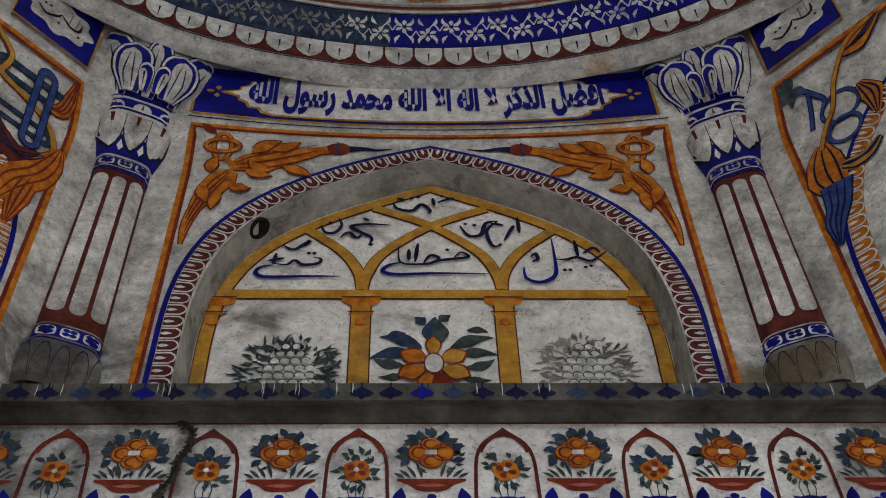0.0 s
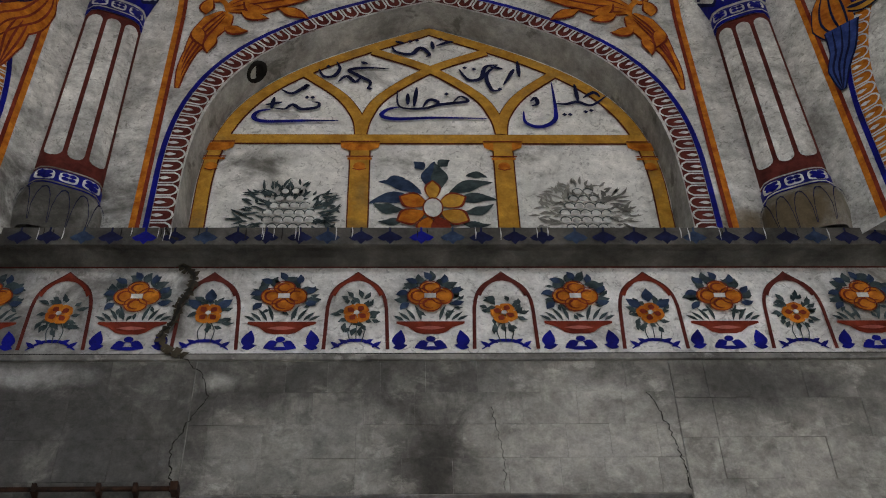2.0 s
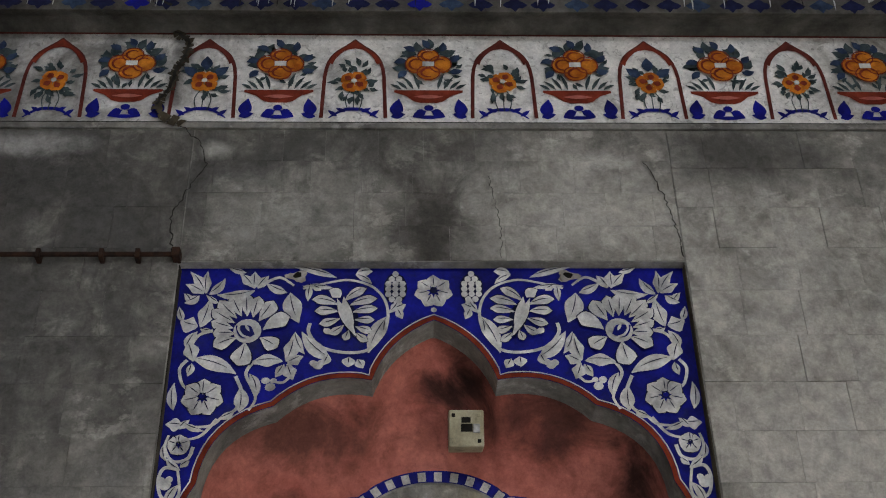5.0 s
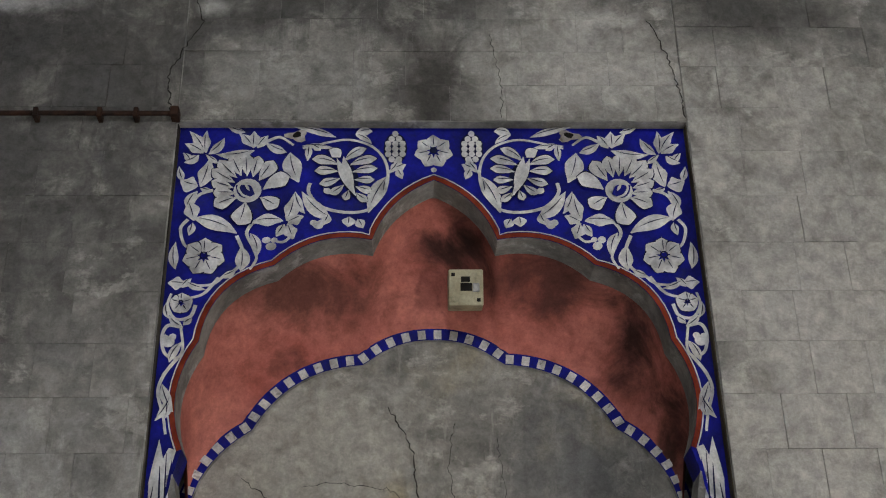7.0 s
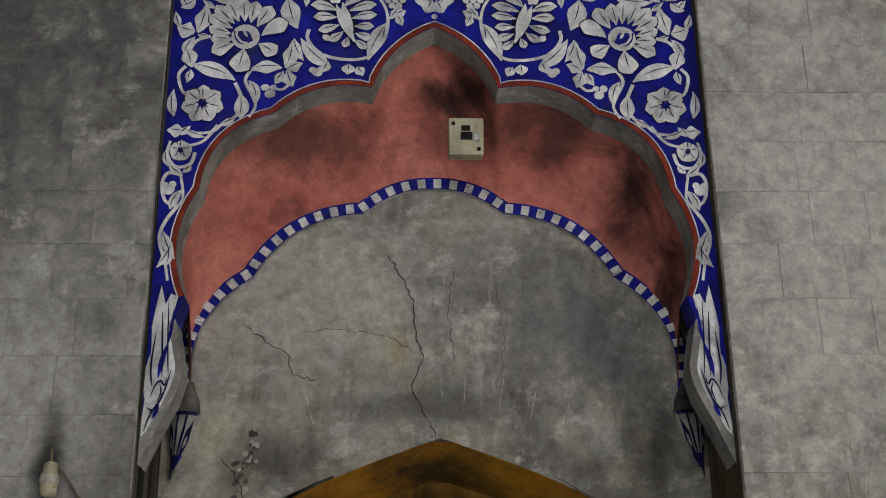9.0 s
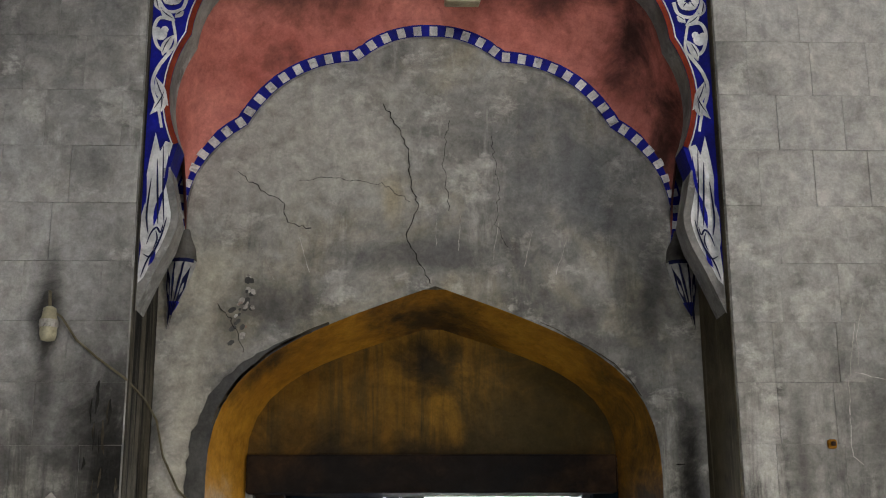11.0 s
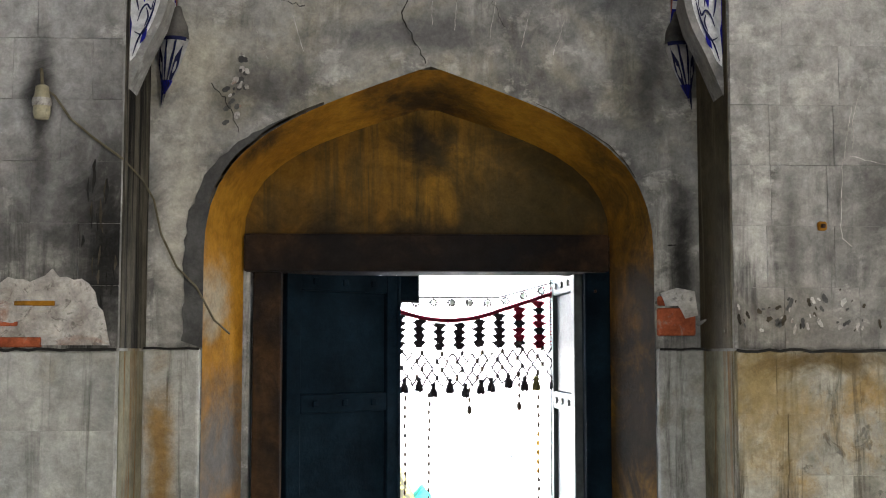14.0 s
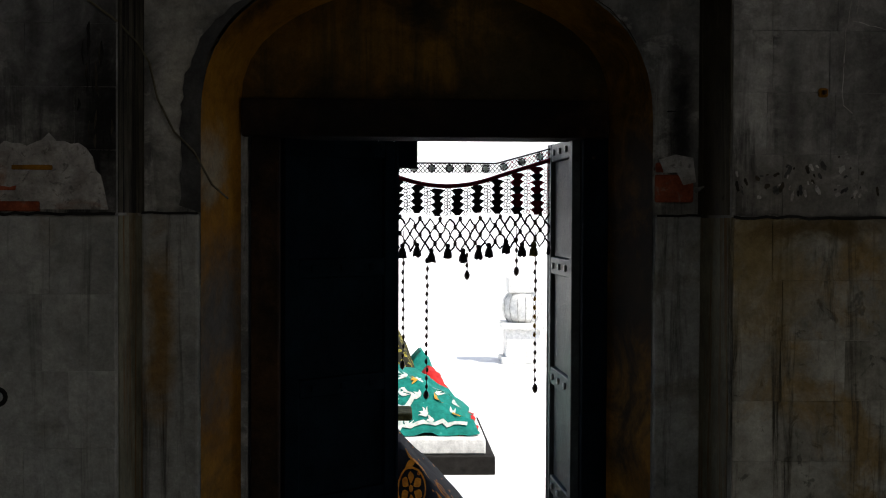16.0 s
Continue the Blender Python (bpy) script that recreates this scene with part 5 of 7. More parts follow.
def frieze_bowl(x, seed):
    r = random.Random(seed * 7 + 3)
    th = empty("painted_bowl", "painted red bowl with an orange flower and leaves on the frieze", "wall painting", group="frieze bowls")
    bowl = [(x - 0.128, 4.763), (x + 0.128, 4.763), (x + 0.128, 4.752), (x + 0.085, 4.735), (x + 0.055, 4.708), (x + 0.03, 4.700), (x - 0.03, 4.700), (x - 0.055, 4.708), (x - 0.085, 4.735), (x - 0.128, 4.752)]
    paint("bowl", th, RUST, lambda s: s.poly(bowl))
    paint("bowl_light", th, RED, lambda s: s.leaf(x - 0.055, 4.728, 0, 0.11, 0.018, 0, 0, 0, 0, 9, 0.5), lift=0.006)
    def greens(s):
        for k in range(11):
            an = 180 - 18 * k
            d = 0.085 + r.uniform(-0.01, 0.01)
            s.leaf(x + 0.9 * d * math.cos(radians(an)), 4.88 + 0.95 * d * math.sin(radians(an)), an + r.choice((-25, 25)), 0.06, 0.034, r.choice((-50, 50)), 0, 0)
        for k in range(14):
            an, d = r.uniform(0, 360), r.uniform(0.075, 0.11)
            s.leaf(x + d * math.cos(radians(an)), 4.88 + 0.8 * d * math.sin(radians(an)), an + r.uniform(-60, 60), 0.035, 0.016, 40, 0, 2)
        for g in (-1, 1):
            for k in range(4):
                s.leaf(x + g * (0.035 + 0.022 * k), 4.766, 90 - g * (8 + 14 * k), 0.085 - 0.012 * k, 0.014, -g * 20)
    paint("foliage", th, TEAL, greens)
    paint("foliage", th, SLATE, lambda s: [s.leaf(x + 0.085 * math.cos(radians(an)), 4.885 + 0.09 * math.sin(radians(an)), an + 10, 0.05, 0.03, 40) for an in (90, 126, 54, 165, 15, 200, -20)], lift=0.006)
    paint("flower", th, ORANGE, lambda s: (s.disc(x - 0.045, 4.885, 0.042, 0, 14, 1.0, .08), s.disc(x + 0.045, 4.885, 0.042, 0, 14, 1.0, .08), s.disc(x, 4.928, 0.040, .001, 14, .85, .08), s.disc(x, 4.842, 0.043, .001, 14, .85, .08), s.disc(x, 4.885, 0.03, .001)), lift=0.009)
    def lines(s):
        for cx, cz, rr, sq in ((x - 0.045, 4.885, 0.042, 1), (x + 0.045, 4.885, 0.042, 1), (x, 4.928, 0.040, .85), (x, 4.842, 0.043, .85)):
            s.ribbon([(cx + rr * math.cos(t * math.pi / 8), cz + sq * rr * math.sin(t * math.pi / 8)) for t in range(17)], 0.005)
            s.ribbon([(cx + rr * .62 * math.cos(t * math.pi / 8), cz + sq * .62 * rr * math.sin(t * math.pi / 8)) for t in range(2, 14)], 0.009, 0, True)
    paint("flower_outline", th, RUST, lines, lift=0.013)
    paint("flower_heart", th, RELIEF, lambda s: s.poly([(x - 0.022, 4.872), (x + 0.022, 4.872), (x + 0.022, 4.896), (x - 0.022, 4.896)]), lift=0.016)
    for g in (-1, 1):
        paint("foot_scroll", th, BLUE, lambda s: s.leaf(x + g * 0.125, 4.635, 90 + g * 10, 0.085, 0.05, 0, 0, 0, 0, 9, 0.35))
        paint("foot_scroll", th, BLUE, lambda s: s.leaf(x + g * 0.14, 4.632, 90 + g * 75, 0.055, 0.03))
        paint("foot_scroll", th, BLUE, lambda s: s.leaf(x + g * 0.06, 4.632, 90 + g * 60, 0.06, 0.03))
        paint("foot_scroll", th, BLUE, lambda s: s.disc(x + g * 0.03, 4.652, 0.018, 0, 10))
    paint("foot_scroll", th, BLUE, lambda s: s.disc(x, 4.675, 0.018, 0, 10, 0.8))
    paint("foot_scroll", th, BLUE, lambda s: s.leaf(x - 0.06, 4.630, 0, 0.12, 0.018, 0, 0, 0, 0, 9, 0.5))


for k in range(-1, 6):
    frieze_niche(-0.742 + 0.5565 * k, k + 4)
    frieze_bowl(-0.464 + 0.5565 * k, k + 4)
frieze_niche(-0.742 - 0.5565 * 2, 9)
frieze_bowl(-0.464 - 0.5565 * 2, 9)
paint("frieze_line", north, MAROON, lambda s: s.ribbon([(-2.5 + 0.25 * k, 5.048) for k in range(21)], 0.009))
paint("frieze_line", north, CRACK, lambda s: s.ribbon([(-2.5 + 0.25 * k, 4.603) for k in range(21)], 0.007))
box("frieze_ledge", PLASTER, north, X0, X1, FACE - 0.014, FACE, 4.575, 4.60, 0.004)

# lobed leaves along the cornice lip
LIP = plane(FACE - 0.14, 0)
for k in range(-14, 19):
    x = 0.06 + 0.1185 * k + 0.006 * math.sin(k * 2.7)
    def lobes(s):
        s.leaf(x, 5.112, 270, 0.072, 0.052, 0, 0, 0, 0, 8, 0.35)
        s.leaf(x + 0.004, 5.082, 200, 0.052, 0.036, -30, 0, 0, 0, 7, 0.55)
        s.leaf(x - 0.004, 5.082, -20, 0.052, 0.036, 30, 0, 0, 0, 7, 0.55)
        s.ribbon([(x, 5.132), (x, 5.11)], 0.008)
    lf = paint("painted_leaf", cornice, SLATE if k % 4 == 1 else BLUE if k % 9 == 0 else INK, lobes, LIP)
for k in range(40):
    x = rng.uniform(-1.8, 2.1)
    z = rng.uniform(5.05, 5.09)
    paint("drip_mark", cornice, RELIEF if k % 3 else CRACK, lambda s: s.ribbon([(x, 5.13), (x + 0.002, (5.13 + z) / 2), (x, z)], rng.uniform(0.003, 0.007), 0, True), LIP, 0.006)
crack([(-0.93, 5.13), (-0.91, 5.085), (-0.87, 5.06)], 0.018, plane(FACE - 0.14, 0), 0.006, 0.006)
crack([(-0.87, 5.04), (-0.82, 5.00), (-0.815, 4.93), (-0.85, 4.85), (-0.86, 4.76), (-0.90, 4.68), (-0.885, 4.62), (-0.80, 4.58)], 0.058, plane(FACE - 0.004, 0), 0.022, 0.008, "crack", SOOTED)
crack([(-0.87, 5.04), (-0.815, 4.99), (-0.82, 4.93), (-0.85, 4.84), (-0.865, 4.75), (-0.905, 4.67)], 0.018, plane(FACE - 0.004, 0), 0.026, 0.006)


# ---- octagon paintings ----
def side_map(g):
    return lambda u, z, o=0.0: upper(g * 2 * CORNER + u, z, o)


def beaded_border(mp, name, warm, lo=-9.0, hi=9.0):
    th = empty(name, "painted beaded border round a pointed niche", "wall painting", group="niche borders")
    out = [(-1.166, 5.12)] + pointed(1.166, 5.626, 7.028, 0.50, 0.78, 24, 0.22) + [(1.166, 5.12)]
    mid = offset(out, -0.058)
    keep = [p for p in out if lo <= p[0] <= hi]
    keepm = [p for p in mid if lo <= p[0] <= hi]
    paint("border_line", th, BLUE, lambda s: s.ribbon(keep, 0.024), mp, 0.004)
    paint("border_ground", th, ORANGE if warm else MAROON, lambda s: s.ribbon(keepm, 0.088), mp, 0.003)
    dense = resample(mid, 64)
    for i in range(1, 63):
        (u, z) = dense[i]
        if not lo <= u <= hi:
            continue
        du, dz = dense[i + 1][0] - dense[i - 1][0], dense[i + 1][1] - dense[i - 1][1]
        an = math.degrees(math.atan2(-du, dz)) + 180
        c, s_ = math.cos(radians(an)), math.sin(radians(an))
        def bead(s):
            w = 0.031
            loop = [(-0.045, -w), (0.018, -w), (0.036, -w * 0.6), (0.043, 0), (0.036, w * 0.6), (0.018, w), (-0.045, w)]
            s.ribbon([(u - c * a - s_ * b, z - s_ * a + c * b) for a, b in loop], 0.009)
            s.leaf(u + c * 0.045, z + s_ * 0.045, an + 180, 0.05, 0.02, 0, 0, 0, 0, 5)
        paint("bead", th, RELIEF, bead, mp, 0.007)
    return th


beaded_border(lambda u, z, o=0.0: upper(u, z, o), "niche_border", False)
beaded_border(side_map(-1), "niche_border", True, 0.6)
beaded_border(side_map(1), "niche_border", True, -9.0, -0.6)


def line_frame(mp, u0, u1, z0, z1):
    n = 24
    path = [(u0, z0 + (z1 - z0) * k / n) for k in range(n)] + [(u0 + (u1 - u0) * k / n, z1) for k in range(n)] + [(u1, z1 - (z1 - z0) * k / n) for k in range(n + 1)]
    th = empty("line_frame", "orange and maroon painted frame lines on whitewash", "wall painting", group="frame lines")
    paint("orange_line", th, ORANGE, lambda s: s.ribbon(path, 0.026), mp, 0.003)
    paint("maroon_line", th, RUST, lambda s: s.ribbon(offset(path, -0.022), 0.018), mp, 0.004)


MID = lambda u, z, o=0.0: upper(u, z, o)
line_frame(MID, -1.222, 1.232, 5.12, 7.135)
line_frame(side_map(-1), -1.23, 1.23, 5.12, 7.115)
line_frame(side_map(1), -1.23, 1.23, 5.12, 7.115)
paint("thin_line", drum, INK, lambda s: s.ribbon([(-1.25 + 0.1 * k, 7.195) for k in range(26)], 0.008), MID)


def cornucopia(mp, g, mats, label, u0=0.0):
    """Leafy horn ornament with a lattice knot in a spandrel."""
    th = empty("leaf_ornament", label, "wall painting", group="spandrel ornaments")
    A, B = mats

    def P(u):
        return u0 + g * u

    def ang(a):
        return a if g > 0 else 180 - a
    def F(pts, n=6):
        return [(P(u), z) for u, z in curve(pts, n)]
    body = F([(0.99, 6.83), (0.92, 6.86), (0.82, 6.88), (0.70, 6.92), (0.57, 6.97), (0.49, 6.99)])
    wide = (0.05, 0.13, 0.16, 0.10, 0.06, 0.065)
    leg = F([(0.99, 6.80), (1.03, 6.73), (1.08, 6.63), (1.13, 6.48), (1.155, 6.34), (1.16, 6.20)])
    thick = (0.06, 0.15, 0.13, 0.06, 0.04, 0.01)
    for line, ws in ((body, wide), (leg, thick)):
        paint("ornament_edge", th, B, lambda s: s.horn(line, [w + 0.014 for w in ws]), mp, 0.003)
        paint("ornament_horn", th, A, lambda s: s.horn(line, ws), mp, 0.006)
        for e in (-0.26, -0.02, 0.24):
            vein = [(u + e * 0.35 * (line[min(i + 1, len(line) - 1)][1] - line[max(i - 1, 0)][1]), z + e * 0.24 * math.sin(math.pi * (i + 3) / (len(line) + 8))) for i, (u, z) in enumerate(line)][2:-6]
            paint("horn_vein", th, B, lambda s: s.ribbon(vein, 0.013, 0, True), mp, 0.010)
    for u, z, a, l, w, b in ((.90, 6.93, 130, .17, .07, 30), (.80, 6.96, 165, .15, .06, -30), (.92, 6.80, 215, .14, .06, -30), (.80, 6.79, 20, .14, .06, 40), (.74, 6.83, 200, .16, .06, 20), (1.09, 6.78, 80, .12, .06, 50), (.99, 6.68, 225, .12, .06, -60), (1.12, 6.68, 265, .16, .06, -20), (1.02, 6.60, 300, .14, .05, -40)):
        paint("ornament_edge", th, B, lambda s: s.leaf(P(u), z, ang(a), l * 1.08, w * 1.35, b * g), mp, 0.011)
        paint("ornament_leaf", th, A, lambda s: s.leaf(P(u), z, ang(a), l, w, b * g), mp, 0.014)
    paint("horn_cap", th, B, lambda s: s.horn(F([(0.52, 6.98), (0.48, 6.99), (0.44, 6.995), (0.41, 6.997)]), (0.07, 0.105, 0.10, 0.05)), mp, 0.008)
    paint("horn_collar", th, SLATE, lambda s: s.ribbon([(P(0.475), 6.94), (P(0.47), 7.045)], 0.014), mp, 0.012)
    paint("horn_tip", th, INK, lambda s: s.horn(F([(0.42, 6.995), (0.34, 7.0), (0.27, 6.99), (0.19, 7.005)]), (0.06, 0.035, 0.018, 0.006)), mp, 0.006)
    for e, tilt_ in ((0.0, 0), (0.0, 90)):
        loop = [(P(1.052 + (0.085 if tilt_ else 0.045) * math.cos(t * math.pi / 10)), 6.985 + (0.045 if tilt_ else 0.095) * math.sin(t * math.pi / 10)) for t in range(21)]
        paint("knot_edge", th, B, lambda s: s.ribbon(loop, 0.032), mp, 0.004 + tilt_ * 0.00005)
        paint("knot_loop", th, A, lambda s: s.ribbon(loop, 0.020), mp, 0.007 + tilt_ * 0.00005)
    paint("knot_stem", th, A, lambda s: s.ribbon(F([(1.03, 6.90), (1.0, 6.86), (0.985, 6.80)]), 0.028), mp, 0.006)
    paint("knot_tip", th, B, lambda s: s.leaf(P(1.09), 7.07, ang(40), 0.11, 0.05), mp, 0.004)
    return th


cornucopia(MID, -1, (ORANGE, RUST), "orange leaf scroll with a lattice knot on whitewash")
cornucopia(MID, 1, (ORANGE, RUST), "orange leaf scroll with a lattice knot on whitewash")


def capsule(u, z, a, b):
    """A closed link: centre, half length along u and along z."""
    r = min(a, b)
    k, m = a - r, b - r
    return [(u + (k if math.cos(t) > 0 else -k) + r * math.cos(t), z + (m if math.sin(t) > 0 else -m) + r * math.sin(t)) for t in [math.pi * (q + 0.5) / 12 for q in range(25)]]


def side_scroll(g):
    mp = side_map(g)
    th = empty("leaf_ornament", "orange, blue and maroon scroll painting on whitewash", "wall painting", group="spandrel ornaments")

    def stem(pts, w, m, lift=0.005, name="scroll_rope"):
        paint(name, th, RUST if m in (GOLD, ORANGE) else INK, lambda s: s.ribbon(curve(pts, 8), w + 0.012), mp, lift)
        paint(name, th, m, lambda s: s.ribbon(curve(pts, 8), w), mp, lift + 0.003)

    def horn(pts, widths, m, edge, lift=0.006):
        paint("horn_edge", th, edge, lambda s: s.horn(curve(pts, 6), [w + 0.016 for w in widths]), mp, lift)
        paint("horn", th, m, lambda s: s.horn(curve(pts, 6), widths), mp, lift + 0.003)
        for e in (-0.28, 0.0, 0.28):
            line = [(u + e * w, z) for (u, z), w in zip(pts, widths)]
            paint("horn_vein", th, edge, lambda s: s.ribbon(curve(line, 6), 0.012, 0, True), mp, lift + 0.006)
    if g < 0:
        for loop, up in ((capsule(0.98, 6.91, 0.20, 0.042), 0.004), (capsule(0.96, 6.63, 0.18, 0.042), 0.006), (capsule(1.045, 6.765, 0.040, 0.26), 0.010)):
            paint("link_edge", th, INK, lambda s: s.ribbon(loop, 0.040), mp, up)
            paint("link", th, SLATE if up < 0.01 else LINKBLUE, lambda s: s.ribbon(loop, 0.030), mp, up + 0.0015)
        stem(((0.70, 6.98), (0.80, 6.86), (0.92, 6.82), (1.05, 6.77), (1.14, 6.68), (1.19, 6.50)), 0.030, GOLD)
        stem(((0.66, 7.16), (0.76, 7.06), (0.84, 6.98), (0.80, 6.86)), 0.026, GOLD)
        horn(((1.20, 7.08), (1.18, 6.97), (1.14, 6.87), (1.05, 6.84)), (0.01, 0.06, 0.07, 0.02), ORANGE, RUST)
        horn(((0.80, 6.62), (0.90, 6.46), (1.02, 6.40), (1.14, 6.50)), (0.03, 0.13, 0.14, 0.03), MAROON, INK)
        horn(((1.20, 6.62), (1.185, 6.50), (1.14, 6.36), (1.05, 6.22), (1.00, 6.02)), (0.02, 0.12, 0.16, 0.17, 0.02), ORANGE, RUST)
        horn(((1.12, 6.30), (1.10, 6.15), (1.09, 5.95)), (0.09, 0.11, 0.01), ORANGE, RUST)
    else:
        for loop, up in ((circle(-0.92, 6.74, 0.10), 0.004), (circle(-0.945, 6.57, 0.085), 0.008)):
            paint("link_edge", th, INK, lambda s: s.ribbon(loop, 0.026), mp, up)
            paint("link", th, LINKBLUE, lambda s: s.ribbon(loop, 0.018), mp, up + 0.0015)
        stem(((-1.10, 7.00), (-1.03, 6.92), (-0.98, 6.85), (-1.00, 6.80)), 0.018, LINKBLUE)
        stem(((-1.05, 6.95), (-1.06, 6.82), (-1.085, 6.70)), 0.018, LINKBLUE)
        stem(((-0.66, 7.10), (-0.80, 7.06), (-0.90, 6.92), (-0.95, 6.76), (-1.03, 6.64), (-1.09, 6.52)), 0.022, GOLD, 0.011)
        for a in (100, 150, 200, 250, 310):
            paint("ornament_leaf", th, TEAL, lambda s: s.leaf(-1.13, 7.02, a, 0.10, 0.05, 30), mp, 0.007)
        horn(((-1.08, 6.56), (-1.10, 6.46), (-1.11, 6.34), (-1.10, 6.22), (-1.12, 6.12)), (0.05, 0.17, 0.21, 0.13, 0.08), ORANGE, INK)
        horn(((-1.09, 6.26), (-1.12, 6.12), (-1.165, 6.02), (-1.185, 5.88)), (0.16, 0.12, 0.10, 0.01), LINKBLUE, INK, 0.011)
        horn(((-1.03, 6.34), (-0.97, 6.31), (-0.90, 6.31), (-0.82, 6.36)), (0.03, 0.07, 0.06, 0.02), GOLD, INK, 0.011)
        horn(((-0.84, 7.02), (-0.74, 7.03), (-0.62, 7.10)), (0.03, 0.11, 0.03), ORANGE, INK)
        horn(((-0.80, 6.80), (-0.76, 6.68), (-0.78, 6.52)), (0.03, 0.12, 0.02), ORANGE, INK)


side_scroll(-1)
side_scroll(1)

# ---- inscription panel ----
ins = empty("inscription_panel", "blue panel with a white cartouche of blue script", "inscription")
paint("panel_ground", ins, BLUE, lambda s: s.grid([[(-1.235 + 2.435 * k / 20, z) for k in range(21)] for z in (7.235, 7.39, 7.545, 7.70)]), MID, 0.003)
paint("panel_edge", ins, GOLD, lambda s: (s.ribbon([(-1.242, 7.23), (-1.242, 7.70)], 0.016), s.ribbon([(1.205, 7.23), (1.205, 7.70)], 0.016), s.ribbon([(-1.24 + 0.1 * k, 7.228) for k in range(25)], 0.012)), MID, 0.005)
def cartouche(grow):
    half = [(0.0, 0.19), (0.80, 0.19), (0.86, 0.165), (0.875, 0.13), (0.93, 0.125), (0.945, 0.08), (0.985, 0.06), (0.99, 0.025), (1.06, 0.0)]
    top = [(u + grow * (1 if u else 0), 7.46 + v + grow) for u, v in half]
    return top
for grow, m, lift in ((0.012, GOLD, 0.006), (0.0, FRESH, 0.009)):
    top = cartouche(grow)
    def strips(s):
        right = []
        for (a, za), (b, zb) in zip(top, top[1:]):
            n = max(1, int((b - a) / 0.1))
            right += [(a + (b - a) * k / n, za + (zb - za) * k / n) for k in range(n)]
        right.append(top[-1])
        line = [(-u, z) for u, z in reversed(right[1:])] + right
        s.grid([[(u - 0.02, 7.46 + (z - 7.46) * q) for u, z in line] for q in (-1, 0, 1)])
    paint("cartouche", ins, m, strips, MID, lift)
CREED = "\u0627\u0641\u0636\u0644 \u0627\u0644\u0630\u0643\u0631 \u0644\u0627 \u0627\u0644\u0647 \u0627\u0644\u0627 \u0627\u0644\u0644\u0647 \u0645\u062d\u0645\u062f \u0631\u0633\u0648\u0644 \u0627\u0644\u0644\u0647"
lettering("script", joined_script(CREED), MID, -0.965, 0.94, 7.275, 7.66, BLUE, ins, "blue painted script", 0.05)
for g in (-1, 1):
    sh = Sheet(MID, 0.006)
    sh.bloom(g * 1.11 - 0.02, 7.46, 0.06, 4, 0.03)
    sh.make("star", GOLD, ins)

# side panels with a scalloped white field
for g in (-1, 1):
    mp = side_map(g)
    th = empty("inscription_panel", "small blue panel with a scalloped white field of dark script", "inscription")
    a0, a1 = (-1.235 * g, -0.78 * g)
    lo_, hi_ = min(a0, a1), max(a0, a1)
    paint("panel_ground", th, BLUE, lambda s: s.poly([(lo_, 7.235), (hi_, 7.235), (hi_, 7.70), (lo_, 7.70)]), mp, 0.003)
    paint("panel_edge", th, GOLD, lambda s: s.ribbon([(lo_, 7.70), (lo_, 7.23), (hi_, 7.23), (hi_, 7.70)], 0.014), mp, 0.005)
    mid = (lo_ + hi_) / 2
    paint("field", th, WHITE, lambda s: s.poly([(mid + 0.19 * (1 + 0.09 * math.cos(8 * t * math.pi / 24)) * math.cos(t * math.pi / 24), 7.465 + 0.15 * (1 + 0.12 * math.cos(8 * t * math.pi / 24)) * math.sin(t * math.pi / 24)) for t in range(48)]), mp, 0.006)
    def marks(s):
        s.ribbon(curve([(mid - 0.13, 7.450), (mid - 0.08, 7.410), (mid - 0.02, 7.450), (mid + 0.0, 7.490)], 8), 0.020, 0, True)
        s.ribbon(curve([(mid + 0.0, 7.490), (mid + 0.06, 7.440), (mid + 0.11, 7.450), (mid + 0.12, 7.520)], 8), 0.020, 0, True)
        s.ribbon([(mid + 0.05, 7.440), (mid + 0.055, 7.550)], 0.016, 0, True)
        s.ribbon([(mid + 0.09, 7.46), (mid + 0.095, 7.560)], 0.014, 0, True)
        for a, b in ((-0.10, 7.490), (-0.07, 7.495), (0.12, 7.400), (0.0, 7.400)):
            s.disc(mid + a, b, 0.010, 0, 6)
    paint("script_stroke", th, PITCH_BLACK, marks, mp, 0.009)
    th = empty("side_panel", "dark red painted panel beside the blue one", "wall painting")
    b0, b1 = (-0.66 * g, -0.1 * g)
    lo_, hi_ = min(b0, b1), max(b0, b1)
    paint("panel_ground", th, MAROON, lambda s: s.poly([(lo_, 7.235), (hi_, 7.235), (hi_, 7.70), (lo_, 7.70)]), mp, 0.003)
    paint("panel_edge", th, GOLD, lambda s: s.ribbon([(lo_, 7.70), (lo_, 7.23), (hi_, 7.23), (hi_, 7.70), (lo_, 7.70)], 0.014), mp, 0.005)

# ---- pilasters at the corners of the octagon ----
def arc_front(w, d, n=10):
    """Half outline of a pilaster: (x, y) from left to right, bulging by d."""
    return [(-w / 2 + w * k / n, -d * (1 - (2 * k / n - 1) ** 4) ** 0.5 if 0 < k < n else 0.0) for k in range(n + 1)]


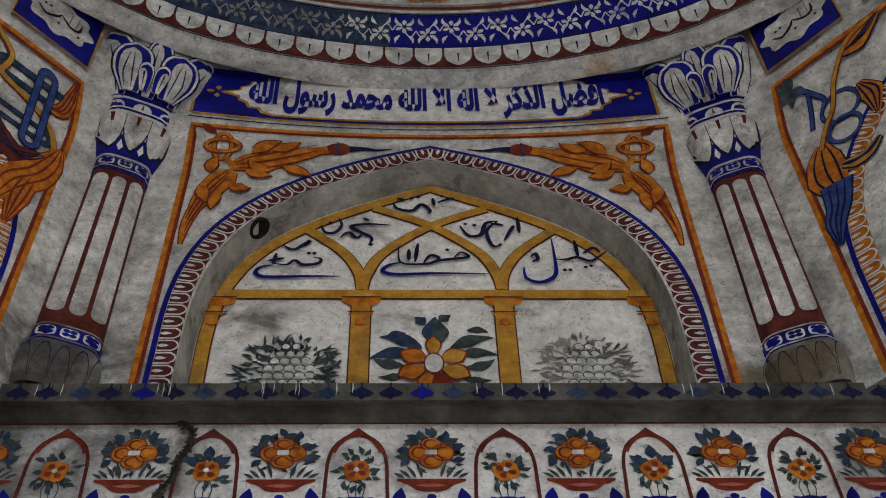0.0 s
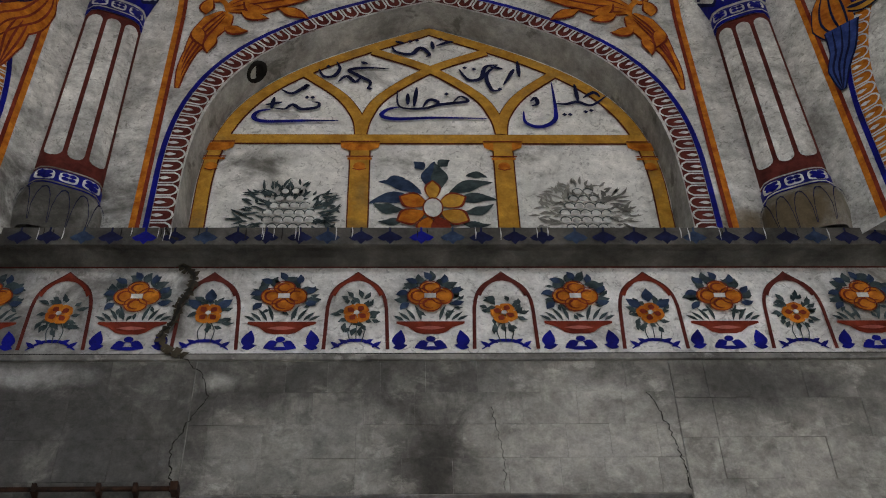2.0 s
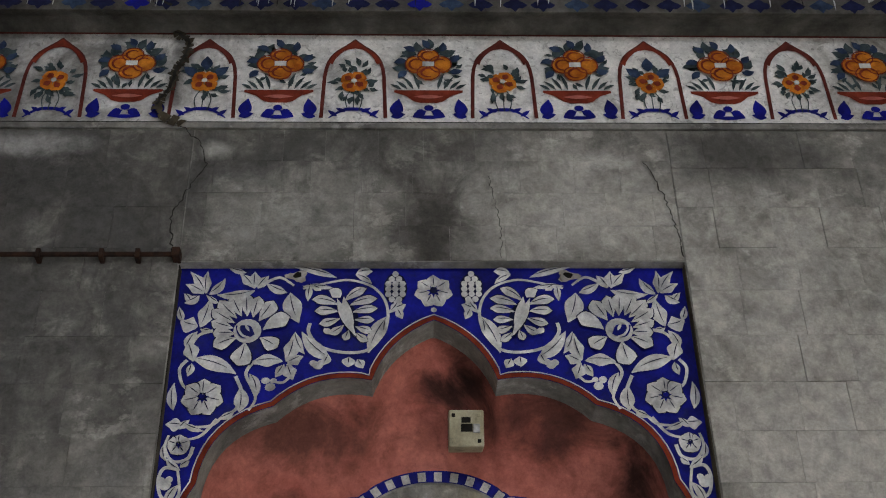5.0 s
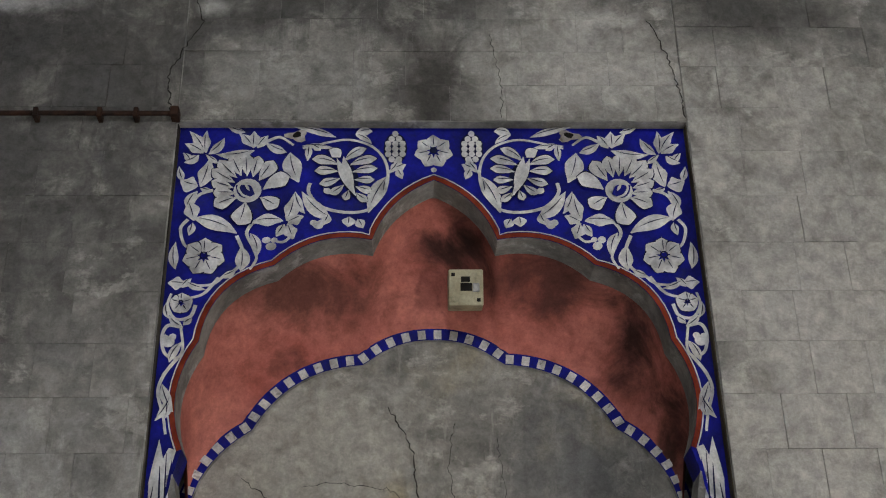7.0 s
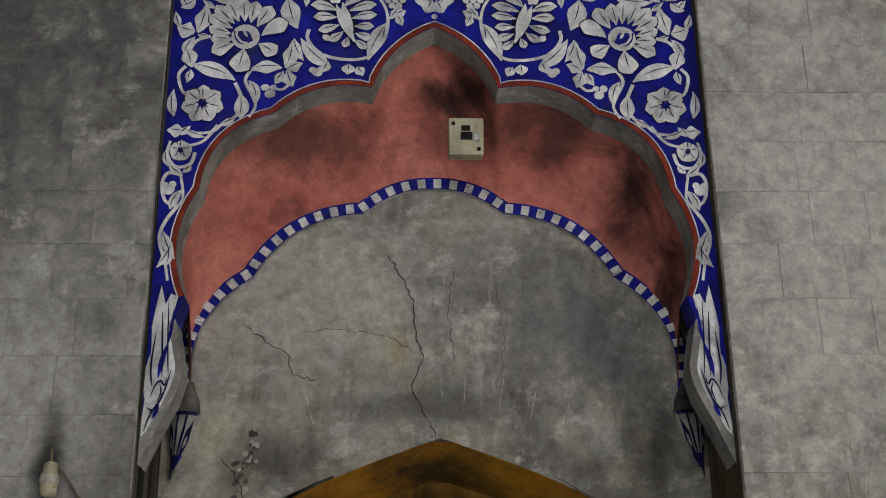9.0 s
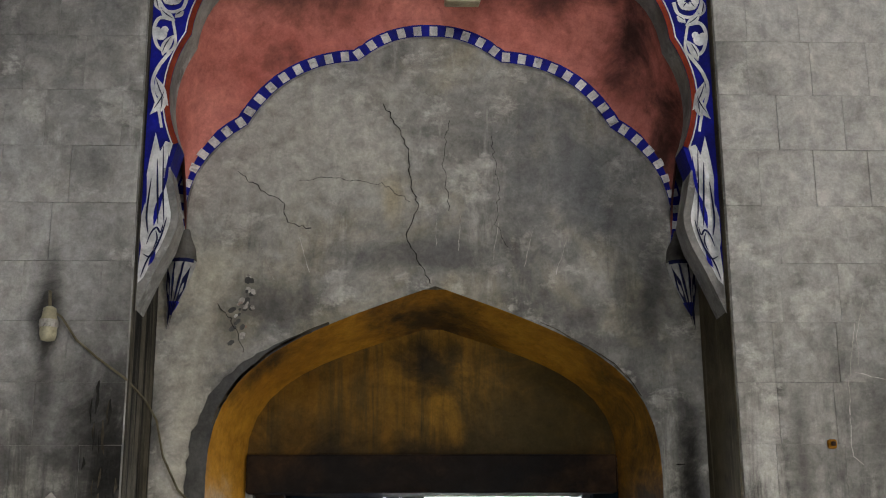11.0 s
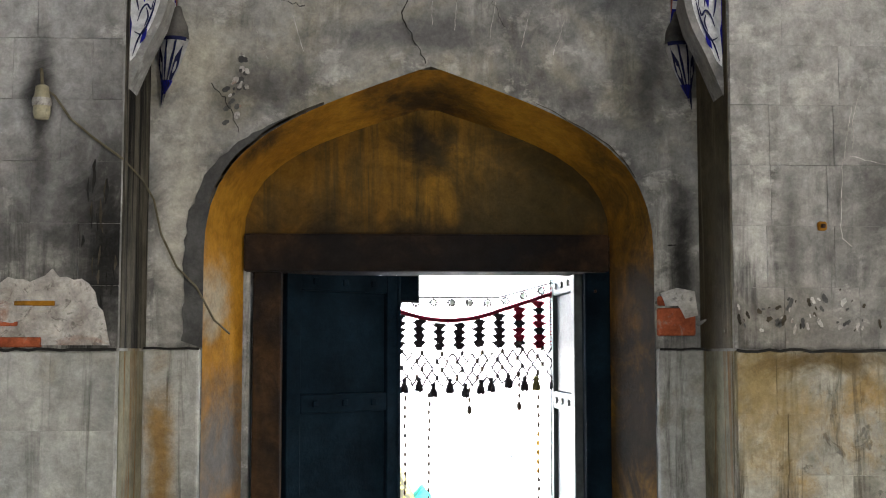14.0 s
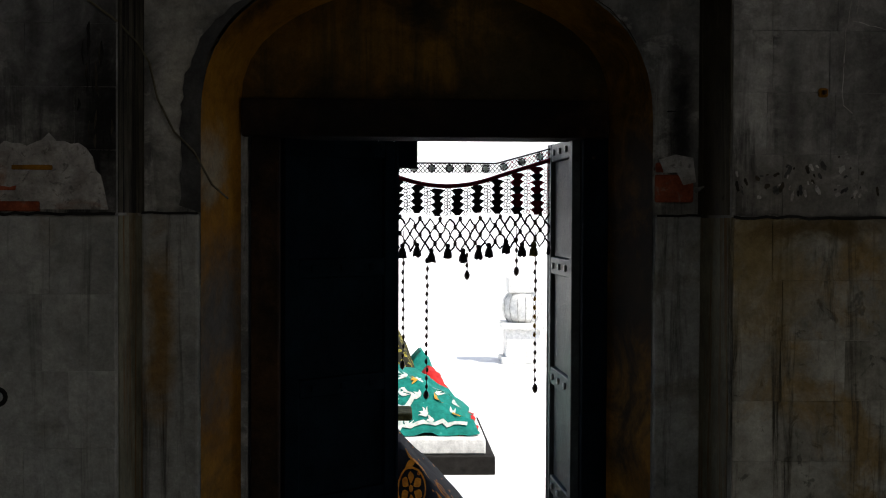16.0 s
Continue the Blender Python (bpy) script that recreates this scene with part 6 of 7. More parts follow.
def pilaster():
    th = empty("pilaster", "fluted whitewashed pilaster with blue lotus capital", "pilaster", group="octagon pilasters")

    def drumlet(name, prof, material, label="", waist=None):
        """Stacked fronts: (width, depth, z)."""
        rows = [[(x, y, z) for x, y in arc_front(w, d)] for w, d, z in prof]
        return loft(name, rows, material, th, label)

    drumlet("base", [(0.34, 0.10, 5.14), (0.37, 0.125, 5.24), (0.36, 0.12, 5.34), (0.315, 0.095, 5.395)], PLASTER, "grey lotus base, paint worn off")
    drumlet("foot_band", [(0.315, 0.095, 5.395), (0.315, 0.10, 5.40), (0.315, 0.10, 5.475), (0.305, 0.092, 5.48)], BLUE, "blue band")
    drumlet("shaft", [(0.305, 0.09, 5.48), (0.295, 0.085, 6.0), (0.285, 0.085, 6.70)], MAROON, "maroon ground between flutes")
    drumlet("neck_band", [(0.285, 0.09, 6.70), (0.29, 0.095, 6.705), (0.29, 0.095, 6.80), (0.29, 0.09, 6.81)], BLUE, "blue band")
    drumlet("cup", [(0.29, 0.09, 6.81), (0.32, 0.115, 6.88), (0.38, 0.16, 6.99), (0.40, 0.17, 7.06), (0.37, 0.16, 7.10), (0.31, 0.11, 7.11)], WHITE, "white lotus cup")
    drumlet("neck", [(0.36, 0.11, 7.11), (0.36, 0.11, 7.20), (0.37, 0.12, 7.22), (0.38, 0.13, 7.24)], WHITE)
    drumlet("capital_ring", [(0.38, 0.13, 7.24), (0.38, 0.135, 7.25), (0.39, 0.14, 7.33), (0.395, 0.14, 7.34)], BLUE)
    drumlet("capital", [(0.42, 0.14, 7.34), (0.54, 0.19, 7.45), (0.60, 0.215, 7.58), (0.63, 0.225, 7.68), (0.67, 0.235, 7.76), (0.70, 0.24, 7.82), (0.65, 0.20, 7.835)], WHITE, "white tulip capital with blue petals")
    drumlet("abacus", [(0.46, 0.19, 7.70), (0.47, 0.20, 7.81), (0.47, 0.20, 7.87), (0.46, 0.19, 7.88)], WHITE)

    def on(prof):
        zs = [p[2] for p in prof]
        return lambda u, z, o=0.0: (u * np.interp(z, zs, [p[0] for p in prof]) / 2, -np.interp(z, zs, [p[1] for p in prof]) * max(0.0, 1 - abs(u) ** 4) ** 0.5 - o, z)
    shaft = on([(0.305, 0.09, 5.48), (0.295, 0.085, 6.0), (0.285, 0.085, 6.72)])
    for k in (-1, 0, 1):
        c = k * 0.60
        ends = [(c + 0.235 * math.cos(t), 5.60 + 0.035 * math.sin(t)) for t in [math.pi + math.pi * j / 6 for j in range(7)]]
        tops = [(c + 0.235 * math.cos(t), 6.62 + 0.035 * math.sin(t)) for t in [math.pi * j / 6 for j in range(7)]]
        bm_ = Sheet(shaft, 0.006)
        bm_.poly(ends + tops)
        bm_.make("flute", WHITE, th)
    for zc, prof in ((5.437, [(0.315, 0.10, 5.39), (0.315, 0.10, 5.48)]), (6.755, [(0.29, 0.095, 6.70), (0.29, 0.095, 6.82)])):
        mp = on(prof)
        for k in (-1, 0, 1):
            c = 0.60 * k
            paint("band_field", th, RELIEF, lambda s: s.poly([(c + 0.25 * (abs(math.cos(t * math.pi / 8)) ** 0.6) * (1 if math.cos(t * math.pi / 8) > 0 else -1), zc + 0.028 * (abs(math.sin(t * math.pi / 8)) ** 0.6) * (1 if math.sin(t * math.pi / 8) > 0 else -1)) for t in range(16)]), mp, 0.003)
            paint("floret", th, BLUE, lambda s: [s.disc(c + a, zc + b, 0.10, 0, 8, 0.11) for a, b in ((0.09, 0.011), (-0.09, 0.011), (0.09, -0.011), (-0.09, -0.011))], mp, 0.006)
        for e in (-0.040, 0.040):
            paint("band_rule", th, WHITE, lambda s: s.ribbon([(-0.95 + 0.19 * k, zc + e) for k in range(11)], 0.008), mp, 0.004)
    cup = on([(0.29, 0.09, 6.81), (0.32, 0.115, 6.88), (0.38, 0.16, 6.99), (0.40, 0.17, 7.06), (0.37, 0.16, 7.10)])
    # blue foot of the cup under hanging white petals with a dark middle rib
    paint("cup_foot", th, BLUE, lambda s: s.grid([[(-0.96 + 0.16 * k, z) for k in range(13)] for z in (6.815, 6.87, 6.93)]), cup, 0.003)
    for c in (-0.66, 0.0, 0.66):
        paint("petal_edge", th, INK, lambda s: s.grid([[(max(-0.98, min(0.98, c + w * q / 4)), z) for q in range(-4, 5)] for w, z in ((0.345, 7.07), (0.345, 6.97), (0.29, 6.91), (0.17, 6.865), (0.02, 6.838))]), cup, 0.005)
        paint("cup_petal", th, WHITE, lambda s: s.grid([[(max(-0.98, min(0.98, c + w * q / 4)), z) for q in range(-4, 5)] for w, z in ((0.32, 7.07), (0.32, 6.97), (0.26, 6.92), (0.15, 6.88), (0.02, 6.855))]), cup, 0.008)
        paint("petal_rib", th, MAROON, lambda s: s.poly([(c - 0.05, 7.06), (c + 0.05, 7.06), (c, 6.91)]), cup, 0.011)
    for c in (-0.33, 0.33):
        paint("cup_bud", th, RELIEF, lambda s: s.poly([(c - 0.10, 6.86), (c, 6.835), (c + 0.10, 6.86), (c, 6.90)]), cup, 0.011)
    ringm = on([(0.38, 0.135, 7.24), (0.39, 0.14, 7.34)])
    for c in (-0.72, 0.0, 0.72):
        paint("ring_petal", th, RELIEF, lambda s: s.poly([(c + 0.25 * math.cos(t * math.pi / 8), 7.258 + 0.055 * math.sin(t * math.pi / 8)) for t in range(9)]), ringm, 0.004)
        paint("petal_rib", th, MAROON, lambda s: s.poly([(c - 0.04, 7.262), (c + 0.04, 7.262), (c, 7.305)]), ringm, 0.007)
    for z in (7.248, 7.330):
        paint("band_rule", th, RELIEF, lambda s: s.ribbon([(-0.95 + 0.19 * k, z) for k in range(11)], 0.012), ringm, 0.005)
    cap = on([(0.42, 0.14, 7.34), (0.54, 0.19, 7.45), (0.60, 0.215, 7.58), (0.63, 0.225, 7.68), (0.67, 0.235, 7.76), (0.70, 0.24, 7.82)])

    def tulip(z0, z1, c0, c1, half, curl=1.6, cut=0.0, tight=1.0):
        """Rounded petal: rows from its foot at c0 to its tip at c1; cut trims the foot, tight its width."""
        rows = []
        for i in range(13):
            v = cut + (1 - cut) * i / 12
            v = min(v, 0.999)
            w = half * tight * (0.62 + 0.38 * math.sin(math.pi * v / 1.1) if v < 0.55 else (1 - ((v - 0.55) / 0.45) ** 2.4) ** 0.5)
            c = c0 + (c1 - c0) * v ** curl
            rows.append([(max(-0.98, min(0.98, c + w * q / 4)), z0 + (z1 - z0) * v) for q in range(-4, 5)])
        return rows
    paint("capital_ground", th, BLUE, lambda s: s.grid([[(w * q / 8, z) for q in range(-8, 9)] for w, z in ((0.95, 7.345), (0.97, 7.45), (0.97, 7.58), (0.92, 7.68), (0.5, 7.73))]), cap, 0.002)
    lift_ = 0.005
    # petals: foot, tip, half width, height, curl
    for c0, c1, half, z1, curl in ((-0.74, -0.80, 0.36, 7.815, 2.2), (0.74, 0.80, 0.36, 7.815, 2.2), (0.0, 0.0, 0.22, 7.80, 1.0), (-0.44, -0.40, 0.34, 7.69, 1.2), (0.44, 0.40, 0.34, 7.69, 1.2), (-0.14, -0.16, 0.14, 7.53, 1.0), (0.14, 0.16, 0.14, 7.53, 1.0)):
        g = 1 if c0 > 0 else -1
        layers = (("petal_edge", INK, 0.0, 0.006, 0.0, 1.10), ("tulip_petal", RELIEF, 0.0, 0.0, 0.002, 1.0), ("petal_inner", BLUE, 0.0, -0.02, 0.004, 0.88), ("petal_face", WHITE, 0.05 * g, -0.055, 0.006, 0.56))
        for name_, m_, side_, top_, up_, tight_ in layers:
            sh = Sheet(cap, lift_ + up_)
            sh.grid(tulip(7.345, z1 + top_, c0 + side_, c1 + side_, half, curl, 0.0, tight_))
            sh.make(name_, m_, th)
        for q in (-0.22, 0.2) if half > 0.25 else (0.0,):
            sh = Sheet(cap, lift_ + 0.008)
            sh.ribbon(curve([(c0 + 0.05 * g + q * half, 7.36), (c0 + 0.05 * g + q * 1.2 * half, 7.44), (c1 + 0.05 * g + q * half * 0.5, z1 - 0.10)], 6), 0.026, 0, True)
            sh.make("petal_vein", INK, th)
        lift_ += 0.010
    base = on([(0.34, 0.10, 5.14), (0.37, 0.125, 5.24), (0.36, 0.12, 5.34), (0.315, 0.095, 5.395)])
    for k in range(-2, 3):
        paint("base_petal", th, INK, lambda s: s.ribbon([(0.42 * k + 0.2 * math.cos(t * math.pi / 8), 5.16 + 0.19 * math.sin(t * math.pi / 8)) for t in range(9)], 0.012), base, 0.003)
    for ob in th.children:
        for v in ob.data.vertices:
            v.co.z -= 0.07 * min(1.0, max(0.0, v.co.z - 5.6)) + 0.075 * min(1.0, max(0.0, v.co.z - 7.12) / 0.11)
    return th


pil = pilaster()
at = lambda g: Matrix.Translation((UX + g * (CORNER - 0.012), FACE - 0.03, 0)) @ pose(0, 0, 0, 0, 0, -22.5 * g)
pil.matrix_basis = at(-1)
copy_thing(pil, at(1))

# ---- ring ledge petals, drum band and dome paintings ----
def ring_map(push):
    return lambda a, z, o=0.0: ring_pt(math.pi / 2 - a, plan_r(math.pi / 2 - a, push + o), z)


RM = ring_map(0.13)
ledge = empty("petal_ring", "ring of white lotus petals on maroon under the drum", "wall painting")
paint("ring_ground", ledge, MAROON, lambda s: s.grid([[(-0.8 + 0.04 * k, z) for k in range(41)] for z in (7.62, 7.825)]), RM, 0.004)
for k in range(-17, 18):
    a = k * 0.0462
    w = 0.0213
    pet = [(a - w, 7.828), (a - w, 7.74), (a - w * 0.85, 7.69), (a - w * 0.45, 7.652), (a, 7.632), (a + w * 0.45, 7.652), (a + w * 0.85, 7.69), (a + w, 7.74), (a + w, 7.828)]
    paint("petal", ledge, RELIEF, lambda s: s.poly(pet), RM, 0.009)
    paint("petal_vein", ledge, INK, lambda s: s.poly([(a - 0.0016, 7.76), (a + 0.0016, 7.76), (a + 0.0004, 7.66), (a - 0.0004, 7.66)]), RM, 0.013)
paint("ring_rule", ledge, INK, lambda s: s.ribbon([(-0.8 + 0.02 * k, 7.606) for k in range(81)], 0.008), RM, 0.004)

BM_ = lambda a, z, o=0.0: ring_pt(math.pi / 2 - a, plan_r(math.pi / 2 - a, float(np.interp(z, [7.85, 7.95, 8.10, 8.30], [0.05, 0.08, 0.12, 0.17])) + o), z)
scroll = empty("scroll_band", "blue and grey arabesque band round the drum", "wall painting")
paint("band_ground", scroll, BLUE, lambda s: s.grid([[(-0.06 + 0.03 * k, z) for k in range(27)] for z in (7.94, 8.02, 8.10, 8.20)]), BM_, 0.004)
paint("band_ground", scroll, SLATE, lambda s: s.grid([[(-0.74 + 0.034 * k, z) for k in range(21)] for z in (7.94, 8.02, 8.10, 8.20)]), BM_, 0.003, "faded slate grey ground")
for k in range(-19, 20):
    a = 0.038 * k
    NAR = lambda u, z, o=0.0, a=a: BM_(a + (u - a) / 3.5, z, o)
    m = RELIEF if k > -4 else PLASTER
    paint("arabesque_star", scroll, m, lambda s: s.bloom(a, 8.07 + (0.03 if k % 2 else -0.03), 0.055, 6, 0.026, 0.2), NAR, 0.008)
    for g in (-1, 1):
        for e in (-1, 1):
            paint("arabesque_leaf", scroll, m, lambda s: s.leaf(a + g * 0.02, 8.07 + e * 0.04, 90 - 90 * g + 35 * e * g, 0.075, 0.022, 70 * e * g, 0, 2), NAR, 0.008)
    paint("arabesque_vine", scroll, m, lambda s: s.ribbon(curve([(a - 0.066, 8.07), (a - 0.03, 8.12 if k % 2 else 8.02), (a + 0.03, 8.02 if k % 2 else 8.12), (a + 0.066, 8.07)], 5), 0.008), NAR, 0.007)
for z, m, w in ((7.935, INK, 0.012), (8.205, INK, 0.012), (8.23, WHITE, 0.02), (8.262, RUST, 0.02)):
    paint("band_rule", scroll, m, lambda s: s.ribbon([(-0.8 + 0.02 * k, z) for k in range(81)], w), BM_, 0.006)
rings = empty("dome_painting", "orange, gold and blue flowers painted round the dome foot", "wall painting")
DM = lambda a, z, o=0.0: ring_pt(math.pi / 2 - a, 3.52 * math.cos(math.asin(min(1, max(0.0, (z - 8.30) / 2.9)))) + 0.02 - 0.01 - o, z)
for k in range(-6, 7):
    a = 0.13 * k
    N2 = lambda u, z, o=0.0, a=a: DM(a + (u - a) / 3.5, z, o)
    paint("flower", rings, (ORANGE, RUST, GOLD)[k % 3], lambda s: (s.bloom(a, 8.46, 0.11, 7, 0.07, 0.2), s.leaf(a - 0.05, 8.35, 150, 0.15, 0.05, -30), s.leaf(a + 0.05, 8.35, 30, 0.15, 0.05, 30)), N2, 0.006)
    paint("leaf", rings, BLUE, lambda s: (s.leaf(a - 0.10, 8.40, 110, 0.14, 0.05, 30), s.leaf(a + 0.10, 8.40, 70, 0.14, 0.05, -30)), N2, 0.004)

# ---- blind window painting ----
WM = plane(WIN, UX)
win = empty("painted_window", "painted ochre window tracery on whitewash with flowers", "wall painting")


laid = [0]


def tracery(name, pts, w=0.05):
    laid[0] += 1
    paint("tracery_edge", win, MAROON, lambda s: s.ribbon(pts, w + 0.012), WM, 0.002 + 0.0003 * laid[0])
    paint(name, win, GOLD, lambda s: s.ribbon(pts, w), WM, 0.006 + 0.0004 * laid[0])


outer = [(-1.005, 5.12)] + [(u * 0.971, z - 0.035) for u, z in pointed(1.035, 5.70, 6.945, 0.58, 0.68, 24, 0.27)] + [(1.005, 5.12)]
tracery("outer_arch", outer, 0.058)
tracery("transom", [(-0.97 + 0.097 * k, 6.055) for k in range(21)], 0.06)
for g in (-1, 1):
    tracery("arch_rib", curve([(g * 0.325, 6.09), (g * 0.30, 6.22), (g * 0.22, 6.38), (0.0, 6.585), (-g * 0.28, 6.735)], 8), 0.05)
    tracery("arch_rib", curve([(g * 0.325, 6.09), (g * 0.345, 6.22), (g * 0.43, 6.38), (g * 0.60, 6.55)], 8), 0.05)
    tracery("colonnette", [(g * 0.325, 6.03), (g * 0.325, 5.6), (g * 0.325, 5.12)], 0.085)
    for u in (g * 0.325, g * 0.985):
        paint("capital", win, ORANGE, lambda s: (s.poly([(u - 0.09, 6.025), (u + 0.09, 6.025), (u + 0.085, 5.99), (u + 0.05, 5.97), (u - 0.05, 5.97), (u - 0.085, 5.99)]), s.poly([(u - 0.055, 5.92), (u + 0.055, 5.92), (u + 0.055, 5.905), (u - 0.055, 5.905)]), s.disc(u, 5.86, 0.028, 0, 10)), WM, 0.009)
        paint("capital_line", win, RUST, lambda s: (s.ribbon([(u - 0.09, 6.03), (u + 0.09, 6.03)], 0.008), s.ribbon([(u - 0.06, 5.925), (u + 0.06, 5.925)], 0.008), s.ribbon([(u - 0.03, 5.84), (u, 5.83), (u + 0.03, 5.84)], 0.006)), WM, 0.012)
# brushed words, one to a cell: long stroke, short strokes, dots
for tone, (long_, short, dots) in zip((BLUE, BLUE, BLUE, INK, INK, INK), (
    ([(-0.431, 6.180), (-0.589, 6.180), (-0.773, 6.175), (-0.826, 6.205), (-0.806, 6.248), (-0.749, 6.265)],
     [[(-0.755, 6.278), (-0.688, 6.265), (-0.650, 6.299), (-0.608, 6.265), (-0.536, 6.278), (-0.528, 6.312), (-0.563, 6.321)], [(-0.740, 6.356), (-0.749, 6.269)], [(-0.778, 6.295), (-0.699, 6.317)], [(-0.712, 6.418), (-0.656, 6.387), (-0.587, 6.455), (-0.609, 6.410)]],
     [(-0.559, 6.356), (-0.586, 6.356)]),
    ([(0.264, 6.200), (0.019, 6.205), (-0.167, 6.196), (-0.231, 6.222), (-0.199, 6.269), (-0.141, 6.286)],
     [[(-0.157, 6.410), (-0.146, 6.286), (-0.033, 6.273), (0.034, 6.300), (0.102, 6.313), (0.178, 6.330), (0.142, 6.366), (0.102, 6.313)], [(-0.064, 6.437), (-0.079, 6.286)], [(-0.039, 6.278), (-0.006, 6.339), (0.035, 6.321), (0.015, 6.282)], [(-0.108, 6.300), (-0.108, 6.388)]],
     [(0.077, 6.383)]),
    ([(0.587, 6.479), (0.591, 6.278), (0.577, 6.183), (0.507, 6.137), (0.443, 6.171), (0.438, 6.252)],
     [[(0.594, 6.313), (0.643, 6.308), (0.699, 6.326), (0.764, 6.300), (0.846, 6.375)], [(0.697, 6.465), (0.704, 6.322)], [(0.729, 6.357), (0.784, 6.402), (0.812, 6.366)], [(0.476, 6.330), (0.500, 6.357), (0.508, 6.313), (0.479, 6.295)]],
     [(0.630, 6.230), (0.657, 6.230), (0.732, 6.252), (0.759, 6.261)]),
    ([(-0.197, 6.584), (-0.308, 6.593), (-0.391, 6.574), (-0.346, 6.528), (-0.289, 6.478), (-0.304, 6.419)],
     [[(-0.541, 6.583), (-0.516, 6.523), (-0.467, 6.523), (-0.439, 6.583), (-0.455, 6.640)], [(-0.443, 6.477), (-0.403, 6.523), (-0.361, 6.477), (-0.334, 6.519)], [(-0.337, 6.640), (-0.303, 6.621)]],
     [(-0.495, 6.602), (-0.291, 6.423)]),
    ([(0.143, 6.584), (0.185, 6.501), (0.246, 6.510), (0.273, 6.603), (0.335, 6.622)],
     [[(0.335, 6.622), (0.275, 6.538), (0.297, 6.419), (0.346, 6.424)], [(0.433, 6.651), (0.435, 6.520)], [(0.354, 6.455), (0.399, 6.557), (0.412, 6.585)], [(0.295, 6.603), (0.361, 6.585)]],
     [(0.171, 6.594), (0.216, 6.584), (0.335, 6.424)]),
    ([(-0.187, 6.775), (-0.164, 6.726), (-0.091, 6.707), (-0.045, 6.761), (-0.000, 6.708), (-0.017, 6.683)],
     [[(0.013, 6.815), (0.020, 6.746)], [(0.035, 6.776), (0.087, 6.805), (0.122, 6.815)], [(-0.170, 6.814), (-0.125, 6.795)]],
     [(0.059, 6.835), (-0.096, 6.815), (-0.061, 6.825)]))):
    paint("script_stroke", win, tone, lambda s: s.ribbon(curve(long_, 7), 0.024, 0, True), WM, 0.012)
    for line in short:
        paint("script_stroke", win, INK, lambda s: s.ribbon(curve(line, 6), 0.021, 0, True), WM, 0.013)
    for u, z in dots:
        paint("script_dot", win, INK, lambda s: s.disc(u, z, 0.013, 0, 4), WM, 0.013)
# centre flower with slate leaves, faded bouquets beside
for k, (u, z, a, l, w) in enumerate(((.02, 5.60, 25, .13, .085), (-.02, 5.60, 155, .13, .085), (.03, 5.56, -25, .13, .085), (-.03, 5.56, 205, .13, .085), (.015, 5.53, -75, .11, .07), (-.015, 5.53, 255, .11, .07), (0, 5.62, 90, .13, .06))):
    paint("flower_outline", win, RUST, lambda s: s.leaf(u, z, a, l * 1.08, w * 1.25, 0, 0, 0, 0, 9, 0.62), WM, 0.009 + 0.001 * k)
    paint("flower", win, ORANGE if k % 2 else GOLD, lambda s: s.leaf(u, z, a, l, w, 0, 0, 0, 0, 9, 0.62), WM, 0.0095 + 0.001 * k)
paint("flower_outline", win, RUST, lambda s: s.disc(0.0, 5.575, 0.046, 0, 16, 1.5), WM, 0.018)
paint("flower_heart", win, RELIEF, lambda s: s.disc(0.0, 5.575, 0.039, 0, 16, 1.5), WM, 0.020)
for u, z, a, l, w, b, m in ((.0, 5.70, 100, .20, .09, -30, SLATE), (.02, 5.70, 75, .19, .08, 40, TEAL), (-.05, 5.68, 135, .21, .08, 50, SLATE), (-.07, 5.64, 160, .22, .08, 60, SLATE), (.07, 5.67, 45, .22, .08, -50, TEAL), (.09, 5.63, 25, .20, .07, -50, TEAL),
                            (-.12, 5.78, 170, .10, .05, 60, SLATE), (.15, 5.80, 20, .10, .05, -60, TEAL), (-.13, 5.58, 185, .14, .07, -50, TEAL), (.13, 5.56, 0, .15, .06, 50, TEAL), (-.12, 5.52, 205, .12, .05, -40, TEAL), (.12, 5.50, -25, .13, .05, 40, TEAL), (-.04, 5.84, 110, .07, .06, 40, SLATE), (.03, 5.86, 60, .07, .06, -40, TEAL)):
    paint("leaf", win, m, lambda s: s.leaf(u, z, a, l, w, b, 0, 2), WM, 0.005)
for c, seed, m in ((-0.62, 3, TEAL), (0.66, 5, PLASTER)):
    r = random.Random(seed)
    def bouquet(s):
        for k in range(150):
            a, d = r.uniform(-30, 210), r.uniform(0.10, 0.20)
            s.leaf(c + d * math.cos(radians(a)), 5.52 + 1.15 * d * math.sin(radians(a)), a + r.uniform(-50, 50), r.uniform(0.03, 0.08), 0.013, r.uniform(-60, 60))
    paint("foliage", win, m, bouquet, WM, 0.005)
    paint("fruit_outline", win, TEAL, lambda s: [s.ribbon(circle(c + (k - (n - 1) / 2) * 0.045, 5.46 + 0.045 * row, 0.022, 20, 200, 8), 0.005) for row, n in enumerate((4, 5, 5, 4, 3, 2)) for k in range(n)], WM, 0.012)
    paint("fruit_cluster", win, RELIEF, lambda s: [s.disc(c + (k - (n - 1) / 2) * 0.045, 5.46 + 0.045 * row, 0.016, 0.001 * row, 9) for row, n in enumerate((4, 5, 5, 4, 3, 2)) for k in range(n)], WM, 0.008)
# the hole's shaded inside is a black-coloured cap
hole = empty("wall_hole", "round black hole in the niche plaster", "hole")
bm = bmesh.new()
turned(bm, [(0.052, -0.02), (0.058, 0.0), (0.045, 0.012), (0.040, -0.015)], 0, 0, 16)
bmesh.ops.recalc_face_normals(bm, faces=bm.faces[:])
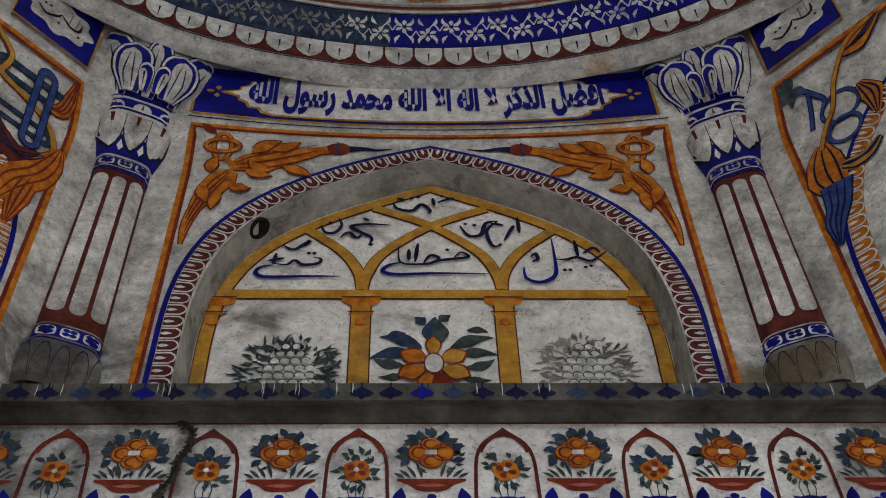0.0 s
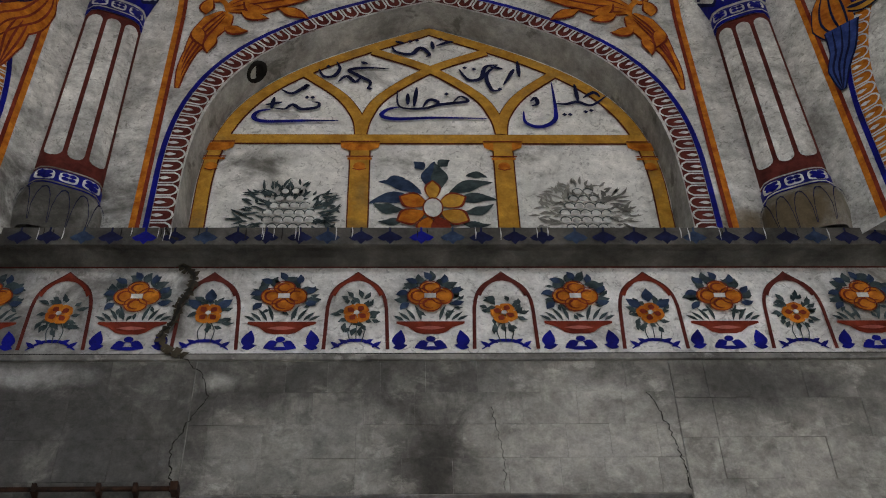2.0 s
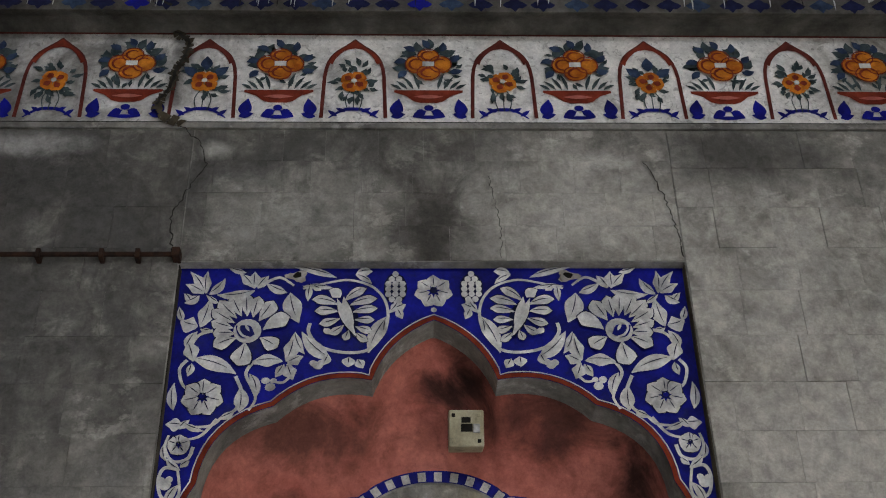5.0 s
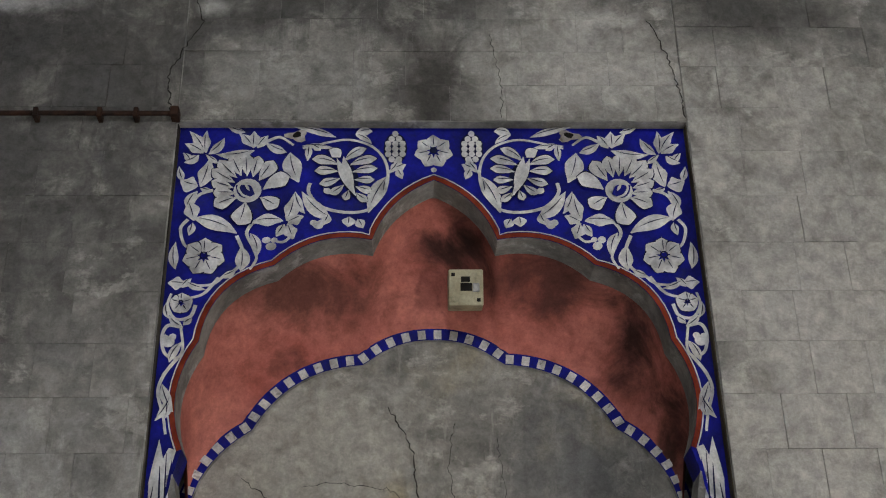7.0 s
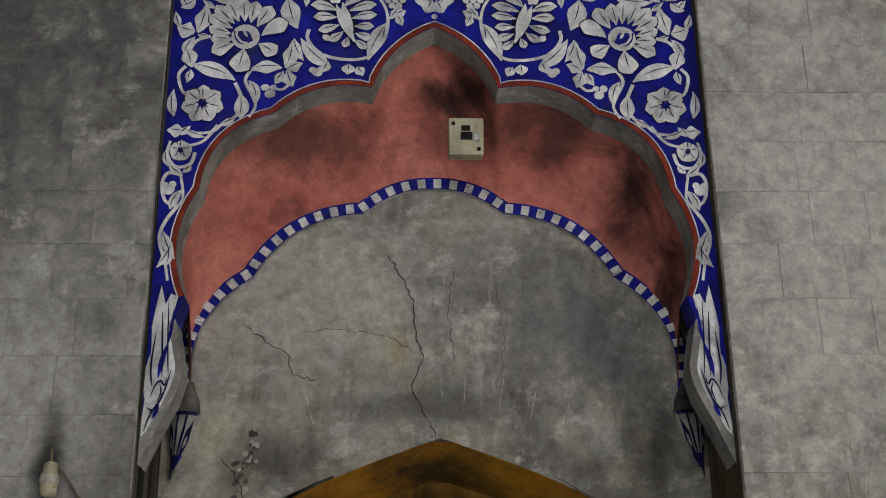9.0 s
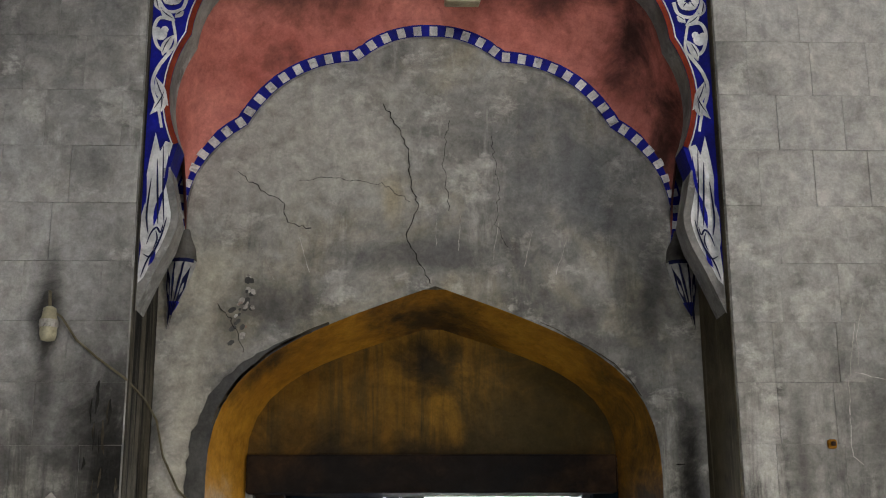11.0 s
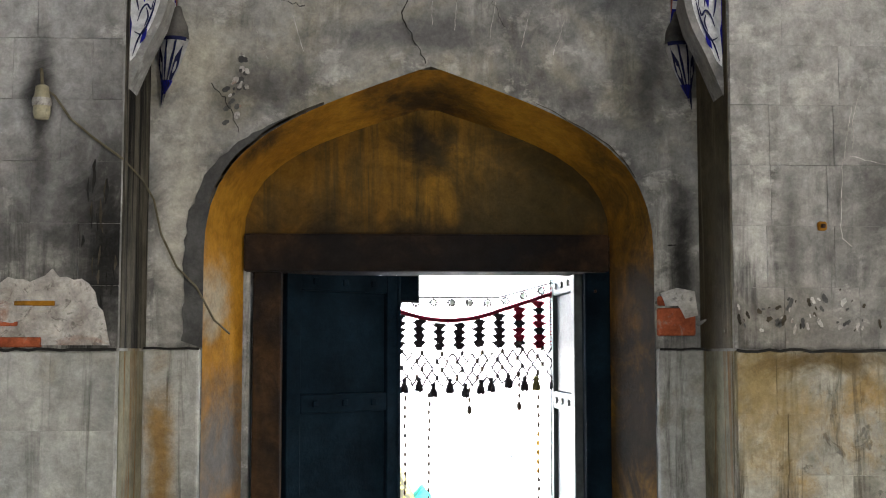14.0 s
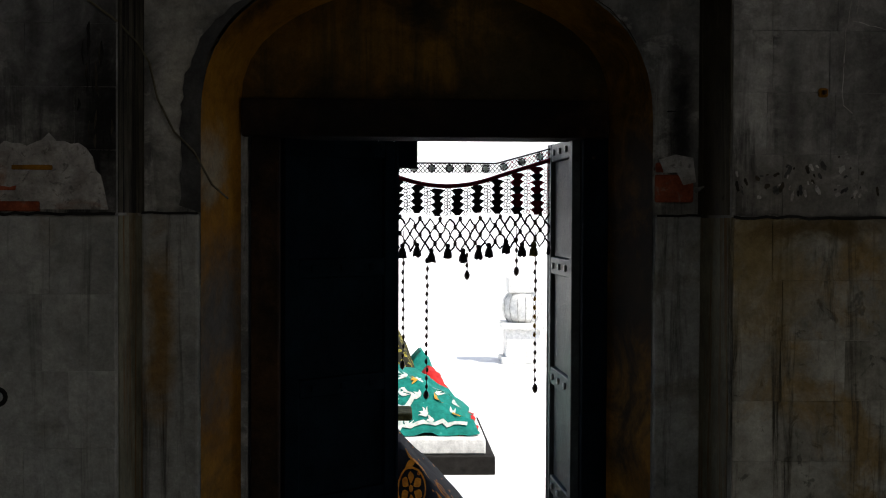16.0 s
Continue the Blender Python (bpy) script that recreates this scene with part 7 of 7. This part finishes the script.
bm.transform(Matrix.Translation((UX - 0.818, FACE + 0.06, 6.41)) @ Vector((0.62, -0.05, -0.78)).to_track_quat("Z", "Y").to_matrix().to_4x4())
part("hole_rim", bm, PITCH_BLACK, hole, "", True)


# ---- door ----
HINGE_Y = 4.26
frame_ = empty("door_frame", "old timber door frame with a thick dark lintel", "door frame")
box("lintel", WOOD, frame_, DX - 0.607, DX + 0.605, 4.13, 4.36, 1.867, 1.992, 0.008, "brown lintel beam, black over its middle")
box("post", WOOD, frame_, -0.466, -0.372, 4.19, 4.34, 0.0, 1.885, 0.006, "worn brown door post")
box("post", DOORPAINT, frame_, 0.646, 0.735, 4.19, 4.34, 0.0, 1.885, 0.006, "dark painted door post")
box("hook", IRON, frame_, 0.675, 0.683, 4.165, 4.19, 1.80, 1.81, 0.002)


def leaf_door(name, label, hinge, turn, flip):
    th = empty(name, label, "door", (hinge, HINGE_Y, 0.0), kind="")
    th.rotation_euler = (0, 0, radians(turn))
    w = 0.505 * flip
    # open leaf: daylit coat and bright studs; the other is painted in shade
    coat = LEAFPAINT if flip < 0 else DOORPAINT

    def piece(pname, a, b, y0, y1, z0, z1, m=coat, bevel=0.004, label_=""):
        bm = bmesh.new()
        add_box(bm, min(a, b), max(a, b), y0, y1, z0, z1, bevel)
        return part(pname, bm, m, th, label_)
    piece("stile", 0, 0.06 * flip, -0.022, 0.022, 0.03, 1.88)
    piece("stile", w - 0.06 * flip, w, -0.022, 0.022, 0.03, 1.88)
    for z in (1.845, 1.425, 1.01, 0.60, 0.10):
        r = piece("rail", 0.06 * flip, w - 0.06 * flip, -0.02, 0.02, z - 0.032, z + 0.032)
        for k in (0.12, 0.25, 0.38):
            bm = bmesh.new()
            add_box(bm, k * flip - 0.012, k * flip + 0.012, -0.029, -0.019, z - 0.012, z + 0.012, 0.005)
            part("stud", bm, STEEL if flip < 0 else DOORPAINT, r, "worn metal stud" if flip < 0 else "")
    for z0, z1 in ((1.457, 1.813), (1.042, 1.393), (0.632, 0.978), (0.132, 0.568)):
        piece("door_panel", 0.06 * flip, w - 0.06 * flip, -0.006, 0.008, z0, z1)
    piece("edge_strip", w - 0.012 * flip, w + 0.003 * flip, -0.026, 0.026, 0.03, 1.88, STEEL if flip < 0 else DOORPAINT, 0.003, "bare metal edge strip" if flip < 0 else "")
    return th


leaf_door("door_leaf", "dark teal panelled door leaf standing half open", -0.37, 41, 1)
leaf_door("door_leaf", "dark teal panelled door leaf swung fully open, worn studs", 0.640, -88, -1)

# dark box hung in the head of the doorway
hung = empty("hanging_box", "small black box hung under the lintel", "box", (0.055, 4.64, 1.835))
bm = bmesh.new()
add_box(bm, -0.04, 0.042, -0.03, 0.03, -0.05, 0.155, 0.006)
part("case", bm, PITCH_BLACK, hung)
bm = bmesh.new()
add_box(bm, -0.034, 0.036, -0.034, -0.028, -0.044, 0.044, 0.002)
part("front_plate", bm, DOORPAINT, hung)

# ---- beaded net garland across the doorway ----
YARN = surface("dark_red_yarn", (0.10, 0.005, 0.012), (0.26, 0.012, 0.03), scale=40.0, bump=0.3)
BLACKYARN = surface("black_yarn", (0.012, 0.010, 0.012), (0.035, 0.03, 0.03), scale=40.0, bump=0.3)
OLIVE = surface("olive_yarn", (0.08, 0.07, 0.02), (0.16, 0.14, 0.05), scale=40.0, bump=0.3)
BEADS = surface("brown_bead", (0.02, 0.015, 0.012), (0.07, 0.045, 0.025), rough=0.35, scale=30.0, bump=0.0, per_piece=0.4)
garl = empty("garland", "dark red and black crocheted net garland with tassels and beads", "garland")
GY = 4.73


def sag(x):
    """Height of the red cord."""
    return 1.721 + (x - 0.21) ** 2 if x < 0.40 else 1.757 + 0.32 * (x - 0.40)


def rise(x):
    """Height of the mirror band above it."""
    return 1.788 + 0.28 * max(0.0, x - 0.40)


tube("top_cord", [(x * 0.02 - 0.08, GY, sag(x * 0.02 - 0.08)) for x in range(38)], 0.008, YARN, garl, "red top cord")
tube("upper_cord", [(x * 0.02 - 0.08, GY, rise(x * 0.02 - 0.08) + 0.020) for x in range(38)], 0.003, BLACKYARN, garl)
GM = plane(GY, 0)
for k in range(11):
    x = -0.05 + 0.068 * k
    sh = Sheet(GM, 0.004)
    sh.bloom(x, rise(x), 0.017, 8, 0.010, 0.4)
    sh.make("mirror_rim", BLACKYARN, garl)
    sh = Sheet(GM, 0.006)
    sh.disc(x, rise(x), 0.009, 0, 10)
    sh.make("mirror_disc", STEEL, garl)
rg = random.Random(9)
for k in range(10):
    x = -0.0517 + 0.0757 * k
    n = max(4, round((sag(x) - 0.02 - 1.60) / 0.0255))
    for j in range(n):
        z = sag(x) - 0.022 - 0.0255 * j
        o = [(-0.026, 0.004), (-0.013, -0.008), (-0.010, -0.015), (0.010, -0.015), (0.013, -0.008), (0.026, 0.004), (0.013, 0.012), (-0.013, 0.012)]
        bm = bmesh.new()
        fr = [bm.verts.new((x + a + rg.uniform(-0.003, 0.003), GY - 0.004, z + b + rg.uniform(-0.002, 0.002))) for a, b in o]
        bk = [bm.verts.new((v.co.x, GY + 0.004, v.co.z)) for v in fr]
        bm.faces.new(fr)
        bm.faces.new(list(reversed(bk)))
        for i in range(8):
            bm.faces.new((fr[i], bk[i], bk[(i + 1) % 8], fr[(i + 1) % 8]))
        bmesh.ops.recalc_face_normals(bm, faces=bm.faces[:])
        part("yarn_diamond", bm, YARN if k > 6 and (j + k) % 3 else BLACKYARN, garl)
        for g in (-1, 1):
            sh = Sheet(GM, 0.0)
            for q in range(2):
                sh.ribbon(circle(x + g * 0.032 + rg.uniform(-0.002, 0.002), z + 0.006 - 0.0125 * q, 0.0068, 0, 360, 6), 0.0024)
            sh.make("net_loop", YARN if k > 7 else BLACKYARN, garl)
for k in range(44):
    x = -0.07 + 0.0165 * k
    sh = Sheet(GM, 0.0)
    for q in (-1, 0):
        zc = rise(x) + 0.009 + 0.018 * q
        sh.ribbon([(x - 0.008, zc - 0.009), (x + 0.008, zc + 0.009)], 0.0028)
        sh.ribbon([(x + 0.008, zc - 0.009), (x - 0.008, zc + 0.009)], 0.0028)
    sh.make("net_cross", YARN if x > 0.42 else BLACKYARN, garl)
# loose knotted mesh, in four rows of leaning threads with a knot at each crossing
for row in range(4):
    z = 1.600 - 0.031 * row
    for k in range(20):
        x = -0.08 + 0.038 * k + 0.019 * (row % 2)
        lift_ = 0.25 * (sag(x) - 1.735)
        for g in (-1, 1):
            bend_ = rg.uniform(-0.006, 0.006)
            tube("net_mesh", [(x, GY, z + lift_), (x + g * 0.010 + bend_, GY, z - 0.015 + lift_), (x + g * 0.019, GY, z - 0.031 + lift_ + rg.uniform(-0.004, 0.004))], rg.uniform(0.0026, 0.0042), BLACKYARN, garl, sides=4)
        if (k + row) % 2:
            bm = bmesh.new()
            turned(bm, [(0.002, -0.010), (0.007, -0.004), (0.007, 0.004), (0.002, 0.010)], x, GY, 7)
            bm.transform(Matrix.Translation((0, 0, z + lift_)))
            part("knot", bm, BEADS if k % 3 else BLACKYARN, garl)
for k in range(13):
    x = -0.06 + 0.055 * k + rg.uniform(-0.012, 0.012)
    zt = 1.490 + 0.25 * (sag(x) - 1.735) + rg.uniform(-0.014, 0.014)
    bm = bmesh.new()
    turned(bm, [(0.003, 0.012), (0.009, 0.008), (0.009, 0.0), (0.007, -0.004), (0.015, -0.022), (0.017, -0.038), (0.004, -0.040)], 0, 0, 9)
    for v in bm.verts:
        if v.co.z < -0.03:
            v.co.z += rg.uniform(-0.008, 0.006)
    bm.transform(Matrix.Translation((x, GY, zt)))
    part("tassel", bm, OLIVE if k == 11 else BLACKYARN, garl)
for x, z0, z1, n in ((0.047, 1.50, 1.045, 14), (0.137, 1.44, 0.93, 17), (0.548, 1.50, 0.955, 17), (0.288, 1.46, 1.385, 3), (0.476, 1.52, 1.40, 4)):
    strand = tube("bead_strand", [(x, GY, z0 + 0.05), (x + 0.002, GY, (z0 + z1) / 2), (x, GY, z1)], 0.0012, BLACKYARN, garl)
    for i in range(n):
        z = z0 + (z1 - z0) * i / max(n - 1, 1)
        big = 0.011 if i == n - 1 else 0.006
        bm = bmesh.new()
        turned(bm, [(0.001, -big * 1.7), (big * 0.8, -big), (big, 0), (big * 0.7, big), (0.001, big * 1.7)], x + 0.002 * rg.uniform(-1, 1), GY, 8)
        bm.transform(Matrix.Translation((0, 0, z)))
        part("bead", bm, GOLD if (x > 0.5 and 5 < i < 11) else BEADS, strand)

# ---- the court: draped graves, stone pedestal ----
def cloth(name, ground, figure, scale, cut=0.42, second=None):
    m = surface(name, ground, tuple(min(1, c * 1.5 + 0.004) for c in ground), rough=0.75, scale=14.0, bump=0.2)
    nt = m.node_tree
    nd, ln = nt.nodes, nt.links
    b = nd["Principled BSDF"]
    old = b.inputs["Base Color"].links[0].from_socket
    geo = nd.new("ShaderNodeNewGeometry")
    v = nd.new("ShaderNodeTexVoronoi")
    v.feature, v.inputs["Scale"].default_value = "F1", scale
    w = nd.new("ShaderNodeTexNoise")
    w.inputs["Scale"].default_value = scale * 1.7
    add = nd.new("ShaderNodeMath")
    add.operation = "MULTIPLY_ADD"
    add.inputs[1].default_value = 0.5
    ln.new(geo.outputs["Position"], v.inputs["Vector"])
    ln.new(geo.outputs["Position"], w.inputs["Vector"])
    ln.new(w.outputs["Fac"], add.inputs[0])
    ln.new(v.outputs["Distance"], add.inputs[2])
    r = nd.new("ShaderNodeValToRGB")
    e = r.color_ramp.elements
    e[0].position, e[1].position = cut * 0.55, cut * 0.55 + 0.02
    e[0].color, e[1].color = (1, 1, 1, 1), (0, 0, 0, 1)
    for at_, tone in ((cut * 0.72, 0.0), (cut * 0.74, 1.0), (cut, 1.0), (cut + 0.02, 0.0)):
        q = e.new(at_)
        q.color = (tone, tone, tone, 1)
    ln.new(add.outputs[0], r.inputs[0])
    x = nd.new("ShaderNodeMix")
    x.data_type = "RGBA"
    ln.new(r.outputs[0], x.inputs[0])
    ln.new(old, x.inputs[6])
    x.inputs[7].default_value = (*figure, 1)
    ln.new(x.outputs[2], b.inputs["Base Color"])
    return m


BLACKCLOTH = cloth("black_orange_brocade", (0.006, 0.004, 0.004), (0.50, 0.15, 0.010), 24.0, 0.40)
GREENCLOTH = cloth("green_grave_cloth", (0.004, 0.13, 0.105), (0.05, 0.30, 0.24), 12.0, 0.30)
LACECLOTH = cloth("black_yellow_lace", (0.012, 0.012, 0.006), (0.25, 0.21, 0.03), 26.0, 0.60)
REDCLOTH = surface("red_cloth", (0.35, 0.012, 0.012), (0.5, 0.03, 0.025), scale=12.0, bump=0.2)


class Mound:
    """Cloth over a hipped mound: footprint, foot and ridge heights, hip length at the ends, half width of the ridge."""

    def __init__(self, x0, x1, y0, y1, z0, z1, hip, ridge, seed=0.0, folds=0.012, power=1.7):
        self.box, self.z, self.form = (x0, x1, y0, y1), (z0, z1), (hip, ridge, seed, folds, power)

    def at(self, x, y, o=0.0):
        (x0, x1, y0, y1), (z0, z1), (hip, ridge, seed, folds, power) = self.box, self.z, self.form
        ym = (y0 + y1) / 2
        side = max(0.0, (abs(y - ym) - ridge) / ((y1 - y0) / 2 - ridge))
        end = max(0.0, 1 - (x1 - x) / hip, 1 - (x - x0) / hip)
        d = max(side, end)
        z = z0 + (z1 - z0) * (1 - d ** power)
        wv = folds * (noise.noise((x * 7, y * 7, seed)) + 0.7 * noise.noise((x * 17, y * 17, seed + 4)))
        return (x + wv, y + wv - o, max(z0, z + wv * (0.3 + d)) + o)

    def cover(self, name, material, parent, label="", nx=46, ny=30):
        x0, x1, y0, y1 = self.box
        return loft(name, [[self.at(x0 + (x1 - x0) * i / nx, y0 + (y1 - y0) * j / ny) for i in range(nx + 1)] for j in range(ny + 1)], material, parent, label)


def draped(name, material, parent, x0, x1, y0, y1, z0, z1, hip, ridge, label="", seed=0.0, folds=0.012, power=1.7):
    m = Mound(x0, x1, y0, y1, z0, z1, hip, ridge, seed, folds, power)
    m.cover(name, material, parent, label)
    return m


def embroider(mound, parent, name, material, draw, lift=0.005):
    sh = Sheet(mound.at, lift)
    draw(sh)
    return sh.make(name, material, parent)


g1 = empty("draped_grave", "grave under a black brocade cloth with orange flowers", "grave")
box("grave_core", MARBLE, g1, -1.75, 0.30, 5.25, 6.25, 0.0, 0.16, 0.01)
brocade = draped("cover", BLACKCLOTH, g1, -1.8, 0.53, 5.15, 6.3, 0.02, 0.70, 0.58, 0.10, "black cloth with orange flower pattern", 2.0, 0.012, 1.05)
bm = bmesh.new()
add_box(bm, -0.02, 0.10, 5.62, 5.86, 0.685, 0.72, 0.012)
part("head_pad", bm, OLIVE, g1, "folded brown pad")
g2 = empty("draped_grave", "grave on a marble plinth under green cloth", "grave")
box("plinth_base", PITCH_BLACK, g2, -1.9, 0.655, 7.75, 9.3, 0.0, 0.115, 0.006, "dark stone plinth base")
box("plinth_slab", MARBLE, g2, -1.9, 0.60, 7.82, 9.25, 0.115, 0.215, 0.01, "white marble slab")
emerald = draped("cover", GREENCLOTH, g2, -1.8, 0.56, 7.9, 9.1, 0.22, 0.60, 0.62, 0.10, "green cloth with white flower figures", 5.0, 0.03)
draped("fringe", REDCLOTH, g2, 0.34, 0.57, 8.1, 8.9, 0.218, 0.27, 0.12, 0.10, "red cloth corner", 7.0, 0.03)
g3 = empty("draped_grave", "grave under black and yellow lace with red and teal cloth", "grave")
box("grave_core", MARBLE, g3, -1.9, 0.20, 10.2, 11.2, 0.0, 0.30, 0.01)
draped("cover", LACECLOTH, g3, -1.9, 0.32, 10.1, 11.3, 0.02, 0.79, 0.45, 0.12, "black and yellow lace cloth", 9.0, 0.02)
draped("fringe", REDCLOTH, g3, 0.12, 0.52, 10.0, 11.0, 0.02, 0.36, 0.22, 0.10, "red cloth corner", 3.0, 0.03)
draped("fringe", GREENCLOTH, g3, 0.02, 0.48, 10.4, 11.3, 0.02, 0.50, 0.30, 0.10, "teal cloth corner", 8.0, 0.03)

STITCH = surface("orange_stitching", (0.45, 0.13, 0.008), (0.70, 0.26, 0.02), scale=30.0, bump=0.2)
WHITESTITCH = surface("white_stitching", (0.40, 0.46, 0.42), (0.62, 0.68, 0.62), scale=30.0, bump=0.2)
re_ = random.Random(31)
for k in range(26):
    x, y = -0.28 + 0.13 * (k % 7) + re_.uniform(-0.02, 0.02), 5.20 + 0.105 * (k // 7) + re_.uniform(-0.02, 0.02)
    if k % 2:
        embroider(brocade, g1, "stitched_flower", STITCH, lambda s: (s.bloom(x, y, 0.048, 6, 0.028, 0.3), s.ribbon(circle(x, y, 0.058, 0, 360, 18), 0.006), s.disc(x, y, 0.010, 0.002, 8)))
    else:
        embroider(brocade, g1, "stitched_spray", STITCH, lambda s: [s.leaf(x, y - 0.03, a, 0.06, 0.022, 20) for a in (40, 90, 140, 200, -20)])
for k in range(24):
    x, y = -0.12 + 0.105 * (k % 6) + re_.uniform(-0.03, 0.03), 7.97 + 0.12 * (k // 6) + re_.uniform(-0.03, 0.03)
    a0 = re_.uniform(0, 180)
    embroider(emerald, g2, "stitched_spray", WHITESTITCH if k % 5 else GOLD, lambda s: [s.leaf(x, y, a0 + a, 0.055, 0.018, 25) for a in (-50, -20, 10, 40)])
for x, y in ((0.06, 8.10), (0.04, 8.36), (0.0, 7.98)):
    embroider(emerald, g2, "stitched_crescent", WHITESTITCH, lambda s: s.ribbon(circle(x, y, 0.075, -130, 70, 16), 0.030, 0, True), 0.006)
embroider(emerald, g2, "stitched_hem", WHITESTITCH, lambda s: s.ribbon([(-0.2 + 0.04 * k, 7.945 + 0.006 * math.sin(k * 2.1)) for k in range(18)], 0.016), 0.006)

ped = empty("stone_pedestal", "white marble pedestal with a vase-shaped shaft", "pedestal")
PX, PYY = 1.46, 13.9
box("plinth", MARBLE, ped, PX - 0.24, PX + 0.24, PYY - 0.24, PYY + 0.24, 0.0, 0.07, 0.01)
box("die", MARBLE, ped, PX - 0.19, PX + 0.19, PYY - 0.19, PYY + 0.19, 0.07, 0.38, 0.01)
box("cap", MARBLE, ped, PX - 0.24, PX + 0.24, PYY - 0.24, PYY + 0.24, 0.38, 0.45, 0.012)
bm = bmesh.new()
turned(bm, [(0.16, 0.45), (0.20, 0.50), (0.225, 0.60), (0.215, 0.70), (0.17, 0.76), (0.15, 0.78)], PX, PYY, 20)
vase = part("vase_shaft", bm, MARBLE, ped, "", True)
# thin grey strips paint the shade between the vase's lobes
for a in range(205, 350, 24):
    tube("vase_groove", [(PX + r * math.cos(radians(a)), PYY + r * math.sin(radians(a)), z) for r, z in ((0.162, 0.452), (0.202, 0.50), (0.227, 0.60), (0.217, 0.70), (0.172, 0.76))], 0.003, SOFFIT, vase)
box("top_block", MARBLE, ped, PX - 0.165, PX + 0.165, PYY - 0.165, PYY + 0.165, 0.78, 0.95, 0.01)


# ---- scored plaster blocks of the lower wall ----
bm = bmesh.new()
add_box(bm, -0.5, 0.5, -0.5, 0.5, -0.5, 0.5, 0.012)
block_mesh = bpy.data.meshes.new("block")
bm.to_mesh(block_mesh)
bm.free()
block_mesh.materials.append(BLOCK)
dado_mesh = block_mesh.copy()
dado_mesh.materials[0] = DADO
dado_east_mesh = block_mesh.copy()
dado_east_mesh.materials[0] = DADO_EAST
rb = random.Random(12)


def courses(x0, x1, z0, z1, y, height, width, mesh, proud):
    rows = max(1, round((z1 - z0) / height))
    h = (z1 - z0) / rows
    for r in range(rows):
        x = x0
        first = width * rb.uniform(0.4, 1.0)
        while x < x1 - 1e-4:
            w = min(first or width * rb.uniform(0.85, 1.2), x1 - x)
            first = 0
            if x1 - x - w < 0.05:
                w = x1 - x
            ob = new("block", mesh)
            ob.parent = north
            p = proud * rb.uniform(0.7, 1.3)
            ob.location = (x + w / 2, y - p / 2 + 0.001, z0 + h * (r + 0.5))
            ob.scale = (w - rb.uniform(0.0004, 0.0018), p + 0.002, h - rb.uniform(0.0004, 0.0018))
            x += w


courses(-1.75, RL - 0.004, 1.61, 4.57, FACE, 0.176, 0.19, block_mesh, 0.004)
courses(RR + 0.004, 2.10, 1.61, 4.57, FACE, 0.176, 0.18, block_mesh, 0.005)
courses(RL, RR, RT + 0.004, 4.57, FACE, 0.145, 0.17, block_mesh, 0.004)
courses(-1.75, RL - 0.002, 0.75, 1.60, FACE - 0.03, 0.21, 0.30, dado_mesh, 0.004)
courses(RR + 0.002, 2.10, 0.75, 1.60, FACE - 0.03, 0.17, 0.19, dado_east_mesh, 0.005)
